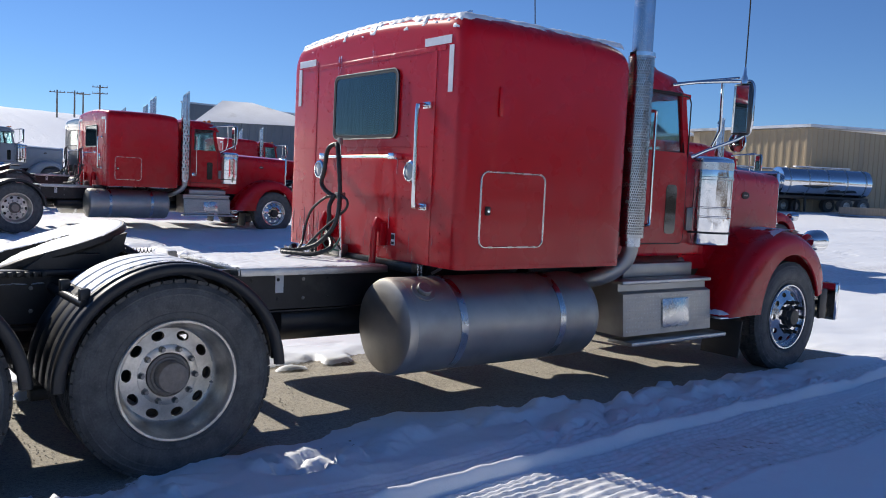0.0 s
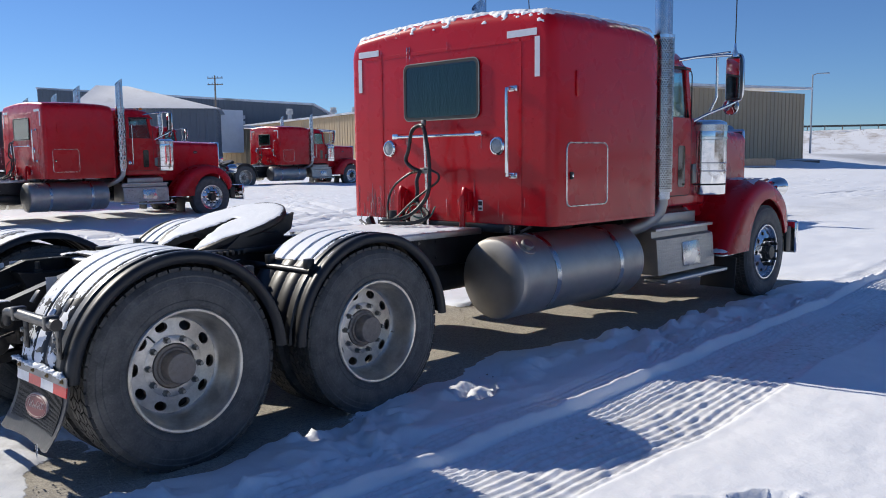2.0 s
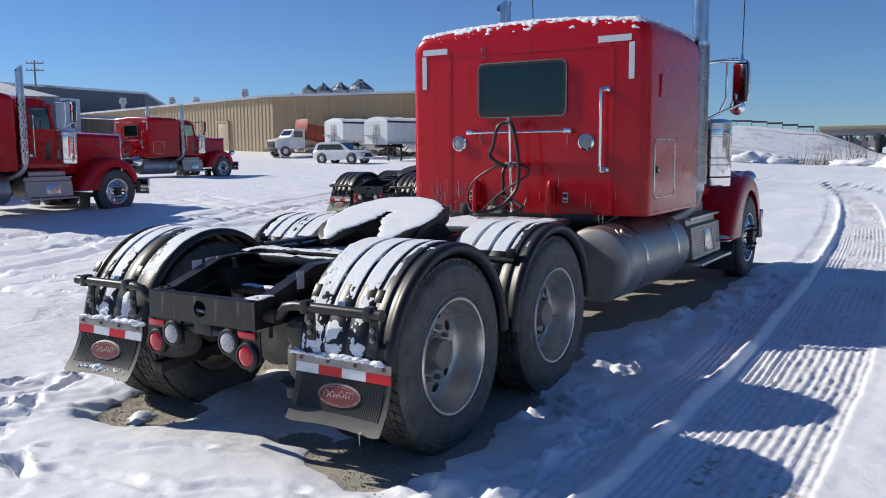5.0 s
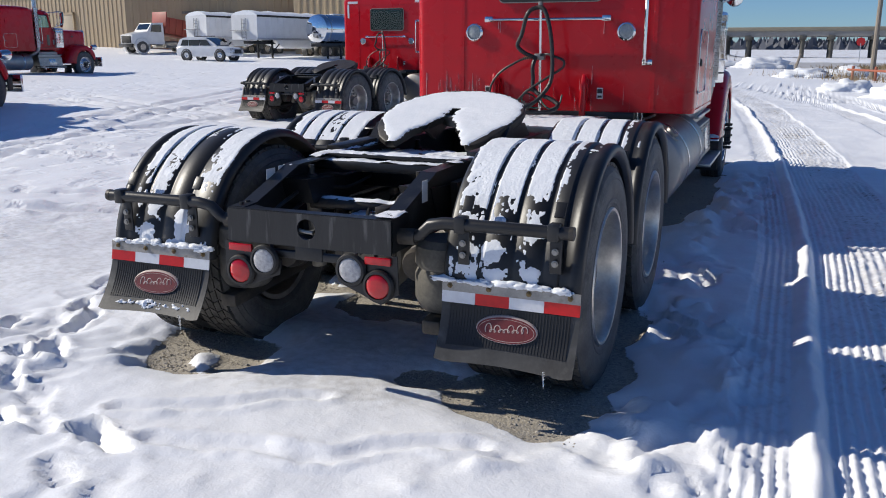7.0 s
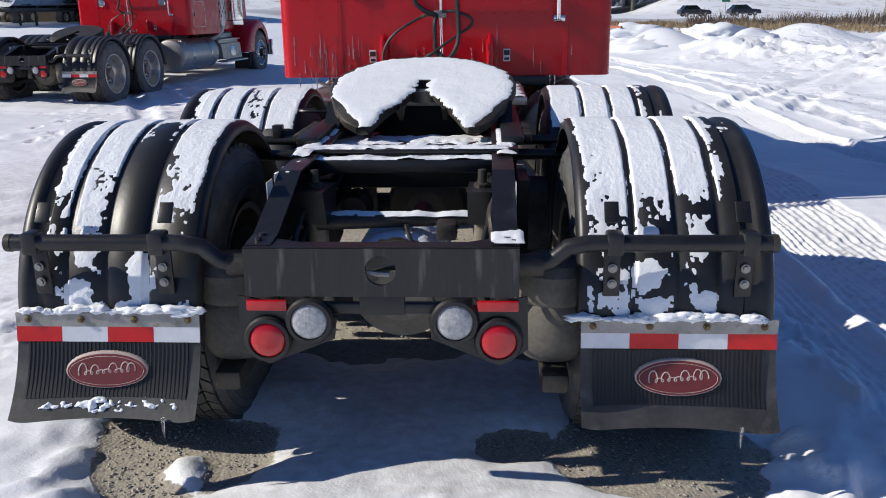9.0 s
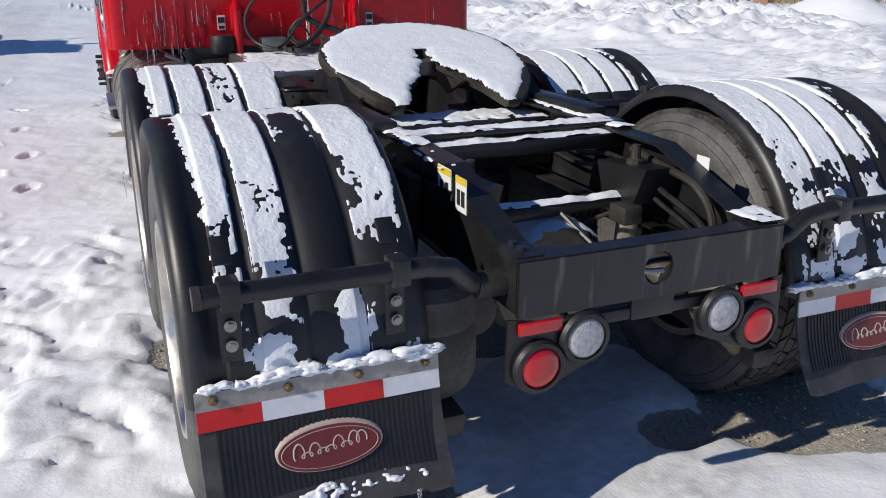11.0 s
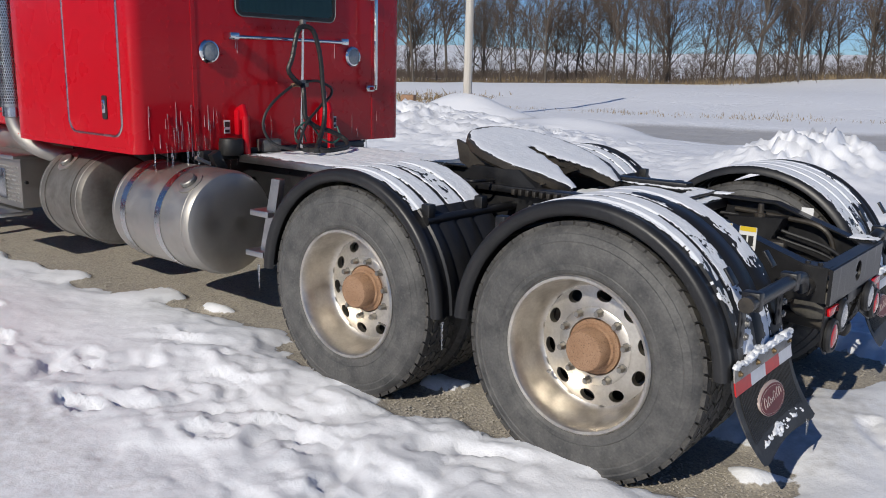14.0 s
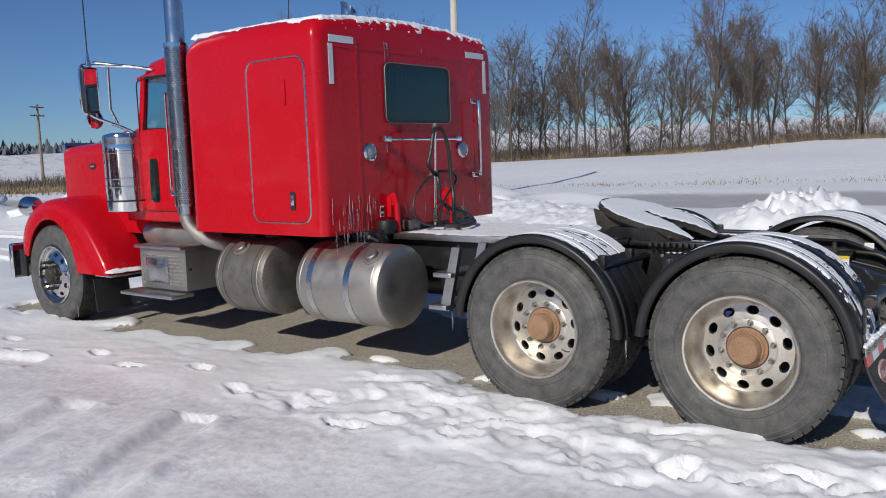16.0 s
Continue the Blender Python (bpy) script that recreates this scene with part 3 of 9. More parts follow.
def snow_ground_material():
    m = bpy.data.materials.new("snow_and_gravel")
    m.use_nodes = True
    nt = m.node_tree
    bsdf = nt.nodes["Principled BSDF"]
    co = nt.nodes.new("ShaderNodeTexCoord")

    def tex(kind, s, detail=4):
        n = nt.nodes.new(kind)
        n.inputs["Scale"].default_value = s
        if kind == "ShaderNodeTexNoise":
            n.inputs["Detail"].default_value = detail
        nt.links.new(co.outputs["Object"], n.inputs["Vector"])
        return n

    def attr(name):
        n = nt.nodes.new("ShaderNodeAttribute")
        n.attribute_name = name
        return n.outputs["Fac"]

    def mix(fac, a, b):
        n = nt.nodes.new("ShaderNodeMix")
        n.data_type = "RGBA"
        nt.links.new(fac, n.inputs[0])
        for src, sock in ((a, n.inputs[6]), (b, n.inputs[7])):
            if isinstance(src, tuple):
                sock.default_value = (*src, 1)
            else:
                nt.links.new(src, sock)
        return n.outputs[2]

    def rng_(src, lo, hi, a=0.0, b=1.0):
        n = nt.nodes.new("ShaderNodeMapRange")
        nt.links.new(src, n.inputs[0])
        for k, v in enumerate((lo, hi, a, b)):
            n.inputs[k + 1].default_value = v
        return n.outputs[0]

    def math_(op, a, b):
        n = nt.nodes.new("ShaderNodeMath")
        n.operation = op
        for k, v in enumerate((a, b)):
            if isinstance(v, float):
                n.inputs[k].default_value = v
            else:
                nt.links.new(v, n.inputs[k])
        return n.outputs[0]

    snow = mix(tex("ShaderNodeTexNoise", 2.5).outputs[0], (0.86, 0.88, 0.92), (0.92, 0.93, 0.95))
    stones = tex("ShaderNodeTexVoronoi", 75)
    grain = tex("ShaderNodeTexNoise", 160, 2)
    sand = mix(tex("ShaderNodeTexNoise", 3).outputs[0], (0.33, 0.295, 0.237), (0.47, 0.425, 0.352))
    gravel = mix(rng_(stones.outputs["Color"], 0.35, 0.9), sand, (0.25, 0.23, 0.205))
    gravel = mix(rng_(grain.outputs[0], 0.55, 0.75), gravel, (0.58, 0.54, 0.47))
    ice = mix(tex("ShaderNodeTexNoise", 1.2, 6).outputs[0], (0.40, 0.385, 0.365), (0.60, 0.59, 0.58))
    crumbs = tex("ShaderNodeTexNoise", 18, 6).outputs[0]
    bare = rng_(math_("ADD", attr("bare"), math_("MULTIPLY", math_("SUBTRACT", crumbs, 0.5), 0.9)), 0.42, 0.58)
    packed = rng_(math_("ADD", attr("packed"), math_("MULTIPLY", math_("SUBTRACT", crumbs, 0.5), 0.8)), 0.25, 0.8)
    stubble = nt.nodes.new("ShaderNodeTexNoise")
    stubble.inputs["Scale"].default_value, stubble.inputs["Detail"].default_value = 0.25, 9
    stubble.inputs["Roughness"].default_value = 0.75
    nt.links.new(co.outputs["Object"], stubble.inputs["Vector"])
    weeds = math_("MULTIPLY", attr("field"), rng_(stubble.outputs[0], 0.50, 0.66, 0.0, 0.75))
    snow = mix(weeds, snow, (0.34, 0.27, 0.20))
    base = mix(bare, mix(packed, snow, ice), gravel)
    nt.links.new(base, bsdf.inputs["Base Color"])
    nt.links.new(rng_(bare, 0, 1, 0.5, 0.9), bsdf.inputs["Roughness"])
    bp = nt.nodes.new("ShaderNodeBump")
    bp.inputs["Distance"].default_value = 0.02
    bp.inputs["Strength"].default_value = 0.30
    rough = math_("ADD", math_("MULTIPLY", tex("ShaderNodeTexNoise", 28, 5).outputs[0], 0.5), math_("MULTIPLY", tex("ShaderNodeTexNoise", 110, 3).outputs[0], 0.22))
    stone_h = math_("MULTIPLY", stones.outputs["Distance"], -0.45)
    hn = nt.nodes.new("ShaderNodeMix")
    nt.links.new(bare, hn.inputs[0])
    nt.links.new(rough, hn.inputs[2])
    nt.links.new(stone_h, hn.inputs[3])
    wave = nt.nodes.new("ShaderNodeTexWave")
    wave.bands_direction = "X"
    for key, val in (("Scale", 11.5), ("Distortion", 1.6), ("Detail", 2.0), ("Detail Scale", 1.4)):
        wave.inputs[key].default_value = val
    nt.links.new(co.outputs["Object"], wave.inputs["Vector"])
    lug = nt.nodes.new("ShaderNodeTexWave")
    lug.bands_direction = "Y"
    for key, val in (("Scale", 6.5), ("Distortion", 4.0), ("Detail", 2.0), ("Detail Scale", 3.0)):
        lug.inputs[key].default_value = val
    nt.links.new(co.outputs["Object"], lug.inputs["Vector"])
    marks = math_("MULTIPLY", math_("ADD", math_("MULTIPLY", wave.outputs["Fac"], 0.07), math_("MULTIPLY", lug.outputs["Fac"], 0.015)), math_("MULTIPLY", attr("track"), math_("MULTIPLY", crumbs, 0.75)))
    where = nt.nodes.new("ShaderNodeSeparateXYZ")
    nt.links.new(co.outputs["Object"], where.inputs[0])
    yard = math_("ADD", rng_(where.outputs[0], -3.0, -5.0), math_("MULTIPLY", rng_(where.outputs[0], 4.6, 5.4), rng_(where.outputs[1], 3.0, 6.0)))
    dents = math_("MULTIPLY", rng_(tex("ShaderNodeTexNoise", 2.1, 5).outputs[0], 0.50, 0.62), rng_(tex("ShaderNodeTexNoise", 0.28, 3).outputs[0], 0.42, 0.56))
    trodden = math_("MULTIPLY", math_("MULTIPLY", dents, yard), -5.0)
    nt.links.new(math_("ADD", math_("ADD", hn.outputs[0], trodden), marks), bp.inputs["Height"])
    nt.links.new(bp.outputs[0], bsdf.inputs["Normal"])
    return m


def build_ground():
    xs = outward(np.concatenate([np.arange(-14.0, -6.0, 0.11), np.arange(-6.0, -2.8, 0.040), np.arange(-2.8, -1.0, 0.025), np.arange(-1.0, 1.75, 0.030), np.arange(1.75, 3.1, 0.0115), np.arange(3.1, 3.74, 0.028), np.arange(3.74, 4.42, 0.014), np.arange(4.42, 5.6, 0.045), np.arange(5.6, 13.0, 0.13)]), step=0.1)
    ys = outward(np.concatenate([np.arange(-4.0, -1.6, 0.034), np.arange(-1.6, 3.4, 0.025), np.arange(3.4, 9.4, 0.042), np.arange(9.4, 20.0, 0.13)]), step=0.1)
    X, Y = np.meshgrid(xs, ys)
    h, bare, packed, track, field = ground_arrays(X, Y)
    nx, ny = len(xs), len(ys)
    verts = np.stack([X.ravel(), Y.ravel(), h], 1)
    idx = np.arange(nx * ny).reshape(ny, nx)
    faces = np.stack([idx[:-1, :-1].ravel(), idx[:-1, 1:].ravel(), idx[1:, 1:].ravel(), idx[1:, :-1].ravel()], 1)
    me = bpy.data.meshes.new("ground")
    me.from_pydata(verts.tolist(), [], faces.tolist())
    for name, data in (("bare", bare), ("packed", packed), ("track", track), ("field", field)):
        at = me.attributes.new(name, "FLOAT", "POINT")
        at.data.foreach_set("value", data.astype(np.float32))
    me.materials.append(snow_ground_material())
    me.shade_smooth()
    tagged(new("ground", me), "snow-covered gravel truck yard with tyre tracks and footprints", "ground", kind="structure")


build_ground()


# ---- the tractor ----
R_TYRE, AXLE_Z, FRONT_Z = 0.538, 0.512, 0.500
AXLES = (0.005, 1.335)
FRONT_Y = 7.77
# the nose is foreshortened: what lies ahead of NOSE_FROM keeps this share of its length
NOSE_FROM, NOSE_SHARE = 4.95, 0.85


def tyre_mesh():
    out = [(0.305, -0.030), (0.318, -0.016), (0.330, -0.012), (0.334, -0.008), (0.352, -0.006), (0.356, -0.009), (0.385, -0.002), (0.425, -0.001),
           (0.440, -0.006), (0.446, -0.004), (0.470, -0.014), (0.476, -0.012), (0.492, -0.024), (0.503, -0.038)]
    prof = out + [(0.505, -0.09), (0.506, -0.135), (0.505, -0.18)] + [(r, -0.27 - x) for r, x in out[::-1]]
    return lathe(prof, 48)


def tread_mesh(rows, count, height=0.013):
    bm = bmesh.new()
    for k, (x0, x1, shift, skew) in enumerate(rows):
        for i in range(count):
            a = 2 * math.pi * (i + shift) / count
            half = math.pi / count * 0.84
            for_ring = []
            for rr in (0.500, 0.503 + height):
                for_ring.append([(x, rr * math.cos(a + s * half + skew * (x - x0)), rr * math.sin(a + s * half + skew * (x - x0)))
                                 for x, s in ((x0, -1), (x1, -1), (x1, 1), (x0, 1))])
            vs = [[bm.verts.new(p) for p in ring] for ring in for_ring]
            for j in range(4):
                bm.faces.new((vs[0][j], vs[0][(j + 1) % 4], vs[1][(j + 1) % 4], vs[1][j]))
            bm.faces.new(vs[1])
    return bm


def disc_with_holes(x, r0, r1, holes, hole_r, half_r, half_t, depth, bm):
    """A wheel disc between two radii, pierced by oval hand holes."""
    per = 5
    for h in range(holes):
        a0, a1 = 2 * math.pi * h / holes, 2 * math.pi * (h + 1) / holes
        am = (a0 + a1) / 2
        rim = [(r0, a0 + (a1 - a0) * k / per) for k in range(per)] + [(r0 + (r1 - r0) * k / per, a1) for k in range(per)]
        rim += [(r1, a1 - (a1 - a0) * k / per) for k in range(per)] + [(r1 - (r1 - r0) * k / per, a0) for k in range(per)]
        outer = [Vector((x(r), r * math.cos(a), r * math.sin(a))) for r, a in rim]
        mid = Vector((0, hole_r * math.cos(am), hole_r * math.sin(am)))
        er, et = Vector((0, math.cos(am), math.sin(am))), Vector((0, -math.sin(am), math.cos(am)))
        inner = []
        for r, a in rim:
            u, v = (r - hole_r) / (r1 - r0), (a - am) / (a1 - a0)
            ang = math.atan2(v, u)
            p = mid + er * math.cos(ang) * half_r + et * math.sin(ang) * half_t
            p.x = x(math.hypot(p.y, p.z))
            inner.append(p)
        deep = [p - Vector((depth, 0, 0)) for p in inner]
        loops([outer, inner, deep], bm=bm)
    bmesh.ops.remove_doubles(bm, verts=bm.verts, dist=0.0004)
    return bm


def drive_rim():
    bm = lathe([(0.290, -0.24), (0.298, -0.035), (0.313, -0.026), (0.316, -0.014), (0.310, -0.006), (0.299, -0.008), (0.292, -0.02),
                (0.286, -0.06), (0.277, -0.12), (0.264, -0.163), (0.253, -0.180), (0.246, -0.184)], 60)
    disc_with_holes(lambda r: -0.184 + (0.246 - r) * 0.14, 0.160, 0.246, 10, 0.212, 0.025, 0.034, 0.03, bm)
    lathe([(0.160, -0.172), (0.154, -0.168), (0.118, -0.168), (0.112, -0.185)], 40, bm=bm)
    return bm


def front_rim():
    bm = lathe([(0.286, -0.24), (0.290, -0.035), (0.303, -0.026), (0.305, -0.014), (0.298, -0.006), (0.288, -0.008), (0.281, -0.02),
                (0.276, -0.055), (0.268, -0.062), (0.246, -0.045)], 60)
    disc_with_holes(lambda r: -0.045 + (0.246 - r) * 0.45, 0.168, 0.246, 10, 0.212, 0.020, 0.030, 0.03, bm)
    lathe([(0.168, -0.010), (0.158, -0.004), (0.118, -0.004), (0.110, -0.012), (0.09, -0.012)], 40, bm=bm)
    return bm


MESH = {}


def shared(key, make, mat, angle=35):
    if key not in MESH:
        MESH[key] = mesh_of(make(), key.split("/")[0], mat, angle)
    return MESH[key]


def piece(name, me, parent, at=Matrix(), label=""):
    ob = new(name, me)
    ob.parent = parent
    ob.matrix_basis = at
    if label:
        ob["label"] = label
    return ob


def hex_nut(r, length):
    bm = lathe([(r * 1.35, 0), (r * 1.35, 0.005), (r, 0.006), (r, length * 0.75), (r * 0.75, length)], 6, cap=True)
    return bm


def wheel(truck, x, y, side, kind):
    """side 1: to the right; a wheel looks outwards along its own x."""
    m = Matrix.Translation((x * side, y, FRONT_Z if kind == "front" else AXLE_Z)) @ (Matrix() if side > 0 else Matrix.Rotation(math.pi, 4, "Z")) @ \
        Matrix.Rotation(rng.uniform(0, 6), 4, "X") @ Matrix.Diagonal((1, R_TYRE / 0.515, R_TYRE / 0.515, 1))
    if kind == "front":
        w = piece("wheel", shared("rim/front", front_rim, CHROME_WHEEL), truck, m, "polished ten-hole aluminium steer wheel")
        rows = [(-0.036, -0.084, 0, 0), (-0.092, -0.131, 0.5, 0), (-0.139, -0.178, 0, 0), (-0.186, -0.234, 0.5, 0)]
        tread = shared("tread/front", lambda: tread_mesh(rows, 90, 0.010), TREAD)
        piece("hub", shared("hub/front", lambda: lathe([(0.1, -0.02), (0.098, 0.015), (0.085, 0.022), (0.075, 0.05), (0.068, 0.058), (0.03, 0.06), (0.001, 0.06)], 24), GREASE), w, label="dark greasy steer hub")
        nut, nx, nl = shared("nut/front", lambda: hex_nut(0.017, 0.075), GREASE), -0.004, 10
    elif kind == "outer":
        w = piece("wheel", shared("rim/drive", drive_rim, ALLOY), truck, m, "dull dirty ten-hole aluminium drive wheel")
        rows = [(-0.034, -0.070, 0, 1.2), (-0.078, -0.112, 0.5, -1.2), (-0.118, -0.152, 0.0, 1.2), (-0.158, -0.192, 0.5, -1.2), (-0.200, -0.236, 0, 1.2)]
        tread = shared("tread/drive", lambda: tread_mesh(rows, 52, 0.014), TREAD)
        piece("hub", shared(f"hub/drive{side}", lambda: lathe([(0.112, -0.185), (0.112, -0.165), (0.098, -0.160), (0.093, -0.150), (0.084, -0.147), (0.082, -0.086), (0.076, -0.078), (0.05, -0.075), (0.001, -0.075)], 30), RUST if side < 0 else GREYHUB), w, label="rust-brown axle hub")
        nut, nx, nl = shared("nut/drive", lambda: hex_nut(0.0145, 0.040), DULLSTEEL), -0.173, 10
        piece("valve", shared("valve/drive", lambda: tube([(-0.155, 0.235, 0.03), (-0.12, 0.225, 0.03), (-0.09, 0.2, 0.032)], 0.005, 6), DULLSTEEL), w)
    else:
        w = piece("wheel", shared("rim/inner", lambda: lathe([(0.300, -0.02), (0.285, -0.03), (0.275, -0.13), (0.275, -0.25), (0.300, -0.256)], 36), DULLSTEEL), truck, m, "inner dual wheel")
        tread = MESH["tread/drive"]
        piece("brake_drum", shared("drum", lambda: lathe([(0.001, 0.02), (0.2, 0.02), (0.21, -0.02), (0.21, -0.24), (0.18, -0.26), (0.001, -0.26)], 30), GREASE), w)
        nl = 0
    piece("tyre", shared("tyre", tyre_mesh, RUBBER), w)
    piece("tread", tread, w)
    for k in range(nl):
        a = 2 * math.pi * (k + 0.5) / nl
        piece("lug_nut", nut, w, Matrix.Translation((nx, 0.1425 * math.cos(a), 0.1425 * math.sin(a))))
    return w


HANGER = material("pale_hanger_metal", (0.40, 0.385, 0.36), 0.6, 0.5, (0.28, 0.265, 0.245), 14, stain=(0.16, 0.13, 0.10), stain_scale=25, stain_edge=(0.58, 0.8))
CHROME_WHEEL = material("polished_wheel", (0.74, 0.74, 0.74), 0.16, 1.0, (0.55, 0.54, 0.53), 9, rough_var=0.06)
R_FENDER, GUARD_IN = 0.622, 0.032
# across the mudguard: place over its width and height over the sweep
FENDER_RIBS = [(1.215, -0.055), (1.236, -0.045), (1.246, -0.022), (1.238, -0.004), (1.218, 0.004), (1.195, 0.004), (1.188, -0.004), (1.150, -0.004), (1.142, 0.006), (1.090, 0.006),
               (1.082, -0.002), (1.066, -0.002), (1.058, 0.006), (0.960, 0.006), (0.952, -0.002), (0.938, -0.002), (0.930, 0.006), (0.826, 0.006), (0.818, -0.002),
               (0.802, -0.002), (0.794, 0.006), (0.690, 0.006), (0.655, 0.004), (0.640, -0.006), (0.634, -0.03)]


def fender_point(a, tail):
    """Centre line of a mudguard: angle from the front (0) over the top to the back, then straight down."""
    if a <= math.pi:
        return (math.cos(a) * R_FENDER, math.sin(a) * R_FENDER), (math.cos(a), math.sin(a))
    return (-R_FENDER, -(a - math.pi) * R_FENDER), (-1.0, 0.0)


def fender_mesh(side, tail):
    rings = []
    end = math.pi + tail
    steps = 44
    for thick in (0.0, -0.006):
        part_rings = []
        for i in range(steps + 1):
            a = 0.06 + (end - 0.06) * i / steps
            (py, pz), (ny, nzz) = fender_point(a, tail)
            part_rings.append([(side * (x - GUARD_IN), py + ny * (h + thick), pz + nzz * (h + thick)) for x, h in FENDER_RIBS])
        rings.append(part_rings)
    bm = bmesh.new()
    vs = [[[bm.verts.new(p) for p in ring] for ring in layer] for layer in rings]
    n = len(FENDER_RIBS)
    for layer in vs:
        for a, b in zip(layer, layer[1:]):
            for i in range(n - 1):
                bm.faces.new((a[i], a[i + 1], b[i + 1], b[i]))
    for i in range(steps):
        for j in (0, n - 1):
            bm.faces.new((vs[0][i][j], vs[0][i + 1][j], vs[1][i + 1][j], vs[1][i][j]))
    for i in (0, steps):
        for j in range(n - 1):
            bm.faces.new((vs[0][i][j], vs[0][i][j + 1], vs[1][i][j + 1], vs[1][i][j]))
    return bm


def mudguard(truck, y, side, rear):
    tail = -0.075 if rear else 0.0
    g = piece("mudguard", shared(f"mudguard/{side}{rear}", lambda: fender_mesh(side, tail), PLASTIC, 50), truck,
              Matrix.Translation((0, y, AXLE_Z)), "black ribbed plastic half-round mudguard")
    # support tubes across the guard, with clamps, brackets and bolts
    yb = -R_FENDER - 0.028
    spots = [(yb, 0.335)] if rear else []
    spots += [(0.46, 0.44)] if rear else [(-0.46, 0.44)]
    for k, (ty, tz) in enumerate(spots):
        big = rear and k == 0
        line = [(side * 0.43, ty + 0.02, tz - 0.075), (side * 0.48, ty + 0.02, tz - 0.072), (side * 0.515, ty + 0.01, tz - 0.06), (side * 0.565, ty, tz - 0.012),
                (side * 0.63, ty, tz), (side * 1.18, ty, tz)] if big else [(side * 0.41, ty, tz - 0.02), (side * 1.12, ty, tz - 0.02)]
        part("support_tube", tube(line, 0.027 if big else 0.024, 12), FRAMEBLACK, g, "black steel mudguard support tube")
        if big:
            part("rusty_stub", tube([(side * 0.40, ty + 0.02, tz - 0.078), (side * 0.49, ty + 0.02, tz - 0.075)], 0.036, 14), GREASE, g, "worn muddy tube stub")
            part("tube_cap", rod(0.0285, (side * 1.165, ty, tz), (side * 1.184, ty, tz), 14), GREASE, g, "worn tube end cap")
            for bx in (0.703, 1.103):
                part("clamp", box((0.05, 0.068, 0.07), (side * bx, ty + 0.006, tz), 0.008), FRAMEBLACK, g)
                part("bracket", box((0.052, 0.012, 0.16), (side * bx, yb + 0.036, tz - 0.10), 0.004), FRAMEBLACK, g)
                for bz in (-0.085, -0.135):
                    part("bolt", lathe([(0.015, 0), (0.015, 0.003), (0.010, 0.004), (0.010, 0.011)], 10, "y", cap=True), DULLSTEEL, g,
                         at=Matrix.Translation((side * bx, yb + 0.020, tz + bz)) @ Matrix.Rotation(math.pi, 4, "Z"))
                part("top_bracket", box((0.045, 0.07, 0.010), (side * bx, ty + 0.09, tz + 0.075), 0.003, turn=Matrix.Rotation(0.95, 3, "X")), FRAMEBLACK, g)
        else:
            for bx in (0.688, 1.088):
                part("bracket", box((0.05, 0.05, 0.09), (side * bx, ty * 0.985, tz + 0.012), 0.006), FRAMEBLACK, g)
    return g


FLAP_LONG = 0.318
# per side: inner edge, outer edge, height of the hem, place along y, lean at the top and at the foot
FLAP_SET = {1: (0.613, 1.217, 0.556, -0.624, 3.0, 40.0), -1: (0.598, 1.200, 0.571, -0.634, 8.0, 44.0)}


def flap_point(side, u, s, out=0.0):
    """A place on the kicked-back flap: u across from inner to outer edge, s metres down from the hem, out metres off its face."""
    x0, x1, top, y0, a0, a1 = FLAP_SET[side]
    y = z = 0.0
    for k in range(16):
        a = radians(a0 + (a1 - a0) * (k + 0.5) / 16 * s / FLAP_LONG)
        y, z = y - math.sin(a) * s / 16, z - math.cos(a) * s / 16
    a = radians(a0 + (a1 - a0) * max(0.0, s) / FLAP_LONG)
    bow = (0.026 * math.sin(math.pi * u) - 0.010 * u) * max(0.0, s / FLAP_LONG) ** 2
    ripple = 0.0012 * math.sin(u * 7.2 + side) * smooth(0.06, 0.2, s)
    return Vector((side * (x0 + (x1 - x0) * u), y0 + y + bow + ripple - math.cos(a) * out, top + z + 0.4 * bow - math.sin(a) * out))


def flap_sheet(side, u0, u1, s0, s1, lo, hi, nu=20, ns=14, clip=0.0):
    """A curved slab on the flap between two offsets from its face."""
    bm = bmesh.new()
    def at(i, k, o):
        u, s = u0 + (u1 - u0) * i / nu, s0 + (s1 - s0) * k / ns
        if clip and k == ns:
            s -= clip * max(0.0, 1 - 9 * min(u, 1 - u)) ** 2
        return bm.verts.new(flap_point(side, u, s, o))
    g = [[[at(i, k, o) for i in range(nu + 1)] for k in range(ns + 1)] for o in (lo, hi)]
    for layer in g:
        for a, b in zip(layer, layer[1:]):
            for i in range(nu):
                bm.faces.new((a[i], a[i + 1], b[i + 1], b[i]))
    for k in range(ns):
        for i in (0, nu):
            bm.faces.new((g[0][k][i], g[0][k + 1][i], g[1][k + 1][i], g[1][k][i]))
    for i in range(nu):
        for k in (0, ns):
            bm.faces.new((g[0][k][i], g[0][k][i + 1], g[1][k][i + 1], g[1][k][i]))
    return bm


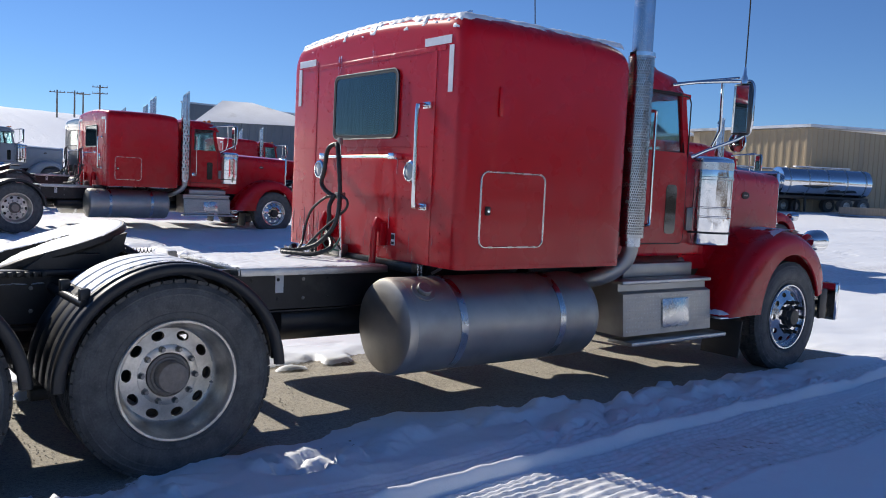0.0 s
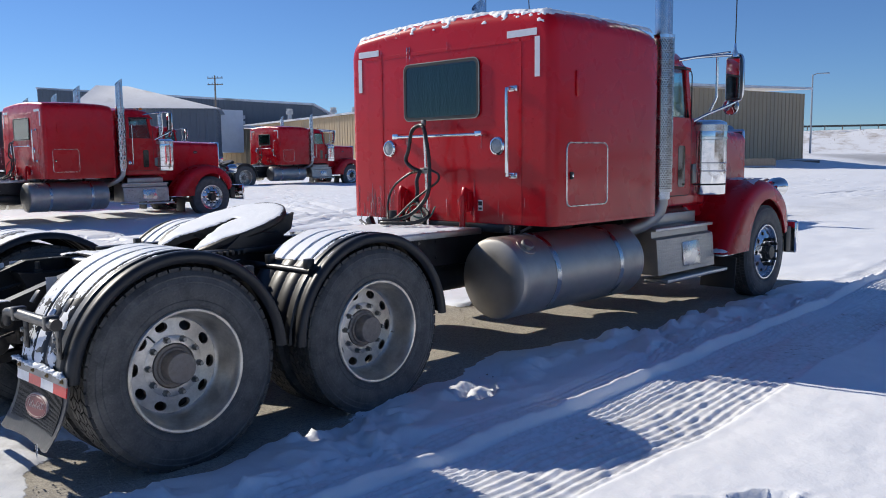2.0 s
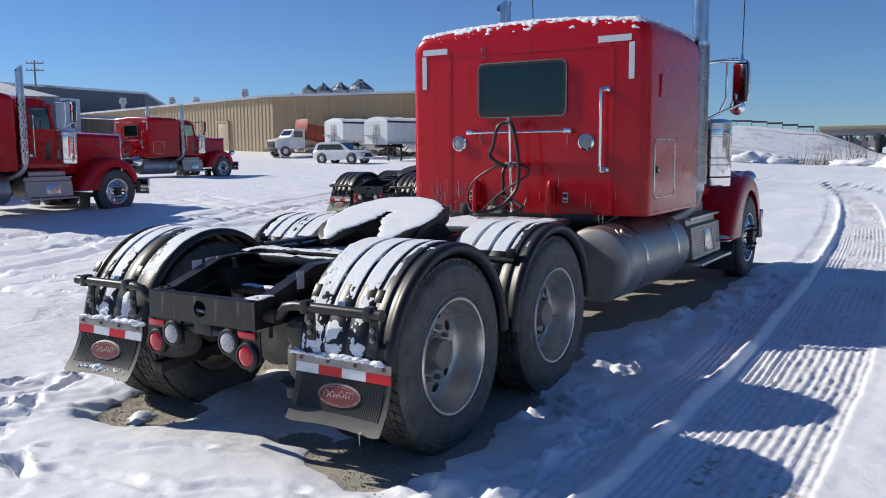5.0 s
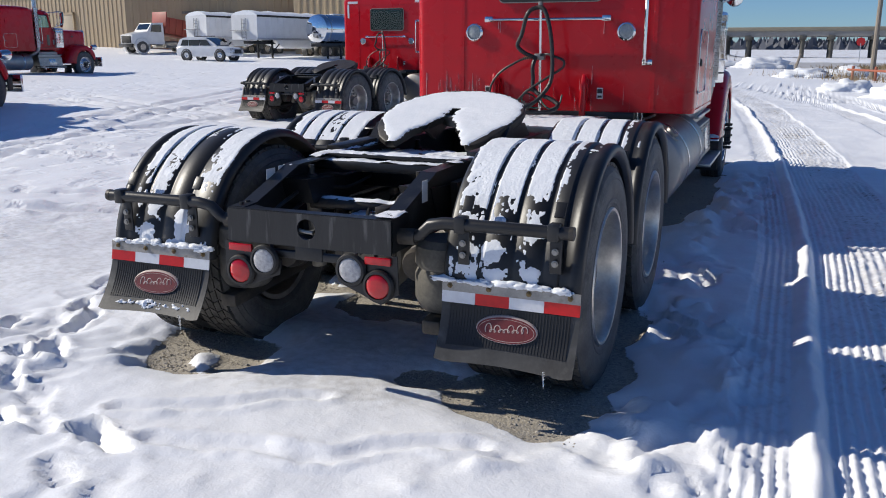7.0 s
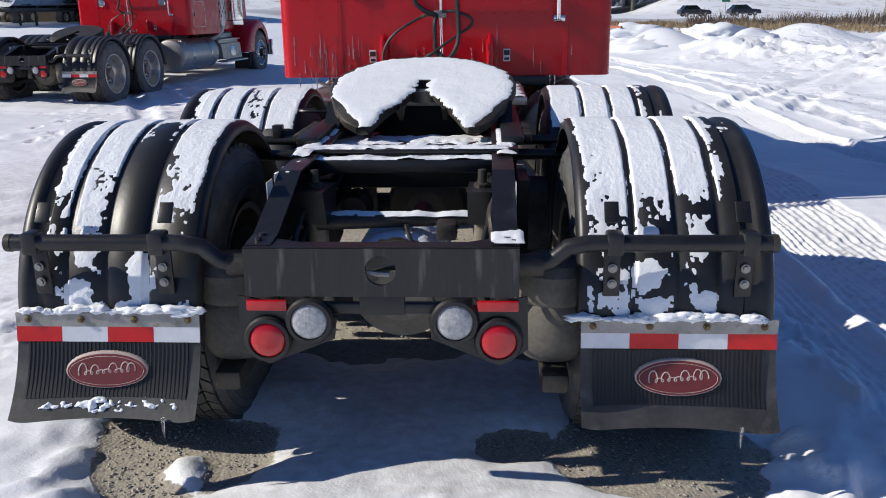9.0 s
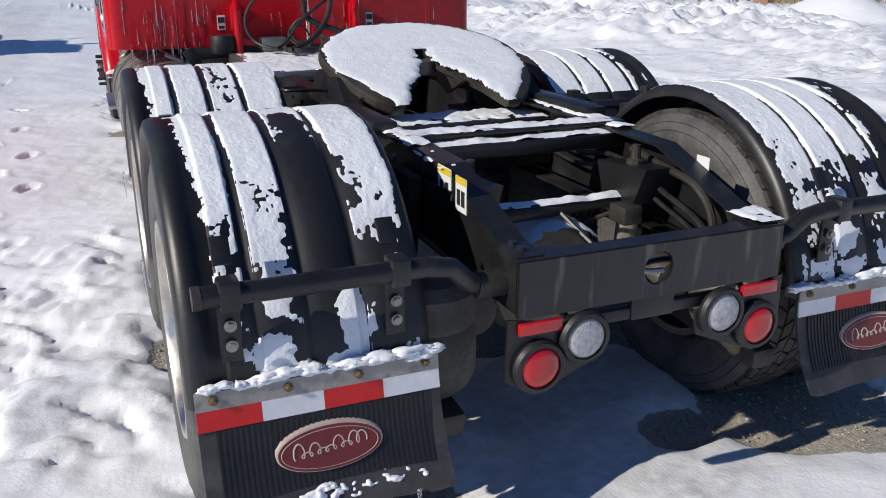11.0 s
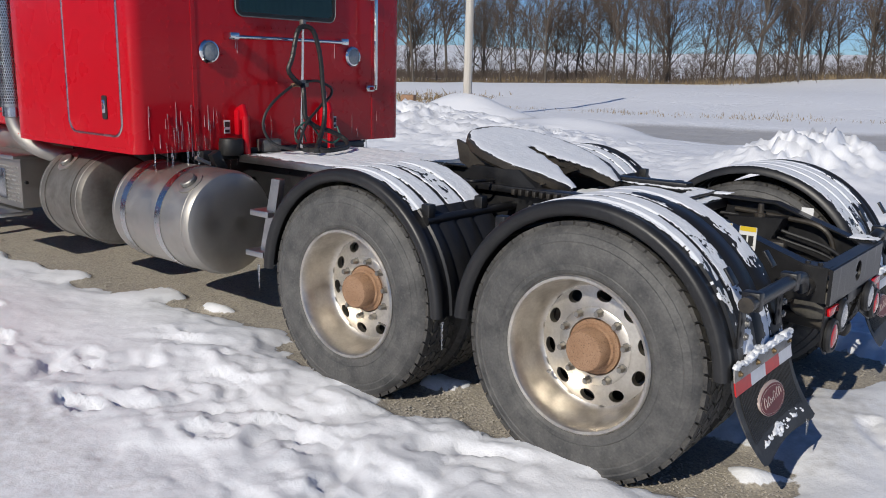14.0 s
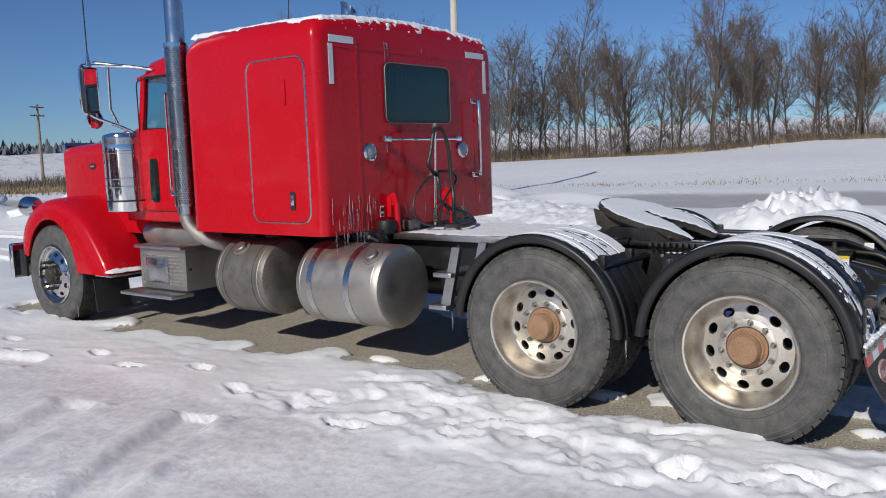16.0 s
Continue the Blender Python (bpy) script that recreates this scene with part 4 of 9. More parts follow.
def mud_flap(truck, side):
    f = part("mud_flap", flap_sheet(side, 0, 1, 0, FLAP_LONG, -0.009, 0.0, 24, 16, 0.014), FLAPEDGE, truck, "black rubber mud flap with striped reflective top, bent backwards")
    part("hanger_strip", flap_sheet(side, 0.0, 1.0, -0.040, 0.004, 0.001, 0.007, 8, 2), HANGER, f, "pale bare metal hanger strip")
    x0, x1, top, y0 = FLAP_SET[side][:4]
    for k in range(4):
        c = flap_point(side, 0.06 + 0.29 * k, -0.020, 0.007)
        part("bolt", lathe([(0.012, 0.0), (0.012, -0.004), (0.008, -0.006), (0.006, -0.013)], 8, "y", tuple(c), cap=True), BRASS, f, "dull brass bolt")
    part("ribbed_panel", flap_sheet(side, 0.065, 0.935, 0.056, 0.236, 0.001, 0.0035), FLAP, f, "black ribbed centre of the flap")
    for k in range(4):
        white = k % 2 == 0
        part("reflector", flap_sheet(side, 0.0005 + 0.25 * k, 0.2495 + 0.25 * k, 0.003, 0.053, 0.001, 0.0065, 5, 4), TAPEWHITE if white else TAPERED, f,
             "white reflective block" if white else "red reflective block")
    for k in range(40):
        u = 0.07 + 0.86 * k / 39
        part("rib", flap_sheet(side, u - 0.0042, u + 0.0042, 0.057, 0.234, 0.003, 0.0062, 1, 8), FLAP, f)
    # oval badge, laid on the curve of the flap
    cu, cs, wide, n = 0.5, 0.140, x1 - x0, 36
    def oval(a, b, out):
        return [flap_point(side, cu + a / wide * math.cos(2 * math.pi * k / n), cs + b * math.sin(2 * math.pi * k / n), out) for k in range(n)]
    part("badge_rim", loops([oval(0.134, 0.059, 0.003), oval(0.134, 0.059, 0.013), oval(0.132, 0.057, 0.015)], False, True), CREAM, f, "pale badge rim")
    part("badge", loops([oval(0.129, 0.054, 0.010), oval(0.129, 0.054, 0.0165)], False, True), BADGERED, f, "dark red oval badge")
    line = oval(0.121, 0.047, 0.017)
    part("badge_line", tube(line + line[:1], 0.0009, 4), CREAM, f)
    # plain flourish of nine loops in place of the mark
    wave, tall = [], (0.034, 0.011, 0.027, 0.011, 0.012, 0.029, 0.011, 0.030, 0.026)
    for k in range(len(tall) * 12):
        h, a = tall[k // 12], 2 * math.pi * (k % 12) / 12
        along_ = -0.088 + 0.176 * k / (len(tall) * 12 - 1) - 0.008 * math.sin(a)
        wave.append(flap_point(side, cu + side * along_ / wide, cs + 0.014 - h * 0.55 * (1 - math.cos(a)) - 0.00012 * k, 0.0175))
    part("badge_mark", tube(wave, 0.0024, 5), CREAM, f, "cream flourish on the badge")
    return f


def tail_lights(truck, side):
    b = part("light_bracket", prism([(side * 0.18, 0.65), (side * 0.44, 0.70), (side * 0.445, 0.53), (side * 0.36, 0.475), (side * 0.15, 0.56), (side * 0.14, 0.63)],
                                    -0.715, -0.707, "y"), FRAMEBLACK, truck, "black steel tail light bracket")
    for x, z, mat, lab in ((0.354, 0.562, TAILRED, "round red tail light lens"), (0.222, 0.622, WHITELENS, "round clear reversing lens")):
        part("light_rim", lathe([(0.056, 0.0), (0.073, 0.0), (0.075, -0.012), (0.069, -0.024), (0.058, -0.026), (0.054, -0.016)], 30, "y", (side * x, -0.716, z)), FLAP, b, "black rubber grommet")
        part("lens", lathe([(0.056, -0.018), (0.049, -0.025), (0.028, -0.029), (0.001, -0.030)], 30, "y", (side * x, -0.716, z)), mat, b, lab)
    part("reflector", box((0.125, 0.014, 0.034), (side * 0.352, -0.722, 0.672), 0.004), TAILRED, b, "small red oblong marker")


def chassis(truck):
    for side in (1, -1):
        out = [(-0.70, 0.848), (-0.60, 0.854), (-0.22, 0.985), (0.4, 0.995), (9.0, 0.995), (9.0, 0.73), (-0.15, 0.73), (-0.55, 0.705), (-0.70, 0.705)]
        bm = prism(out, side * 0.405, side * 0.413, "x")
        for a, b in zip(out[:4], out[1:5]):
            prism([(a[0], a[1]), (b[0], b[1]), (b[0], b[1] + 0.009), (a[0], a[1] + 0.009)], side * 0.413, side * 0.335, "x", bm)
        prism([(-0.55, 0.705), (9.0, 0.722), (9.0, 0.732), (-0.55, 0.714)], side * 0.413, side * 0.335, "x", bm)
        rail = part("frame_rail", bm, FRAMEBLACK, truck, "black steel frame rail")
        for k in range(14):
            for z in (0.80, 0.93):
                part("bolt", lathe([(0.013, 0.0), (0.013, 0.003), (0.009, 0.004), (0.009, 0.010)], 6, "x", cap=True), DULLSTEEL if k % 3 == 0 else FRAMEBLACK, rail,
                     at=Matrix.Translation((side * 0.413, 0.2 + k * 0.19, z)) @ (Matrix() if side > 0 else Matrix.Rotation(math.pi, 4, "Z")))
    # end plate with its round hole
    bm = bmesh.new()
    rim = [(0.415 - 0.87 * k / 10, 0.850) for k in range(10)] + [(-0.415, 0.850 - 0.164 * k / 4) for k in range(4)]
    rim += [(-0.415 + 0.87 * k / 10, 0.700) for k in range(10)] + [(0.415, 0.700 + 0.164 * k / 4) for k in range(4)]
    hole = []
    for x, z in rim:
        a = math.atan2(z - 0.782, x * 0.30)
        hole.append((0.047 * math.cos(a), 0.782 + 0.047 * math.sin(a)))
    loops([[(x, -0.722, z) for x, z in rim], [(x, -0.722, z) for x, z in hole], [(x, -0.708, z) for x, z in hole], [(x, -0.708, z) for x, z in rim]], True, bm=bm)
    end = part("end_crossmember", bm, ENDPLATE, truck, "scuffed black steel end crossmember with round hole", angle=20)
    top = [(-0.415, -0.715), (0.415, -0.715), (0.415, -0.58), (0.36, -0.60), (0.26, -0.655), (-0.26, -0.655), (-0.36, -0.60), (-0.415, -0.58)]
    part("top_flange", prism(top, 0.844, 0.854, "z"), FRAMEBLACK, end)
    for bx, by in ((-0.38, -0.66), (-0.38, -0.61), (0.38, -0.66), (0.38, -0.61)):
        part("bolt", lathe([(0.017, 0.854), (0.017, 0.858), (0.011, 0.859), (0.011, 0.871)], 10, "z", (bx, by, 0), cap=True), FRAMEBLACK, end)
    part("tow_pin", tube([(-0.046, -0.700, 0.772), (-0.01, -0.706, 0.768), (0.025, -0.704, 0.766)], 0.009, 8), DULLSTEEL, end, "bare steel pin in the hole")
    for y, z, h in ((0.10, 0.955, 0.05), (2.1, 0.88, 0.2), (3.4, 0.88, 0.2)):
        part("crossmember", box((0.80, 0.10, h), (0, y, z), 0.008), FRAMEBLACK, truck, "black steel frame crossmember")
    part("centre_crossmember", box((0.80, 0.30, 0.19), (0, 0.70, 0.86), 0.02), FRAMEBLACK, truck)
    # axles, springs, dampers, added cylinders
    for y in AXLES:
        a = part("axle", rod(0.065, (-0.92, y, AXLE_Z), (0.92, y, AXLE_Z), 18), GREASE, truck, "dirty steel drive axle")
        part("differential", lathe([(0.001, -0.24), (0.10, -0.23), (0.19, -0.15), (0.215, -0.03), (0.19, 0.10), (0.12, 0.24), (0.08, 0.40), (0.001, 0.41)], 26, "y", (0, y, AXLE_Z + 0.02)), MUDDY, a, "muddy differential housing")
        for side in (1, -1):
            part("air_spring", lathe([(0.001, 0.73), (0.11, 0.73), (0.135, 0.70), (0.138, 0.62), (0.125, 0.60), (0.138, 0.57), (0.138, 0.46), (0.12, 0.42), (0.10, 0.40), (0.001, 0.40)], 26, "z", (side * 0.54, y - 0.42, 0)), MUDRUBBER, truck, "muddy rubber air spring")
            part("trailing_arm", box((0.09, 1.0, 0.07), (side * 0.54, y - 0.10, 0.385), 0.015, turn=Matrix.Rotation(0.06, 3, "X")), GREASE, truck, "greasy suspension arm")
            d = part("damper", rod(0.038, (side * 0.30, y - 0.12, 0.45), (side * 0.305, y - 0.16, 0.86), 14), MUDDY, truck, "muddy shock absorber")
            part("damper_mount", prism([(y - 0.30, 0.93), (y - 0.02, 0.91), (y - 0.06, 0.80), (y - 0.24, 0.80)], side * 0.25, side * 0.42, "x"), FRAMEBLACK, d)
            part("damper_stud", lathe([(0.03, 0.91), (0.03, 0.935), (0.017, 0.94), (0.014, 0.985)], 10, "z", (side * 0.30, y - 0.17, 0), cap=True), GREASE, d)
    # cylinders added between the rails to stop sun passing beneath the truck
    for x, y0_, y1_ in ((-0.19, 2.2, 3.85), (0.20, 2.3, 4.60), (-0.20, 3.9, 5.3), (0.20, 4.65, 5.9)):
        part("air_tank", lathe([(0.001, y0_), (0.08, y0_ + 0.01), (0.145, y0_ + 0.06), (0.155, y0_ + 0.10), (0.155, y1_ - 0.10), (0.145, y1_ - 0.06), (0.08, y1_ - 0.01), (0.001, y1_)], 24, "y", (x, 0, 0.63)), FRAMEBLACK, truck, "black tank-shaped cylinder added under the frame to block low sun")
    part("torque_rod", rod(0.028, (-0.30, -0.17, 0.79), (0.30, -0.12, 0.80), 12), GREASE, truck, "greasy torque rod")
    part("drive_shaft", rod(0.055, (0, 0.4, AXLE_Z + 0.05), (0, 0.95, AXLE_Z + 0.05), 16), GREASE, truck)
    part("long_drive_shaft", rod(0.06, (0, 1.6, AXLE_Z + 0.06), (0, 6.2, 0.80), 16), GREASE, truck)
    part("air_line", tube(bend([(0.40, 0.0, 0.93), (0.36, -0.25, 0.92), (0.33, -0.45, 0.90), (0.34, -0.52, 0.80), (0.33, -0.52, 0.62)]), 0.013, 8), GREASE, truck, "dirty air line")
    part("cable", tube(bend([(0.02, -0.15, 0.79), (0.06, -0.28, 0.72), (0.10, -0.40, 0.66), (0.16, -0.60, 0.62)]), 0.008, 6), HOSE, truck)
    for k, (sx, z0, rr) in enumerate(((0.335, 0.90, 0.010), (0.330, 0.86, 0.008), (-0.335, 0.90, 0.010), (-0.33, 0.83, 0.009))):
        part("air_line", tube(bend([(sx, 0.55, z0), (sx * 0.98, 0.25, z0 - 0.02), (sx, 0.0, z0 + 0.01), (sx * 0.97, -0.30, z0 - 0.05), (sx * 0.9, -0.52, z0 - 0.10), (sx * 0.7, -0.66, z0 - 0.18)]), rr, 8), HOSE, truck, "black air line along the frame")
    part("wiring_loom", tube(bend([(-0.30, -0.66, 0.80), (-0.12, -0.62, 0.74), (0.08, -0.64, 0.77), (0.28, -0.66, 0.72), (0.34, -0.69, 0.64)]), 0.009, 8), HOSE, truck)
    part("levelling_valve", box((0.07, 0.09, 0.06), (0.18, -0.30, 0.80), 0.01), GREASE, truck, "small greasy levelling valve")
    part("valve_arm", rod(0.007, (0.18, -0.26, 0.80), (0.16, -0.10, 0.72), 8), GREASE, truck)
    for side in (1, -1):
        for y in AXLES:
            part("brake_chamber", lathe([(0.001, -0.09), (0.07, -0.09), (0.085, -0.06), (0.085, -0.01), (0.093, 0.0), (0.085, 0.01), (0.085, 0.07), (0.06, 0.10), (0.001, 0.10)], 22, "y", (side * 0.36, y - 0.26, 0.56)), GREASE, truck, "greasy round brake chamber")
            part("spring_hanger", prism([(y - 0.10, 0.93), (y + 0.14, 0.93), (y + 0.09, 0.60), (y - 0.05, 0.60)], side * 0.432, side * 0.47, "x"), FRAMEBLACK, truck)
    part("lower_crossmember", box((0.50, 0.03, 0.035), (0, -0.69, 0.655), 0.006), FRAMEBLACK, truck)
    part("mount_plate", box((0.14, 0.02, 0.07), (0, -0.70, 0.67), 0.006), FRAMEBLACK, truck)
    part("front_axle", tube([(-0.95, FRONT_Y, 0.5), (-0.6, FRONT_Y, 0.40), (0.6, FRONT_Y, 0.40), (0.95, FRONT_Y, 0.5)], 0.06, 12), GREASE, truck)
    part("gearbox", box((0.55, 1.5, 0.5), (0, 6.0, 0.80), 0.08), GREASE, truck, "greasy gearbox and engine underside")
    part("engine_block", box((0.7, 1.7, 0.75), (0, 7.4, 1.0), 0.08), GREASE, truck)


def fifth_wheel(truck):
    tilt = Matrix.Translation((0.005, 0.98, 1.172)) @ Matrix.Rotation(radians(17.5), 4, "X") @ Matrix.Diagonal((0.97, 0.97, 1, 1))
    pts = []
    for k in range(29):
        a = radians(-12 + 204 * k / 28)
        pts.append((0.465 * math.cos(a), 0.03 + 0.40 * math.sin(a)))
    left = [(-0.44, -0.12), (-0.405, -0.24), (-0.345, -0.345), (-0.285, -0.395), (-0.235, -0.39), (-0.17, -0.27), (-0.10, -0.13), (-0.052, -0.03), (-0.045, 0.06), (-0.02, 0.09)]
    outline = pts + left + [(-x, y) for x, y in left[::-1]]
    bm = bmesh.new()
    rings = []
    for scale_, z in ((0.985, 0.0), (1.0, -0.006), (1.0, -0.035), (0.97, -0.05)):
        rings.append([(x * scale_, y * scale_, z - 0.22 * max(0, -y - 0.24) ** 1.2) for x, y in outline])
    loops(rings, False, False, bm)
    # top and bottom: fan strips between the two halves
    n = len(outline)
    half = n // 2
    for ring_i, zz in ((0, 0), (3, 0)):
        bm.verts.ensure_lookup_table()
        idx = [bm.verts[ring_i * n + i] for i in range(n)]
        bm.faces.new(idx)
    bmesh.ops.triangulate(bm, faces=[f for f in bm.faces if len(f.verts) > 4])
    plate = part("fifth_wheel", bm, GREASE, truck, "black greasy fifth wheel coupling plate", at=tilt, angle=40)
    skirt = bmesh.new()
    for s in (1, -1):
        prism([(-0.30, -0.03), (0.34, -0.03), (0.28, -0.13), (0.0, -0.19), (-0.2, -0.10)], s * 0.36, s * 0.385, "x", skirt)
        prism([(-0.20, -0.03), (0.30, -0.03), (0.2, -0.14), (-0.05, -0.15)], s * 0.10, s * 0.12, "x", skirt)
    part("web", skirt, GREASE, plate, "greasy webs under the plate")
    part("jaw", lathe([(0.05, -0.08), (0.09, -0.08), (0.09, -0.02), (0.05, -0.02)], 18, "z", (0, 0.08, 0), closed=True), DULLSTEEL, plate)
    coil = [(0.055 * math.cos(k * 0.9) * 0 - 0.07 + 0.0075 * k * 0.42, 0.10 + 0.016 * math.cos(k * 1.6), -0.075 + 0.016 * math.sin(k * 1.6)) for k in range(46)]
    part("spring", tube(coil, 0.0035, 5), DULLSTEEL, plate, "small coil spring")
    for s in (1, -1):
        base = part("pivot_bracket", prism([(0.68, 1.0), (1.30, 1.0), (1.14, 1.12), (0.84, 1.12)], s * 0.36, s * 0.43, "x"), FRAMEBLACK, truck, "black fifth wheel pivot bracket")
        part("slide_rail", box((0.09, 1.15, 0.035), (s * 0.42, 0.85, 1.018), 0.006), FRAMEBLACK, base)
        for k in range(11):
            part("slide_tooth", box((0.055, 0.022, 0.03), (s * 0.475, 0.40 + k * 0.042, 1.015), 0.004), GREASE, base)
    part("mount_plate", box((0.88, 0.10, 0.014), (0, 0.16, 1.005), 0.003), FRAMEBLACK, truck)
    part("release_handle", tube(bend([(-0.40, 1.0, 1.05), (-0.52, 0.98, 1.06), (-0.60, 1.0, 1.06), (-0.60, 1.06, 1.06), (-0.54, 1.07, 1.06)]), 0.008, 6), FRAMEBLACK, truck)


def deck(truck):
    d = part("deck_plate", box((1.04, 1.12, 0.012), (0.02, 2.52, 1.018), 0.003), TREADPLATE, truck, "aluminium tread plate deck behind the sleeper")
    part("deck_edge", box((0.012, 1.12, 0.045), (0.546, 2.52, 0.998), 0.002), TREADPLATE, d)
    part("deck_edge", box((0.012, 1.12, 0.045), (-0.506, 2.52, 0.998), 0.002), TREADPLATE, d)
    part("deck_edge", box((1.04, 0.012, 0.045), (0.02, 1.955, 0.998), 0.002), TREADPLATE, d)
    # cross-hatched tread bars
    bm = bmesh.new()
    for i in range(17):
        for j in range(18):
            a = 0.785 if (i + j) % 2 else -0.785
            box((0.034, 0.007, 0.004), (-0.46 + i * 0.06, 2.0 + j * 0.061, 1.0255), bm=bm, turn=Matrix.Rotation(a, 3, "Z"))
    tagged(part("tread_bar", bm, TREADPLATE, d), kind="stuff")
    # steps on the left behind the tank
    s = part("side_step", prism([(2.03, 1.0), (2.10, 1.0), (2.22, 0.55), (2.14, 0.53)], -1.02, -0.98, "x"), TREADPLATE, truck, "aluminium side steps")
    for z, y in ((0.80, 2.14), (0.56, 2.19)):
        part("tread", box((0.42, 0.16, 0.035), (-0.86, y + 0.02, z), 0.006), TREADPLATE, s)
    part("stringer", prism([(2.03, 1.0), (2.10, 1.0), (2.22, 0.55), (2.14, 0.53)], -0.68, -0.64, "x"), TREADPLATE, s)


def fuel_tank(truck, side, y0, y1, straps, cap_y, skin=None):
    skin = skin or TANK
    c, r = (side * 0.865, 0.0, 0.648), 0.330
    prof = [(0.001, y0), (r * 0.55, y0 + 0.002), (r * 0.86, y0 + 0.010), (r * 0.95, y0 + 0.025), (r * 0.99, y0 + 0.05), (r, y0 + 0.085)]
    prof += [(r, y1 - 0.085), (r * 0.99, y1 - 0.05), (r * 0.95, y1 - 0.025), (r * 0.86, y1 - 0.010), (r * 0.55, y1 - 0.002), (0.001, y1)]
    t = part("fuel_tank", lathe(prof, 56, "y", c), skin, truck, "brushed aluminium cylindrical fuel tank" if skin == TANK else "grimy short aluminium tank")
    for s in straps:
        part("strap", lathe([(r + 0.001, s - 0.030), (r + 0.005, s - 0.030), (r + 0.005, s + 0.030), (r + 0.001, s + 0.030)], 56, "y", c, closed=True), STAINLESS if skin == TANK else skin, t, "steel tank strap")
        part("strap_bracket", box((0.07, 0.05, 0.14), (side * 0.735, s, 1.0), 0.008, turn=Matrix.Rotation(side * 0.5, 3, "Y")), FRAMEBLACK, t)
        part("strap_bolt", rod(0.012, (side * 0.80, s, 0.99), (side * 0.90, s, 1.035), 8), DULLSTEEL, t)
    for w in (y0 + 0.08, y1 - 0.08):
        part("weld_ring", lathe([(r, w - 0.006), (r + 0.002, w), (r, w + 0.006)], 56, "y", c), TANK, t)
    a = radians(52)
    p = Vector((c[0] + side * math.cos(a) * r, cap_y, c[2] + math.sin(a) * r))
    m = Matrix.Translation(p) @ Matrix.Rotation(side * (math.pi / 2 - a), 4, "Y")
    k = part("filler_ring", lathe([(0.001, -0.006), (0.085, -0.006), (0.085, 0.004), (0.07, 0.008), (0.055, 0.008)], 26, "z"), TANK, t, at=m)
    part("filler_cap", lathe([(0.052, 0.0), (0.052, 0.03), (0.046, 0.036), (0.001, 0.037)], 20, "z"), DULLSTEEL, k, "dull metal filler cap")
    return t


ROOF_Z, WALL_Y, HALF = 2.755, 3.180, 1.210


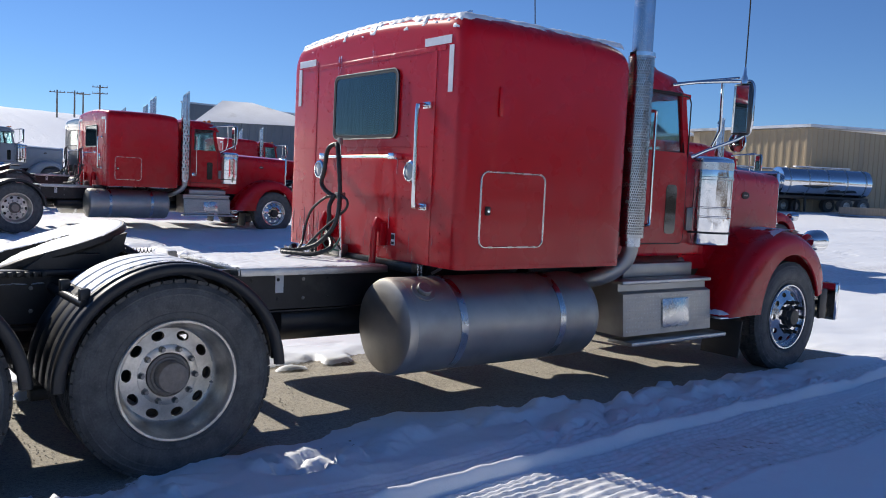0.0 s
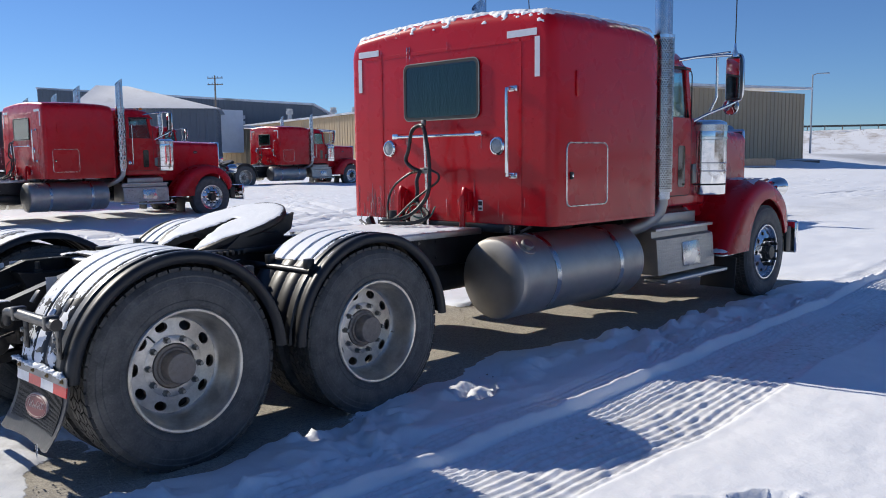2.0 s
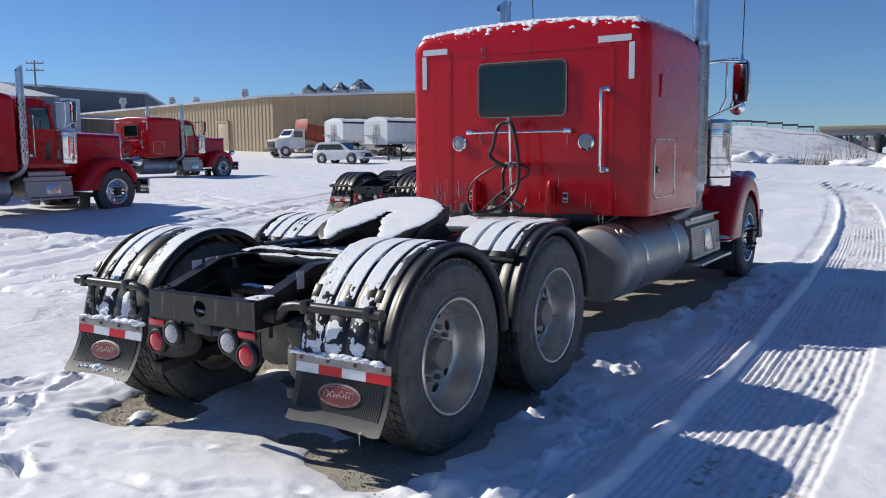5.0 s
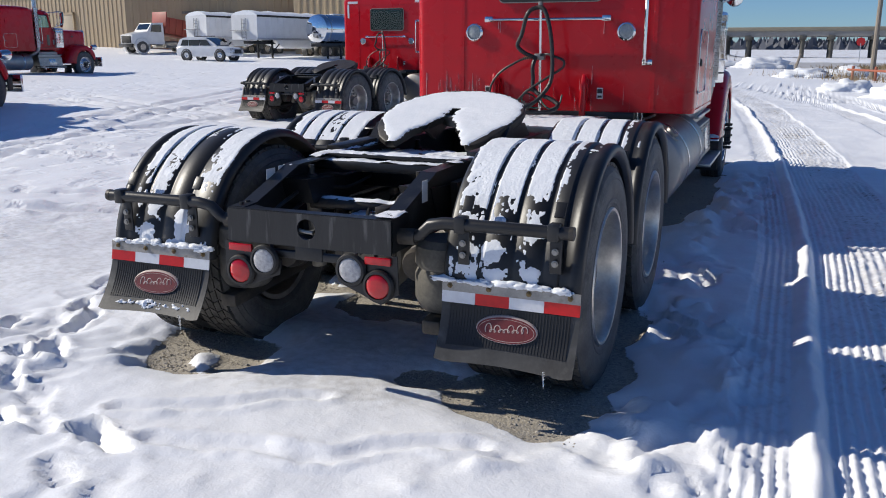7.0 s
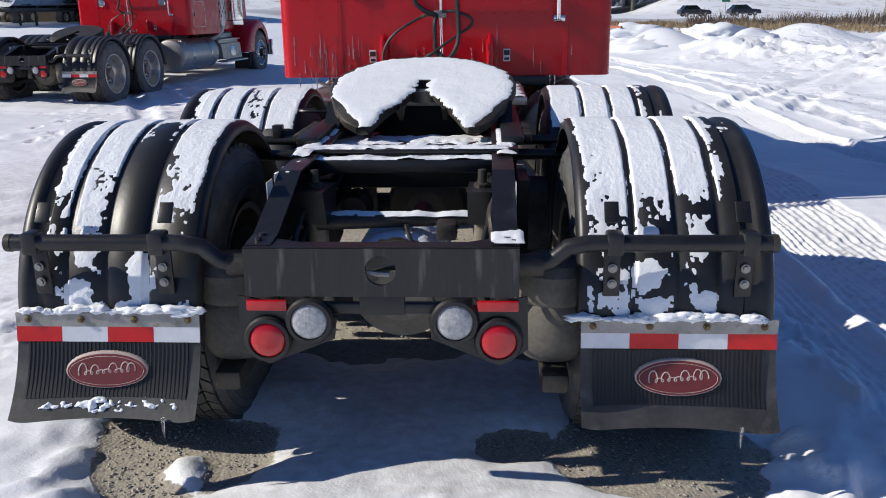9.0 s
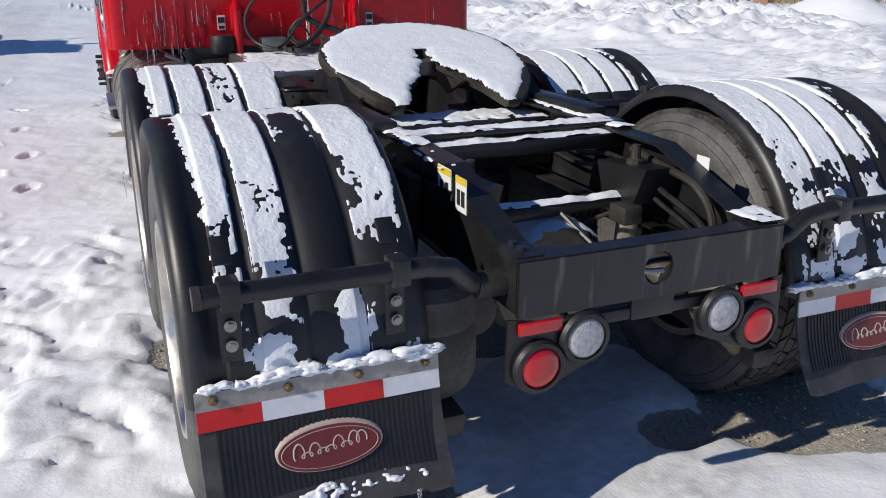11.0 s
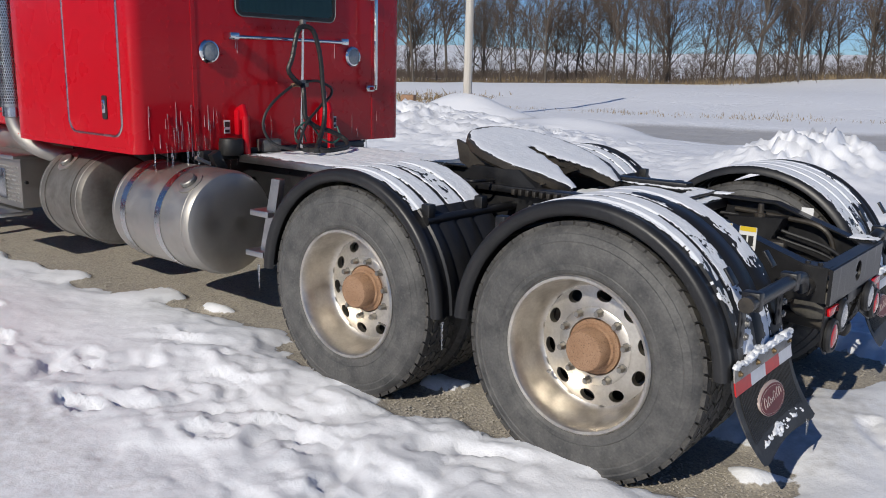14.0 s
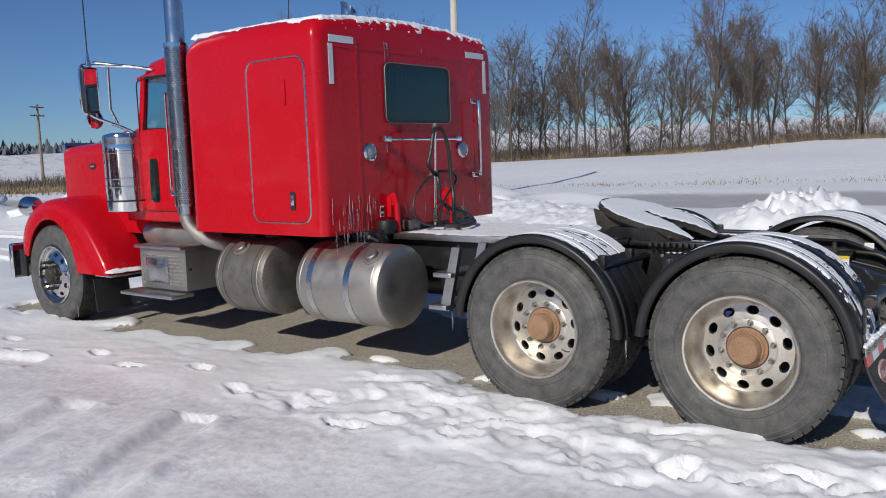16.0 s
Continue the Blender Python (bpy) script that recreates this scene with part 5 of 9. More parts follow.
def sleeper(truck, paint):
    """Rounded box: rings along y of a section with rounded roof corners."""
    def section(y, half, z0, z1, r, crown):
        pts = [(half, z0)]
        for k in range(9):
            a = radians(90 * k / 8)
            pts.append((half - r + r * math.cos(a), z1 - r + r * math.sin(a)))
        for k in range(1, 8):
            x = (half - r) * (1 - 2 * k / 8)
            pts.append((x, z1 + crown * (1 - (x / (half - r)) ** 2)))
        for k in range(9):
            a = radians(90 + 90 * k / 8)
            pts.append((-half + r + r * math.cos(a), z1 - r + r * math.sin(a)))
        pts.append((-half, z0))
        return [(x, y, z) for x, z in pts]
    rings = []
    y0, y1 = WALL_Y, 4.84
    rb = 0.085
    for k in range(7):
        a = radians(90 * k / 6)
        ins = rb * (1 - math.sin(a))
        rings.append(section(y0 + rb * (1 - math.cos(a)), HALF - ins, 1.055, ROOF_Z - ins * 1.15, 0.17, 0.055))
    for y, dz in ((3.7, 0.014), (4.1, 0.016), (4.4, 0.010), (4.55, 0.002), (4.65, -0.010), (4.73, -0.022)):
        rings.append(section(y, HALF + (0.003 if y < 4.7 else 0.0), 1.055, ROOF_Z + dz, 0.17, 0.055))
    for k in range(5):
        a = radians(90 * (k + 1) / 5)
        rings.append(section(y1 - 0.10 + 0.10 * math.sin(a), HALF - 0.003 - 0.09 * (1 - math.cos(a)), 1.055, ROOF_Z - 0.03 - 0.12 * (1 - math.cos(a)), 0.17, 0.055))
    s = part("sleeper", loops(rings, False, True), paint, truck, "red riveted aluminium sleeper box", angle=28)
    yw = y0 - 0.001
    # rear panel seams
    for x in (-0.765, 0.88):
        part("panel_seam", box((0.035, 0.004, 1.52), (x, yw - 0.001, 1.82), 0.0015, 1), paint, s)
    part("panel_seam", box((1.98, 0.004, 0.03), (0, yw - 0.001, 2.535), 0.0015, 1), paint, s)
    riv = bmesh.new()
    spots = [(x + d, 1.10 + 0.062 * k) for x in (-0.765, 0.88) for d in (-0.011, 0.011)[:1] for k in range(24)]
    spots += [(x, 1.10 + 0.062 * k) for x in (-0.95, 1.01) for k in range(23)]
    spots += [(-1.0 + 0.0625 * k, z) for z in (2.535, 1.875) for k in range(33)]
    spots += [(x, 1.12 + 0.08 * k) for x in (-0.55, 0.56) for k in range(9)] + [(x, 1.95 + 0.075 * k) for x in (-0.56, 0.58) for k in range(8)]
    spots += [(-0.9 + 0.09 * k, 1.50) for k in range(21)]
    for x, z in spots:
        lathe([(0.0065, 0.0), (0.005, -0.003), (0.001, -0.0045)], 6, "y", (x, yw - 0.001, z), bm=riv)
    tagged(part("rivets", riv, paint, s), kind="stuff")
    riv = bmesh.new()
    for side in (1, -1):
        for k in range(38):
            lathe([(0.0065, 0.0), (0.005, 0.003 * side), (0.001, 0.0045 * side)], 6, "x", (side * (HALF + 0.0015), 3.30 + k * 0.04, 1.085), bm=riv)
    tagged(part("sill_rivets", riv, paint, s), kind="stuff")
    # window
    wx, wz, ww, wh = 0.01, 2.19, 0.90, 0.50
    out, inn = rounded(ww, wh, 0.06, 6, wx, wz), rounded(ww - 0.05, wh - 0.05, 0.045, 6, wx, wz)
    fr = loops([[(x, yw - 0.001, z) for x, z in out], [(x, yw - 0.020, z) for x, z in out], [(x, yw - 0.020, z) for x, z in inn], [(x, yw - 0.001, z) for x, z in inn]], True)
    win = part("sleeper_window", fr, DARKTRIM, s, "dark tinted sleeper window with curtain behind", angle=25)
    part("window_trim", frame_ring(ww, wh, 0.06, 0.005, 0.004, "y", (wx, yw - 0.018, wz)), DULLSTEEL, win, "thin metal window trim")
    part("pane", prism(rounded(ww - 0.05, wh - 0.05, 0.045, 6, wx, wz), yw - 0.016, yw - 0.013, "y"), GLASS, win, "tinted glass pane")
    rows = []
    for k in range(81):
        x = wx - (ww - 0.06) / 2 + (ww - 0.06) * k / 80
        y = yw - 0.006 + 0.003 * math.sin(k * 1.15) + 0.0012 * math.sin(k * 2.9)
        rows.append((x, y))
    cur = bmesh.new()
    lo, hi = [cur.verts.new((x, y, wz - wh / 2 + 0.03)) for x, y in rows], [cur.verts.new((x, y, wz + wh / 2 - 0.03)) for x, y in rows]
    for k in range(80):
        cur.faces.new((lo[k], lo[k + 1], hi[k + 1], hi[k]))
    part("curtain", cur, CURTAIN, win, "dark grey-green curtain", angle=80)
    # work lamps, handles
    for x in (-0.655, 0.65):
        l = part("work_lamp", lathe([(0.078, 0.0), (0.078, -0.012), (0.070, -0.022), (0.060, -0.024), (0.056, -0.012)], 30, "y", (x, yw, 1.70)), CHROME, s, "round chrome-rimmed work lamp")
        part("lens", lathe([(0.058, -0.014), (0.04, -0.022), (0.001, -0.025)], 26, "y", (x, yw, 1.70)), LAMPGLASS, l)
    h = part("grab_handle", tube(bend([(0.818, yw - 0.012, 2.155), (0.818, yw - 0.075, 2.15), (0.818, yw - 0.092, 2.12), (0.818, yw - 0.092, 1.80), (0.818, yw - 0.092, 1.49), (0.818, yw - 0.075, 1.462), (0.818, yw - 0.012, 1.458)], 5), 0.0155, 10), CHROME, s, "upright chrome grab handle")
    for z in (2.155, 1.458):
        part("foot", box((0.085, 0.03, 0.05), (0.83, yw - 0.014, z), 0.008), CHROME, h)
    h = part("grab_rail", rod(0.0135, (-0.50, yw - 0.075, 1.80), (0.50, yw - 0.075, 1.80), 12), CHROME, s, "level chrome grab rail")
    for x in (-0.50, 0.50):
        part("foot", box((0.075, 0.085, 0.05), (x, yw - 0.045, 1.805), 0.01), CHROME, h)
    # reflective tape
    for x, z, w, hh in ((0.90, 2.585, 0.30, 0.055), (1.055, 2.39, 0.05, 0.31), (-0.93, 2.585, 0.28, 0.055), (-1.055, 2.39, 0.05, 0.31)):
        part("reflective_tape", box((w, 0.004, hh), (x, yw - 0.002, z), 0.001, 1), TAPEWHITE, s, "white reflective tape strip")
    # red lock brackets and little labels
    for x in (-0.44, 0.335):
        b = part("lock_bracket", box((0.06, 0.05, 0.17), (x, yw - 0.026, 1.235), 0.008), paint, s, "red cab latch bracket")
        part("latch_arm", box((0.035, 0.09, 0.10), (x, yw - 0.055, 1.30), 0.01, turn=Matrix.Rotation(-0.4, 3, "X")), paint, b)
        part("damper", rod(0.026, (x, yw - 0.10, 1.00), (x, yw - 0.09, 1.28), 14), paint, b)
    for x in (-0.527, 0.455):
        l = part("label_plate", box((0.05, 0.003, 0.09), (x, yw - 0.002, 1.205), 0.001, 1), LABELWHITE, s, "small white and black caution label")
        part("label_bar", box((0.042, 0.002, 0.035), (x, yw - 0.0045, 1.222)), INK, l)
        part("label_bar", box((0.036, 0.002, 0.018), (x, yw - 0.0045, 1.178)), INK, l)
    # side doors with bright trim, vents
    part("side_door", prism(rounded(0.575, 0.495, 0.05, 6, 3.65, 1.463), HALF - 0.005, HALF + 0.005, "x"), paint, s, "red baggage door with rounded corners")
    part("door_trim", frame_ring(0.59, 0.51, 0.055, 0.007, 0.008, "x", (HALF + 0.0035, 3.65, 1.463)), STAINLESS, s, "thin bright door trim")
    lk = part("lock", box((0.02, 0.045, 0.06), (HALF + 0.011, 3.415, 1.455), 0.008), DARKTRIM, s, "small black lock")
    part("key_plug", lathe([(0.012, HALF + 0.021), (0.012, HALF + 0.025), (0.001, HALF + 0.0255)], 12, "x", (0, 3.415, 1.455)), CHROME, lk)
    part("side_door", prism(rounded(0.66, 1.28, 0.09, 6, 3.65, 1.807), -HALF - 0.005, -HALF + 0.005, "x"), paint, s, "tall red sleeper access door")
    part("door_trim", frame_ring(0.675, 1.30, 0.095, 0.008, 0.008, "x", (-HALF - 0.0035, 3.65, 1.807)), STAINLESS, s, "thin bright door trim")
    la = part("latch", prism(rounded(0.055, 0.15, 0.012, 4, 3.505, 1.335), -HALF - 0.013, -HALF - 0.004, "x"), DARKTRIM, s, "recessed black paddle latch")
    part("paddle", box((0.012, 0.034, 0.085), (-HALF - 0.015, 3.505, 1.34), 0.005), CHROME, la)
    for side in (1, -1):
        part("vent_hood", box((0.022, 0.035, 0.20), (side * (HALF + 0.007), 3.49 if side > 0 else 3.545, 2.19), 0.008), paint, s, "narrow red vent hood")
    return s


def cab(truck, paint):
    """Doors and roof behind the hood."""
    def section(y, half, z0, z1, r, top):
        pts = [(half, z0), (half, 1.95)]
        for k in range(6):
            a = radians(90 * k / 5)
            pts.append((top - r + r * math.cos(a), z1 - r + r * math.sin(a)))
        for k in range(1, 6):
            x = (top - r) * (1 - 2 * k / 6)
            pts.append((x, z1 + 0.045 * (1 - (x / (top - r)) ** 2)))
        for k in range(6):
            a = radians(90 + 90 * k / 5)
            pts.append((-top + r + r * math.cos(a), z1 - r + r * math.sin(a)))
        pts += [(-half, 1.95), (-half, z0)]
        return [(x, y, z) for x, z in pts]
    roof = bmesh.new()
    rings = [section(4.9, 0.97, 1.12, 2.64, 0.13, 0.93), section(5.25, 0.97, 1.12, 2.70, 0.13, 0.93)]
    loops(rings, False, True, roof)
    c = part("cab", roof, paint, truck, "red day cab with split doors", angle=28)
    up = bmesh.new()
    top = [section(5.25, 0.97, 2.49, 2.70, 0.13, 0.93), section(5.6, 0.97, 2.49, 2.70, 0.13, 0.93), section(5.95, 0.96, 2.47, 2.66, 0.12, 0.90), section(6.08, 0.95, 2.46, 2.56, 0.07, 0.88)]
    for ring in top:
        ring[1] = (ring[1][0], ring[1][1], 2.50)
        ring[-2] = (ring[-2][0], ring[-2][1], 2.50)
    loops(top, False, True, up)
    part("roof", up, paint, c, angle=28)
    low = box((1.94, 1.20, 0.90), (0, 5.85, 1.545), 0.03, 3)
    part("lower_body", low, paint, c)
    for side in (1, -1):
        x = side * 0.972
        part("door_pillar", box((0.05, 0.10, 0.60), (side * 0.948, 5.30, 2.25), 0.012), paint, c)
        part("door_pillar", prism([(6.00, 1.98), (6.09, 1.98), (5.97, 2.50), (5.89, 2.50)], side * 0.92, side * 0.968, "x"), paint, c)
        door = part("door", prism(rounded(0.80, 0.78, 0.06, 5, 5.65, 1.60), side * 0.968, side * 0.978, "x"), paint, c, "red cab door")
        part("door_seal", frame_ring(0.81, 1.27, 0.07, 0.006, 0.006, "x", (side * 0.974, 5.65, 1.84)), DARKTRIM, door)
        part("side_window", prism([(5.36, 1.99), (5.99, 1.99), (5.90, 2.48), (5.36, 2.48)], side * 0.945, side * 0.950, "x"), CABGLASS, door, "cab side window glass")
        part("window_frame", tube([(side * 0.962, 5.35, 1.985), (side * 0.962, 6.0, 1.985), (side * 0.962, 5.905, 2.49), (side * 0.962, 5.35, 2.49), (side * 0.962, 5.35, 1.985)], 0.012, 6), DARKTRIM, door)
        part("peep_window", prism(rounded(0.17, 0.42, 0.04, 5, 5.82, 1.50), side * 0.976, side * 0.982, "x"), GLASS_DARK, door, "dark lower door window")
        part("door_handle", lathe([(0.001, 0.0), (0.045, 0.0), (0.045, 0.006), (0.03, 0.012), (0.001, 0.013)], 18, "x", (side * 0.978 - (0.013 if side < 0 else 0), 5.33, 1.40)), CHROME, door, "chrome door handle")
        part("grab_handle", tube(bend([(side * 0.98, 5.38, 2.30), (side * 1.055, 5.38, 2.30), (side * 1.06, 5.38, 2.24), (side * 1.06, 5.38, 1.85), (side * 1.06, 5.38, 1.42), (side * 1.055, 5.36, 1.37), (side * 0.98, 5.34, 1.36)], 5), 0.014, 10), CHROME, c, "long chrome door grab handle")
        part("hinge", box((0.03, 0.07, 0.20), (side * 0.975, 6.12, 1.42), 0.008), DULLSTEEL, c)
    part("windscreen", prism([(-0.86, 2.47), (0.86, 2.47), (0.90, 1.98), (-0.90, 1.98)], 6.05, 6.056, "y"), CABGLASS, c, "split windscreen glass")
    part("cowl", box((1.7, 0.30, 0.10), (0, 6.25, 1.97), 0.03), paint, c)
    part("back_wall", box((1.84, 0.03, 0.55), (0, 5.28, 2.22), 0.01), SEATGREY, c)
    st = part("steering_wheel", tube([(-0.45 + 0.22 * math.cos(2 * math.pi * k / 24), 5.86 + 0.10 * math.sin(2 * math.pi * k / 24), 2.06 + 0.18 * math.sin(2 * math.pi * k / 24)) for k in range(25)], 0.015, 6), DARKTRIM, c, "black steering wheel")
    for x in (-0.5, 0.5):
        part("seat", box((0.48, 0.16, 0.50), (x, 5.42, 2.10), 0.05, 3), SEATGREY, c, "grey cab seat back")
    for k in range(5):
        part("roof_light", lathe([(0.05, 0.0), (0.045, 0.03), (0.02, 0.055), (0.001, 0.06)], 12, "z", (-0.6 + 0.3 * k, 5.95, 2.70)), AMBER, c, "amber roof marker light")
    return c


GLASS_DARK = material("dark_glass", (0.01, 0.018, 0.018), 0.04, 0, coat=0.5)


def hood(truck, paint):
    def section(y, half, top, z0, r):
        pts = [(half, z0)]
        for k in range(7):
            a = radians(90 * k / 6)
            pts.append((half - r + r * math.cos(a), top - r + r * math.sin(a)))
        for k in range(1, 6):
            x = (half - r) * (1 - 2 * k / 6)
            pts.append((x, top + 0.05 * (1 - (x / (half - r)) ** 2)))
        for k in range(7):
            a = radians(90 + 90 * k / 6)
            pts.append((-half + r + r * math.cos(a), top - r + r * math.sin(a)))
        pts.append((-half, z0))
        return [(x, y, z) for x, z in pts]
    h = part("hood", loops([section(6.28, 0.80, 1.925, 0.95, 0.13), section(6.9, 0.77, 1.92, 0.95, 0.13), section(7.7, 0.72, 1.905, 0.95, 0.12),
                            section(8.42, 0.66, 1.885, 0.95, 0.11)], False, True), paint, truck, "long red square-nosed hood")
    g = part("grille", box((1.28, 0.06, 1.06), (0, 8.46, 1.40), 0.03, 3), CHROME, h, "chrome radiator surround")
    for k in range(15):
        part("grille_bar", box((0.02, 0.02, 0.86), (-0.5 + k * 0.0715, 8.50, 1.40), 0.004), STAINLESS, g)
    for side in (1, -1):
        b = part("hood_badge", prism([(7.58 + 0.075 * math.cos(2 * math.pi * k / 20), 1.655 + 0.035 * math.sin(2 * math.pi * k / 20)) for k in range(20)], side * 0.725, side * 0.738, "x"), DARKTRIM, h, "small oval hood badge")
        part("badge_bar", box((0.003, 0.08, 0.014), (side * 0.739, 7.58, 1.655)), CREAM, b)
        # front mudguard: a sheet swept over the wheel and down behind it
        line = bend([(0, 8.54, 0.74), (0, 8.50, 0.95), (0, 8.34, 1.14), (0, 8.06, 1.275), (0, 7.76, 1.325), (0, 7.45, 1.295), (0, 7.16, 1.195), (0, 6.92, 1.04), (0, 6.72, 0.85), (0, 6.56, 0.66), (0, 6.50, 0.55)], 3)
        rings = []
        for k, p in enumerate(line):
            q0, q1 = line[max(0, k - 1)], line[min(len(line) - 1, k + 1)]
            d = (q1 - q0).normalized()
            n = Vector((0, -d.z, d.y)) if d.y < 0 else Vector((0, d.z, -d.y))
            n = -n if n.z < 0 and p.z > 0.8 else n
            out = Vector((0, p.y - FRONT_Y, p.z - AXLE_Z))
            n = out.normalized()
            a = math.atan2(out.z, out.y)
            a = max(radians(12), min(radians(176), a))
            arc = Vector((0, FRONT_Y + 0.605 * math.cos(a), AXLE_Z + 0.605 * math.sin(a)))
            ring = [(0.72, p + n * 0.012), (0.90, p + n * 0.010), (1.06, p), (1.13, p - n * 0.012), (1.175, p - n * 0.035), (1.20, p - n * 0.075)]
            ring += [(1.208, p.lerp(arc, 0.62)), (1.212, arc), (1.203, arc - n * 0.012), (1.18, arc - n * 0.006), (1.19, p.lerp(arc, 0.6)), (1.10, p - n * 0.05), (0.72, p - n * 0.03)]
            rings.append([(side * x, v.y, v.z) for x, v in ring])
        f = part("front_fender", loops(rings, False, True), paint, truck, "red rounded front fender", angle=35)
        part("ledge", box((0.46, 0.36, 0.02), (side * 0.97, 6.62, 0.55), 0.006), CHROME, f)
        part("fender_flap", box((0.40, 0.02, 0.34), (side * 0.98, 6.86, 0.33), 0.006, turn=Matrix.Rotation(-0.12, 3, "X")), FLAP, f, "black rubber fender flap")
        part("front_flap", box((0.03, 0.16, 0.30), (side * 1.19, 8.50, 0.60), 0.01), FLAP, f)
        hl = part("headlight", lathe([(0.001, -0.16), (0.07, -0.14), (0.11, -0.06), (0.115, 0.08), (0.10, 0.10)], 26, "y", (side * 0.98, 8.66, 1.22)), CHROME, f, "chrome headlight pod")
        part("lens", lathe([(0.10, 0.095), (0.06, 0.112), (0.001, 0.116)], 24, "y", (side * 0.98, 8.66, 1.22)), WHITELENS, hl)
        part("bracket", rod(0.03, (side * 0.75, 8.62, 1.15), (side * 0.92, 8.64, 1.20), 10), CHROME, hl)
        # air cleaner
        cx, cy = (0.985, 6.40) if side > 0 else (-1.0, 6.30)
        a = part("air_cleaner", lathe([(rr * 1.17, zz) for rr, zz in [(0.001, 1.195), (0.165, 1.195), (0.185, 1.205), (0.188, 1.22), (0.188, 1.44), (0.192, 1.445), (0.192, 1.452), (0.188, 1.457), (0.188, 1.52), (0.193, 1.525), (0.193, 1.532), (0.188, 1.537), (0.188, 1.77),
                                       (0.194, 1.775), (0.194, 1.795), (0.188, 1.80), (0.188, 1.93), (0.18, 1.955), (0.13, 1.975), (0.001, 1.98)]], 44, "z", (cx, cy, 0)), CHROME, truck, "polished stainless air cleaner canister")
        part("band", lathe([(0.2205, 1.30), (0.2225, 1.30), (0.2225, 1.318), (0.2205, 1.318)], 40, "z", (cx, cy, 0), closed=True), DARKTRIM, a)
        part("mount_bracket", box((0.25, 0.10, 0.26), (side * 0.87, cy - 0.16, 1.42), 0.01), DULLSTEEL, a)
        part("intake_pipe", rod(0.075, (side * 0.72, cy, 1.70), (side * 0.85, cy, 1.70), 16), DARKTRIM, a)
        part("rim_band", lathe([(0.2205, 1.86), (0.2220, 1.86), (0.2220, 1.925), (0.2205, 1.925)], 40, "z", (cx, cy, 0), closed=True), STAINLESS, a)
    bp = part("bumper", box((2.35, 0.08, 0.40), (0, 8.92, 0.60), 0.03, 3), CHROME, truck, "wide chrome front bumper")
    part("bumper_bracket", box((1.0, 0.35, 0.10), (0, 8.72, 0.65), 0.01), FRAMEBLACK, bp)


def exhaust(truck, side):
    cx, cy = side * 1.135, 5.0
    bm = lathe([(0.082, 1.20), (0.082, 3.05), (0.082, 3.14)], 30, "z", (cx, cy, 0))
    cut = lambda r, dz: [(cx + r * math.cos(2 * math.pi * k / 30), cy + r * math.sin(2 * math.pi * k / 30), 3.30 + dz + 0.075 * math.sin(2 * math.pi * k / 30)) for k in range(30)]
    loops([[(cx + 0.082 * math.cos(2 * math.pi * k / 30), cy + 0.082 * math.sin(2 * math.pi * k / 30), 3.14) for k in range(30)], cut(0.082, 0), cut(0.076, 0), cut(0.075, -0.3)], bm=bm)
    e = part("exhaust_pipe", bm, STACKMETAL, truck, "tall bluish chrome exhaust stack with cut top")
    # perforated guard: a lattice of slots
    g = bmesh.new()
    seg, rows, r = 36, 48, 0.102
    z0, z1 = 1.27, 2.70
    vs = [[[g.verts.new((cx + rr * math.cos(2 * math.pi * (k + 0.5 * (j % 2) * 0) / seg), cy + rr * math.sin(2 * math.pi * k / seg), z0 + (z1 - z0) * j / rows)) for k in range(seg)] for j in range(rows + 1)] for rr in (r,)]
    for j in range(rows):
        for k in range(seg):
            if 2 < j < rows - 4 and j % 3 and (k + 2 * (j // 3 % 2)) % 4 < 2 and (k + 2 * (j // 3 % 2)) % 4 == 0:
                continue
            g.faces.new((vs[0][j][k], vs[0][j][(k + 1) % seg], vs[0][j + 1][(k + 1) % seg], vs[0][j + 1][k]))
    part("heat_guard", g, GUARD, e, "perforated chrome heat guard")
    part("guard_liner", lathe([(0.093, 1.28), (0.093, 2.69)], 28, "z", (cx, cy, 0)), DARKTRIM, e)
    part("band", lathe([(0.103, 2.69), (0.106, 2.69), (0.106, 2.72), (0.103, 2.72)], 30, "z", (cx, cy, 0), closed=True), CHROME, e)
    part("elbow", tube(bend([(cx, cy, 1.30), (cx, cy, 1.16), (cx - side * 0.03, cy - 0.05, 1.05), (cx - side * 0.12, cy - 0.16, 0.95), (cx - side * 0.30, cy - 0.26, 0.89), (cx - side * 0.5, cy - 0.3, 0.87)], 5), 0.066, 18), TANK, e, "dull exhaust elbow pipe")
    part("muffler", rod(0.13, (side * 0.70, 5.25, 0.94), (side * 0.72, 6.15, 0.96), 24), TANK, e, "dull round muffler")


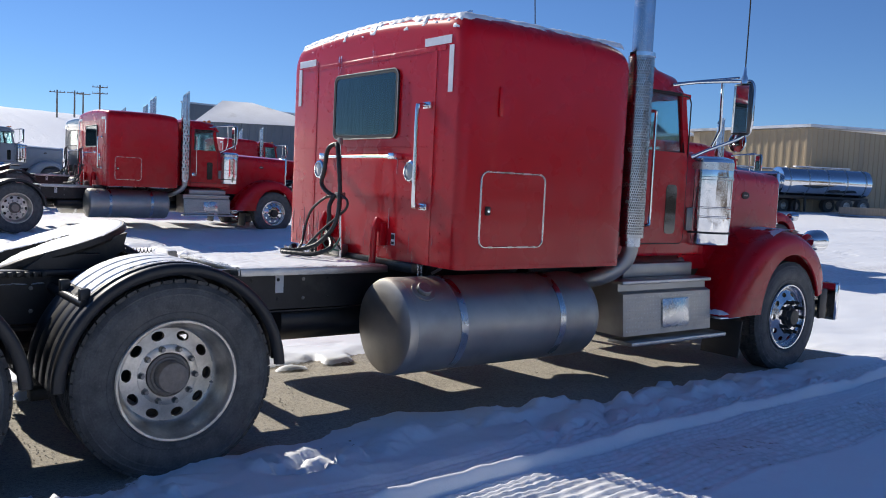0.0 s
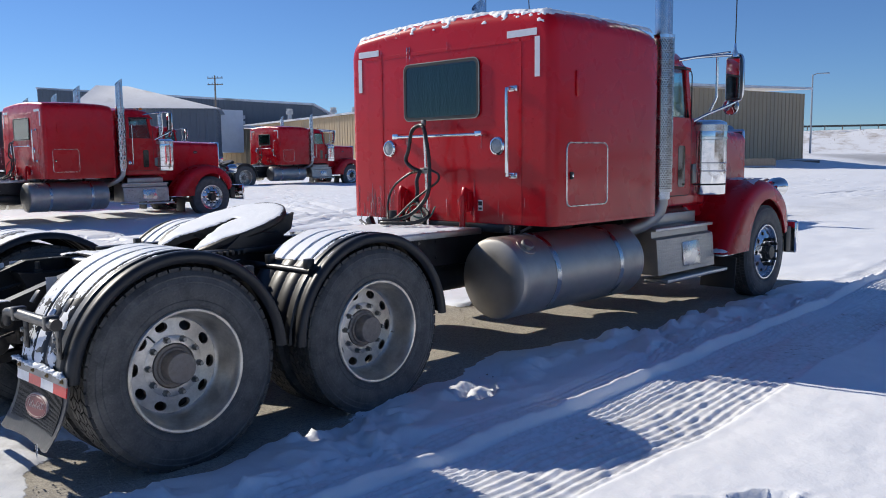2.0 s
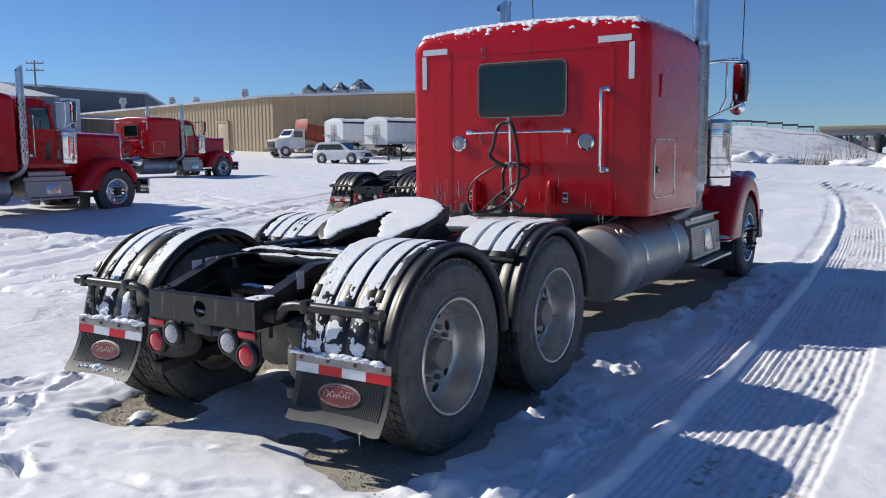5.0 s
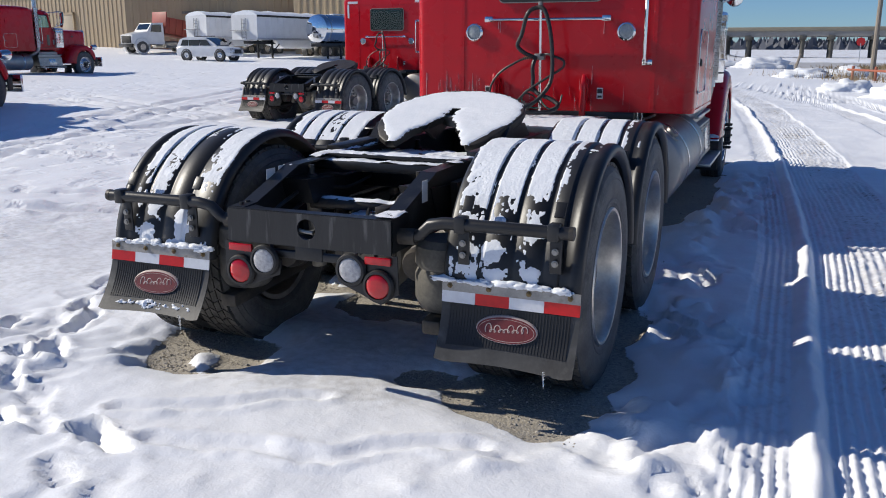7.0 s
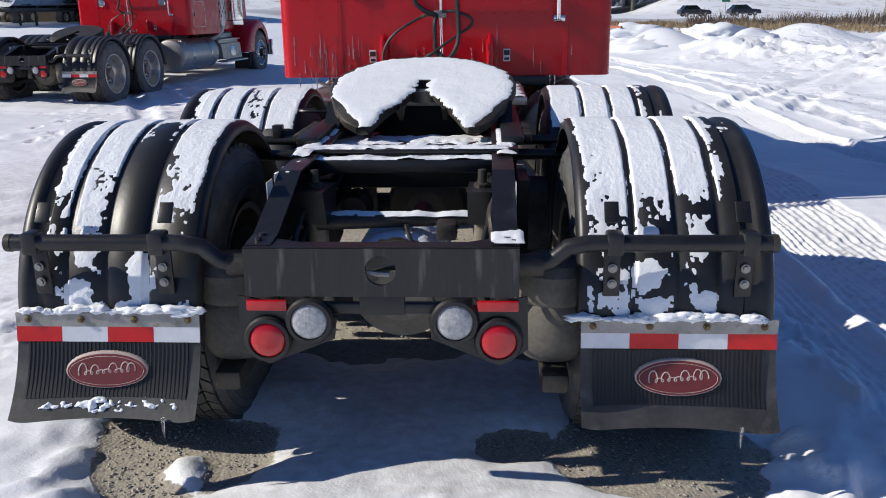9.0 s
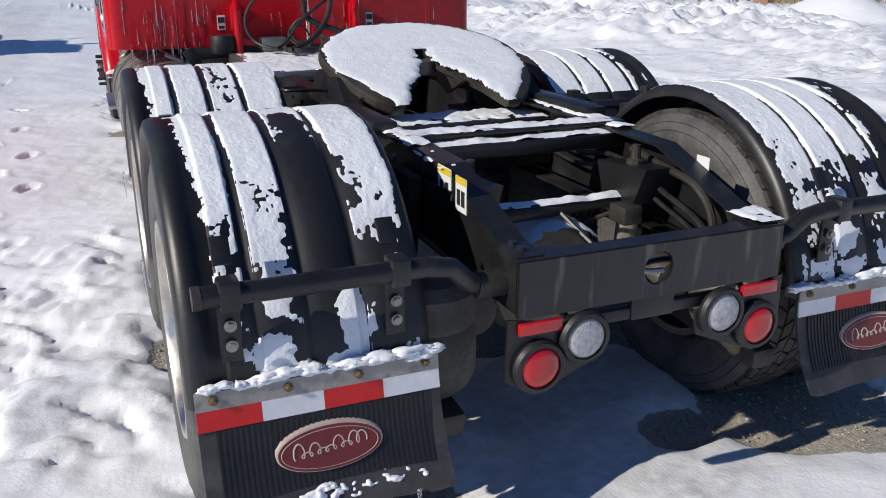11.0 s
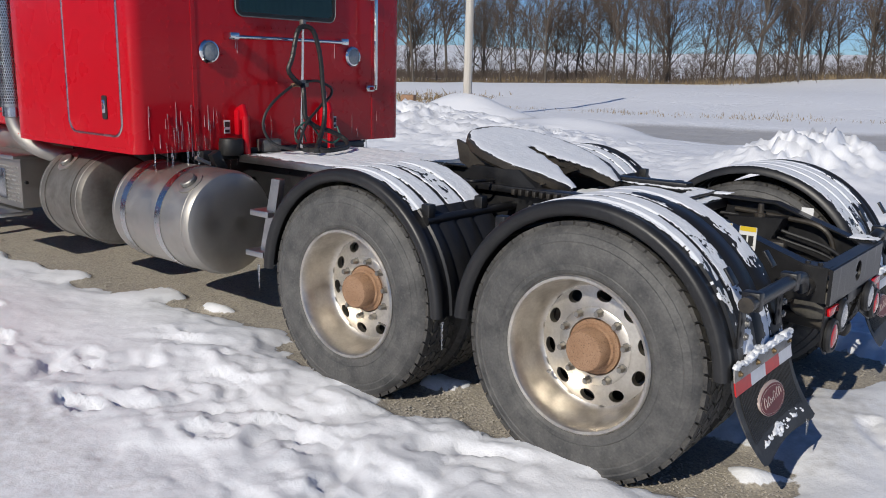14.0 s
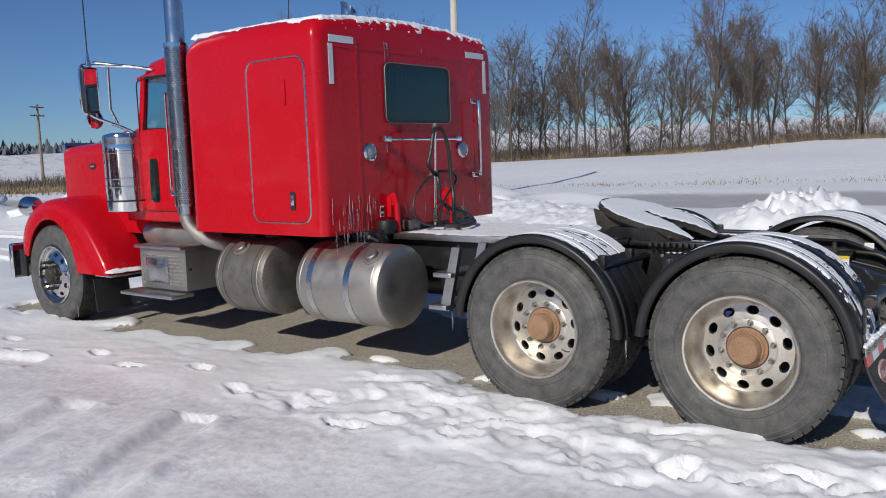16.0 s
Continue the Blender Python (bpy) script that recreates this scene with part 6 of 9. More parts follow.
def step_box(truck, side, y0, y1):
    x0, x1 = side * 0.66, side * 1.03
    cy = (y0 + y1) / 2
    prof = [(side * 0.60, 0.885), (x1, 0.885), (side * 1.035, 0.82), (side * 1.09, 0.80), (side * 1.12, 0.46), (side * 0.60, 0.46)] if side > 0 else \
           [(side * 0.60, 0.85), (x1, 0.85), (side * 1.035, 0.45), (side * 0.60, 0.45)]
    b = part("step_box", prism(prof, y0, y1, "y"), TANK, truck, "aluminium battery and step box")
    bm = bmesh.new()
    fx = side * (1.108 if side > 0 else 1.037)
    for i in range(30):
        for j in range(9):
            z = 0.50 + 0.034 * j
            sl = (0.80 - z) / 0.34 * 0.03 if side > 0 else 0
            box((0.004, 0.018, 0.007), (side * (1.092 + sl) if side > 0 else fx, y0 + 0.05 + (y1 - y0 - 0.10) * i / 29, z), bm=bm, turn=Matrix.Rotation(0.7 if (i + j) % 2 else -0.7, 3, "X"))
    tagged(part("tread_bar", bm, STAINLESS, b), kind="stuff")
    part("plate", box((0.008, 0.42, 0.24), (side * (1.112 if side > 0 else 1.041), cy + 0.1, 0.63), 0.003, turn=Matrix.Rotation(-side * 0.09 if side > 0 else 0, 3, "Y")), STAINLESS, b, "bright stainless cover plate")
    part("step_tread", box((0.26, y1 - y0 + 0.12, 0.035), (side * 1.10, cy + 0.04, 0.415), 0.008), TREADPLATE, b, "lower aluminium step")
    part("top_tread", box((0.34, y1 - y0 + 0.02, 0.03), (side * 0.92, cy, 0.895 if side > 0 else 0.862), 0.006), TREADPLATE, b)
    part("upper_box", box((0.30, (y1 - y0) * 0.8, 0.12), (side * 0.76, cy + 0.1, 0.97), 0.012), TANK, b) if side > 0 else None
    if side < 0:
        k = part("knob", rod(0.014, (side * 1.0, y0 - 0.03, 0.66), (side * 1.0, y0 + 0.01, 0.66), 10), DARKTRIM, b)


def mirror(truck, side):
    top = [(side * 0.93, 5.80, 2.56), (side * 1.05, 6.05, 2.60), (side * 1.27, 6.36, 2.62), (side * 1.36, 6.42, 2.60), (side * 1.375, 6.42, 2.40), (side * 1.36, 6.42, 2.20), (side * 1.27, 6.38, 2.13), (side * 1.08, 6.22, 2.03), (side * 0.97, 6.12, 1.96)]
    m = part("mirror_arm", tube(bend(top, 6), 0.015, 10), CHROME, truck, "tubular chrome mirror arm")
    part("brace", tube([(side * 0.93, 5.86, 2.58), (side * 1.25, 6.37, 2.655)], 0.010, 8), CHROME, m)
    part("upright", tube([(side * 1.16, 6.25, 2.62), (side * 1.16, 6.26, 2.20), (side * 1.10, 6.24, 2.06)], 0.014, 10), CHROME, m)
    head = part("mirror_head", box((0.17, 0.075, 0.44), (side * 1.285, 6.40, 2.385), 0.028, 3), BLACKPAINT, m, "tall black-backed mirror")
    part("mirror_glass", box((0.145, 0.004, 0.40), (side * 1.285, 6.361, 2.385), 0.001, 1), MIRROR, head)
    spot = part("spot_mirror", lathe([(0.001, 0.05), (0.05, 0.04), (0.085, 0.01), (0.088, 0.0), (0.08, -0.004)], 24, "y", (side * 1.26, 6.40, 2.105)), CHROME, m, "small round spot mirror")
    part("mirror_glass", lathe([(0.08, -0.003), (0.04, -0.010), (0.001, -0.013)], 24, "y", (side * 1.26, 6.40, 2.105)), MIRROR, spot)


def antennas(truck):
    for side in (1, -1):
        an = part("antenna", tube([(side * 1.30, 6.16, 2.64), (side * 1.31, 6.15, 3.2), (side * 1.33, 6.11, 3.9)], 0.006, 5), DARKTRIM, truck, "thin whip antenna")
        part("antenna_base", lathe([(0.001, 2.62), (0.03, 2.62), (0.03, 2.66), (0.015, 2.70), (0.012, 2.76), (0.001, 2.76)], 12, "z", (side * 1.30, 6.16, -0.02)), CHROME, an)


def hoses(truck):
    p = part("hose_stand", rod(0.012, (-0.01, 3.02, 1.02), (-0.015, 2.98, 1.93), 12), CHROME, truck, "upright chrome hose holder rod")
    part("bracket", box((0.035, 0.035, 0.05), (-0.015, 2.98, 1.91), 0.006), DULLSTEEL, p, "steel hose clamp")
    part("base_clamp", box((0.09, 0.05, 0.05), (-0.015, 2.995, 1.50), 0.008), DULLSTEEL, p)
    ways = [
        ([(-0.04, 2.97, 1.49), (-0.13, 2.94, 1.53), (-0.189, 2.93, 1.59), (-0.154, 2.93, 1.68), (-0.109, 2.93, 1.84), (-0.038, 2.95, 1.886), (0.035, 2.93, 1.86), (0.087, 2.92, 1.70), (0.11, 2.92, 1.50),
          (0.111, 2.90, 1.32), (0.06, 2.86, 1.21), (-0.03, 2.80, 1.12), (-0.15, 2.70, 1.075), (-0.22, 2.62, 1.07)], 0.0165, HOSE, "black spiral-wrapped hose hung over the rod"),
        ([(-0.04, 2.96, 1.50), (-0.055, 2.93, 1.42), (-0.05, 2.93, 1.33), (-0.045, 2.92, 1.26), (0.02, 2.88, 1.20), (0.12, 2.85, 1.17), (0.20, 2.80, 1.12), (0.14, 2.70, 1.073), (-0.04, 2.62, 1.068),
          (-0.17, 2.61, 1.066), (-0.22, 2.75, 1.066)], 0.0165, HOSE, "black spiral-wrapped hose curling onto the deck"),
        ([(-0.02, 3.0, 1.50), (-0.12, 2.96, 1.49), (-0.22, 2.94, 1.445), (-0.33, 2.93, 1.375), (-0.40, 2.93, 1.29), (-0.42, 2.92, 1.20), (-0.38, 2.88, 1.11), (-0.28, 2.80, 1.07), (-0.10, 2.74, 1.066)], 0.010, HOSE, "thin black hose in a wide loop"),
        ([(0.0, 2.97, 1.515), (0.07, 2.94, 1.52), (0.129, 2.93, 1.502), (0.202, 2.93, 1.468), (0.192, 2.93, 1.412), (0.086, 2.92, 1.343), (-0.081, 2.88, 1.225), (-0.20, 2.82, 1.10), (-0.27, 2.76, 1.068)], 0.010, HOSE, "thin black hose crossing the others"),
        ([(-0.02, 3.0, 1.08), (-0.11, 2.95, 1.10), (-0.14, 2.92, 1.17), (-0.08, 2.90, 1.235), (0.0, 2.90, 1.20), (0.06, 2.88, 1.12), (0.13, 2.84, 1.09), (0.20, 2.84, 1.13), (0.21, 2.88, 1.20)], 0.007, HOSEBLUE, "thin dark green cable loop"),
        ([(0.02, 3.0, 1.09), (-0.05, 2.96, 1.18), (-0.12, 2.94, 1.20), (-0.16, 2.90, 1.13), (-0.10, 2.84, 1.07), (0.02, 2.80, 1.068)], 0.006, HOSE, "thin cable loop"),
    ]
    for pts, r, mat, note in ways:
        part("hose", tube(bend(pts, 7), r, 9), mat, p, note)
    for way in ways[:2]:
        line = bend(way[0], 7)
        for k in range(2, len(line) - 2, 2):
            d = (line[k + 1] - line[k]) * 0.18
            part("tie", tube([line[k] - d, line[k] + d], 0.0185, 9), DARKTRIM, p)
    part("hose_spring", tube([(-0.05 - 0.10 * k / 48 + 0.0, 2.985 - 0.03 * k / 48 + 0.013 * math.cos(k * 0.9), 1.497 - 0.012 * k / 48 + 0.013 * math.sin(k * 0.9)) for k in range(49)], 0.003, 5), RUST, p, "rusty spring guard on the hose")
    helix = [(-0.26 + 0.016 * math.cos(k * 0.7), 1.46 + 0.0027 * k, 1.075 + 0.016 * math.sin(k * 0.7)) for k in range(80)]
    part("coil_hose", tube(helix, 0.003, 5), HOSE, p, "small coiled air line")
    part("coupling_box", box((0.16, 0.09, 0.09), (-0.22, 3.12, 1.07), 0.012), DULLSTEEL, p)
    part("air_bag", lathe([(0.001, 1.02), (0.075, 1.02), (0.085, 1.05), (0.085, 1.10), (0.078, 1.13), (0.001, 1.135)], 20, "z", (-0.53, 3.13, 0.0)), FLAP, truck, "black rubber cab air spring")
    part("cab_mount", box((1.5, 0.12, 0.07), (0, 3.20, 1.02), 0.01), FRAMEBLACK, truck)
    part("chassis_label", box((0.002, 0.075, 0.10), (-0.4145, -0.36, 0.935), 0.0), LABELWHITE, truck, "white and yellow warning label")
    part("chassis_label", box((0.002, 0.10, 0.09), (-0.4145, -0.24, 0.945), 0.0), LABELWHITE, truck, "white and yellow warning label")
    part("chassis_label", box((0.002, 0.06, 0.10), (0.4145, -0.36, 0.925), 0.0), LABELWHITE, truck, "white and yellow warning label")
    part("chassis_label", box((0.002, 0.06, 0.12), (0.4145, 2.30, 0.90), 0.0), LABELWHITE, truck, "white caution label")
    for y, z, w in ((-0.36, 0.975, 0.07), (-0.24, 0.978, 0.095)):
        part("label_bar", box((0.002, w, 0.02), (-0.4160, y, z)), LABELYELLOW, truck)
    for y in (-0.375, -0.345, -0.26, -0.22):
        part("label_bar", box((0.002, 0.022, 0.045), (-0.4160, y, 0.925)), INK, truck)
    part("side_plate", box((0.006, 0.07, 0.11), (0.417, 1.95, 0.90), 0.002), DULLSTEEL, truck)


def nose(y):
    return y if y < NOSE_FROM else NOSE_FROM + (y - NOSE_FROM) * NOSE_SHARE


def shorten_nose(truck):
    """Draw cab, hood and fenders back; round things keep their shape and only shift."""
    whole = ("air_cleaner", "headlight", "roof_light", "spot_mirror", "antenna", "exhaust_pipe")
    for ob in truck.children_recursive:
        if ob.type != "MESH" or ob.matrix_basis != Matrix() or ob.data.users > 1:
            continue
        up, is_whole = ob, False
        while up is not None and up != truck:
            is_whole = is_whole or up.name.startswith(whole)
            up = up.parent
        root = ob
        while root.parent is not None and root.parent != truck and not root.name.startswith(whole):
            root = root.parent
        if is_whole:
            if root.name.startswith("exhaust_pipe"):
                continue
            ys = [v.co.y for v in root.data.vertices]
            mid = root.get("nose_mid", (min(ys) + max(ys)) / 2)
            root["nose_mid"] = mid
            shift = nose(mid) - mid
            for v in ob.data.vertices:
                v.co.y += shift
        else:
            for v in ob.data.vertices:
                v.co.y = nose(v.co.y)


def build_truck(paint, label, group):
    t = thing("semi_truck", label, "truck", group)
    for side in (1, -1):
        for y in AXLES:
            wheel(t, 1.21, y, side, "outer")
            wheel(t, 0.87, y, side, "inner")
            mudguard(t, y, side, y == AXLES[0])
        wheel(t, 1.20, nose(FRONT_Y), side, "front")
        mud_flap(t, side)
        tail_lights(t, side)
        exhaust(t, side)
        mirror(t, side)
    chassis(t)
    fifth_wheel(t)
    deck(t)
    fuel_tank(t, 1, 2.83, 4.66, (3.29, 4.23), 3.02)
    fuel_tank(t, -1, 2.67, 3.59, (3.00, 3.40), 2.82)
    fuel_tank(t, -1, 3.95, 4.62, (4.12, 4.5), 4.34, TANKDIRTY)
    step_box(t, 1, 5.02, 6.40)
    step_box(t, -1, 5.26, 6.12)
    sleeper(t, paint)
    cab(t, paint)
    hood(t, paint)
    hoses(t)
    shorten_nose(t)
    for ob in t.children_recursive:
        if "nose_mid" in ob:
            del ob["nose_mid"]
    return t


main_truck = build_truck(RED, "red semi truck tractor with sleeper parked in snow, lightly iced", "trucks in the yard")



# snow that slid down: place across, angle, half widths
SLIDES = {1: [(0.86, 2.78, 0.055, 0.10), (0.875, 2.95, 0.05, 0.06), (1.03, 2.92, 0.045, 0.07), (1.02, 2.62, 0.05, 0.09), (0.86, 2.60, 0.04, 0.08)],
          -1: [(1.04, 2.90, 0.07, 0.10), (1.02, 2.68, 0.035, 0.12), (0.83, 2.82, 0.035, 0.14), (0.87, 2.98, 0.05, 0.05), (1.0, 2.98, 0.08, 0.05)]}


def groove_at(x):
    """1 in the sunk bands of a mudguard."""
    for lo, hi in ((0.802, 0.818), (0.938, 0.952), (1.066, 1.082), (1.150, 1.188)):
        if lo - 0.004 < x < hi + 0.004:
            return 1.0
    return 0.0


def snow_on_truck():
    """Snow on mudguards, coupling, deck and roof of the near truck."""
    for side in (1, -1):
        for y in AXLES:
            rear = y == AXLES[0]
            seed = 3.1 * side + y * 5 + 2

            a0, a1 = 0.45, math.pi - (0.10 if rear else 0.85)

            def place(u, v, side=side, y=y, a0=a0, a1=a1):
                (py, pz), (ny, nzz) = fender_point(a0 + (a1 - a0) * u, 0)
                x = 0.645 + 0.56 * v
                h = 0.0062 if groove_at(x) < 0.5 else -0.0005
                return (side * (x - GUARD_IN), y + py + ny * h, AXLE_Z + pz + nzz * h), (0, ny, nzz)

            def amount(u, v, side=side, rear=rear, seed=seed, a0=a0, a1=a1):
                x, a = 0.645 + 0.56 * v, a0 + (a1 - a0) * u
                s = a * R_FENDER
                grain = 0.55 * nz(x * 5, s * 4, seed, 1.0) + 0.50 * nz(x * 13, s * 9, seed + 2, 1.0) + 0.46 * nz(x * 34, s * 24, seed, 1.0) + 0.34 * nz(x * 85, s * 66, seed, 1.0)
                bare = 0.0
                for gx, gw in ((0.81, 0.010), (0.945, 0.011), (1.072, 0.012)):
                    bare = max(bare, math.exp(-((x - gx + 0.006 * nz(s * 5, gx, seed)) / gw) ** 4))
                top = 0.50 - 1.1 * smooth(0.95, 0.45, a)
                if rear:
                    top -= 0.62 * smooth(1.75, 2.75, a) + (0.10 if side < 0 else -0.06)
                else:
                    top += 0.05
                if side < 0:
                    top += 0.14 * smooth(0.95, 1.0, x) - 0.45 * math.exp(-((x - 0.880) / 0.055) ** 4) * smooth(1.4, 1.8, a)
                outer = 0.75 * (smooth(1.06, 1.15, x) if side > 0 else smooth(1.13, 1.19, x))
                rim = 0.8 * smooth(0.675, 0.650, x) + 1.2 * smooth(1.185, 1.20, x)
                # what slid down the valleys above the flap
                low = 0.0
                if rear:
                    for cx, ca, rx, ra in SLIDES[side]:
                        low = max(low, 1.15 * math.exp(-((x - cx) / rx) ** 2 - ((a - ca) / ra) ** 2))
                    low = max(low, 0.9 * smooth(2.97, 3.03, a + 0.02 * nz(x * 9, seed, 0)))
                return max(top - 0.95 * bare - outer, low - 0.45) + 0.62 * grain - rim - 0.06

            coat_of_snow("snow_patch", place, 290, 120, amount, 0.0036, "thin patchy snow lying on the mudguard", sink=0.012)
            if rear:
                for k in range(16):
                    cx = side * (0.60 + 0.57 * (k + rng.random()) / 16)
                    bm = bmesh.new()
                    bmesh.ops.create_icosphere(bm, subdivisions=3, radius=1)
                    sc = rng.uniform(0.009, 0.019)
                    wide = rng.uniform(1.4, 3.0)
                    for v in bm.verts:
                        v.co = v.co * (1 + 0.6 * nz(v.co.x, v.co.y, v.co.z + k * 3 + side, 1.7) + 0.4 * nz(v.co.x, v.co.y, v.co.z + k, 4) + 0.15 * nz(v.co.x, v.co.y, v.co.z + k, 11)) * sc
                        v.co.x *= wide
                        v.co.z *= 0.75
                    zz = FLAP_SET[side][2] + 0.046 + rng.uniform(-0.006, 0.006)
                    tagged(part("snow_clump", bm, SNOW, at=Matrix.Translation((cx, -0.630, zz)), angle=180), "small lump of snow caught above the mud flap", "snow", "snow clumps")
            if rear and side < 0:
                def place_low(u, v):
                    p = flap_point(-1, 0.97 - 0.94 * u, 0.300 - 0.075 * v, 0.006)
                    return p, (0, -1, 0.35)
                coat_of_snow("snow_patch", place_low, 160, 26, lambda u, v: 0.6 * nz(u * 6, v * 2, 8, 1.0) + 0.5 * nz(u * 17, v * 3, 8, 1.0) + 0.35 * nz(u * 44, v * 7, 8, 1.0) - 0.02 - 1.1 * abs(v - 0.45) - 0.5 * smooth(0.1, 0.0, u) - 0.5 * smooth(0.9, 1.0, u), 0.016, "crust of snow on the lower mud flap")
    tilt = Matrix.Translation((0.005, 0.98, 1.172)) @ Matrix.Rotation(radians(17.5), 4, "X") @ Matrix.Diagonal((0.97, 0.97, 1, 1))

    def place5(u, v):
        x, y = -0.48 + 0.96 * u, -0.42 + 0.87 * v
        z = 0.0 - 0.22 * max(0, -y - 0.24) ** 1.2
        return tilt @ Vector((x, y, z)), tilt.to_3x3() @ Vector((0, 0, 1))

    def amount5(u, v):
        x, y = abs(-0.48 + 0.96 * u), -0.42 + 0.87 * v
        outer = 0.447 - math.hypot(x, max(0, (y - 0.03)) * 1.16) if y > -0.05 else 0.44 - 0.62 * max(0, -0.10 - y) - x
        notch = 1.0
        if y < 0.10:
            notch = x - (0.035 + max(0, -0.03 - y) * 0.52)
        low = y + 0.395
        return min(outer, notch, low) * 22 + 0.45 * nz(u, v, 2, 9) + 0.3 * nz(u, v, 2, 30)

    coat_of_snow("snow_patch", place5, 120, 110, amount5, 0.008, "even snow layer on the fifth wheel plate", lumpy=0.3)

    def place_deck(u, v):
        return (-0.50 + 1.04 * u, 1.96 + 1.10 * v, 1.026), (0, 0, 1)

    def amount_deck(u, v):
        e = min(u, 1 - u, v, 1 - v) * 9
        return min(e, 0.75) + 0.35 * nz(u * 4, v * 4, 5, 1.2) + 0.35 * nz(u * 14, v * 14, 5, 1.0) - 0.18 - 0.5 * smooth(0.75, 1.0, v)

    coat_of_snow("snow_patch", place_deck, 80, 80, amount_deck, 0.012, "thin snow on the tread plate deck")

    # frame end, rails and crossmembers
    for x0, x1, y0, y1, z, sl, bias in ((-0.43, -0.355, 0.02, 0.70, 1.006, 0, 0.35), (0.355, 0.43, 0.02, 0.70, 1.006, 0, 0.3), (-0.41, 0.41, 0.115, 0.205, 1.013, 0, 0.15), (-0.40, 0.40, 0.06, 0.14, 0.981, 0, 0.3),
                                        (0.33, 0.43, -0.71, -0.58, 0.870, 0, 0.15), (-0.43, -0.36, -0.24, 0.02, 0.99, 0, -0.15), (-0.42, 0.42, 0.60, 0.84, 0.957, 0, 0.0)):
        def place_r(u, v, x0=x0, x1=x1, y0=y0, y1=y1, z=z):
            return (x0 + (x1 - x0) * u, y0 + (y1 - y0) * v, z), (0, 0, 1)

        def amount_r(u, v, x0=x0, y0=y0, bias=bias, wx=x1 - x0, wy=y1 - y0):
            e = min(u * wx, (1 - u) * wx, v * wy, (1 - v) * wy) * 40
            return min(e, 0.5) + 0.7 * nz((x0 + u * wx) * 9, (y0 + v * wy) * 9, 3, 1.0) + 0.4 * nz((x0 + u * wx) * 30, (y0 + v * wy) * 30, 3, 1.0) + bias - 0.3
        coat_of_snow("snow_patch", place_r, max(8, int((x1 - x0) * 90)), max(8, int((y1 - y0) * 90)), amount_r, 0.013, "thin snow along the truck frame")
    # snow in the frame well on the differential and torque rod
    def place_d(u, v):
        a, b = math.pi * (0.2 + 0.6 * u), -0.24 + 0.34 * v
        return (0.225 * math.cos(a), b, AXLE_Z + 0.02 + 0.22 * math.sin(a)), (math.cos(a), 0, math.sin(a))
    coat_of_snow("snow_patch", place_d, 40, 30, lambda u, v: 0.5 * min(u, 1 - u, v, 1 - v) * 6 + 0.6 * nz(u * 5, v * 5, 7, 1.0) - 0.1, 0.014, "snow on the axle housing")

    def place_t(u, v):
        a = math.pi * (0.2 + 0.6 * v)
        x = -0.30 + 0.60 * u
        return (x, -0.145 + 0.028 * math.cos(a), 0.795 + 0.028 * math.sin(a)), (0, math.cos(a), math.sin(a))
    coat_of_snow("snow_patch", place_t, 60, 8, lambda u, v: 0.4 + 0.8 * nz(u * 9, v * 2, 7, 1.0), 0.010, "snow on the torque rod")

    # roof: crust that hangs over the rear edge
    def place_roof(u, v):
        x = (HALF - 0.05) * (2 * u - 1)
        s = v
        y = WALL_Y + 0.085 * (1 - math.cos(min(1, s / 0.25) * math.pi / 2)) + max(0, s - 0.25) * 2.0
        edge = min(1.0, s / 0.25)
        crown = 0.055 * (1 - min(1, (x / (HALF - 0.17))) ** 2) if abs(x) < HALF - 0.17 else 0
        corner = 0.17 - math.sqrt(max(0, 0.17 ** 2 - max(0, abs(x) - HALF + 0.17) ** 2))
        z = ROOF_Z + crown - corner - 0.085 * 1.15 * (1 - math.sin(edge * math.pi / 2)) + (0.012 * smooth(0.25, 0.5, s))
        n = Vector((0.25 * x, -math.cos(edge * math.pi / 2), 0.25 + math.sin(edge * math.pi / 2))).normalized()
        return (x, y, z), n

    def amount_roof(u, v):
        n = 0.8 * nz(u * 16, v * 7, 1, 1.0) + 0.6 * nz(u * 44, v * 20, 1, 1.0) + 0.3 * nz(u * 90, v * 40, 1, 1.0)
        return smooth(0.02, 0.30, v) * 0.95 + 0.80 * n - 0.30 - 0.9 * smooth(0.93, 1.0, abs(2 * u - 1))

    coat_of_snow("snow_patch", place_roof, 200, 70, amount_roof, 0.020, "crusted snow on the sleeper roof")
    # ice runs on the rear wall
    for k in range(20):
        x, z1, ln = (rng.uniform(-1.12, -0.62), rng.uniform(1.16, 1.38), rng.uniform(0.06, 0.22)) if k < 12 else \
            (rng.choice([0.30, 0.36, 0.62, 0.95]) + rng.uniform(-.03, .03), rng.uniform(1.22, 1.50), rng.uniform(0.06, 0.18)) if k < 17 else \
            (rng.choice([-0.42, 0.44]) + rng.uniform(-.03, .03), 1.80, rng.uniform(0.05, 0.12))
        wide = rng.uniform(0.0010, 0.0024)
        line = [(x + rng.uniform(-.0006, .0006), WALL_Y - 0.0008, z1 - ln * j / 5) for j in range(6)]
        tagged(part("frost_run", tube(line, wide * 0.5, 6, r_end=wide * 1.5), FROST), "pale frosted run on the red wall", "ice", "frost runs")
    for k in range(5):
        x, ln = -1.06 + 0.10 * k + rng.uniform(-.03, .03), rng.uniform(0.07, 0.20)
        line = [(x + rng.uniform(-.002, .002), WALL_Y - 0.002, 1.09 - ln * j / 6) for j in range(7)]
        tagged(part("icicle", tube(line, rng.uniform(0.005, 0.009), 7, r_end=0.0015), ICE), "clear icicle below the sleeper", "icicle", "icicles")
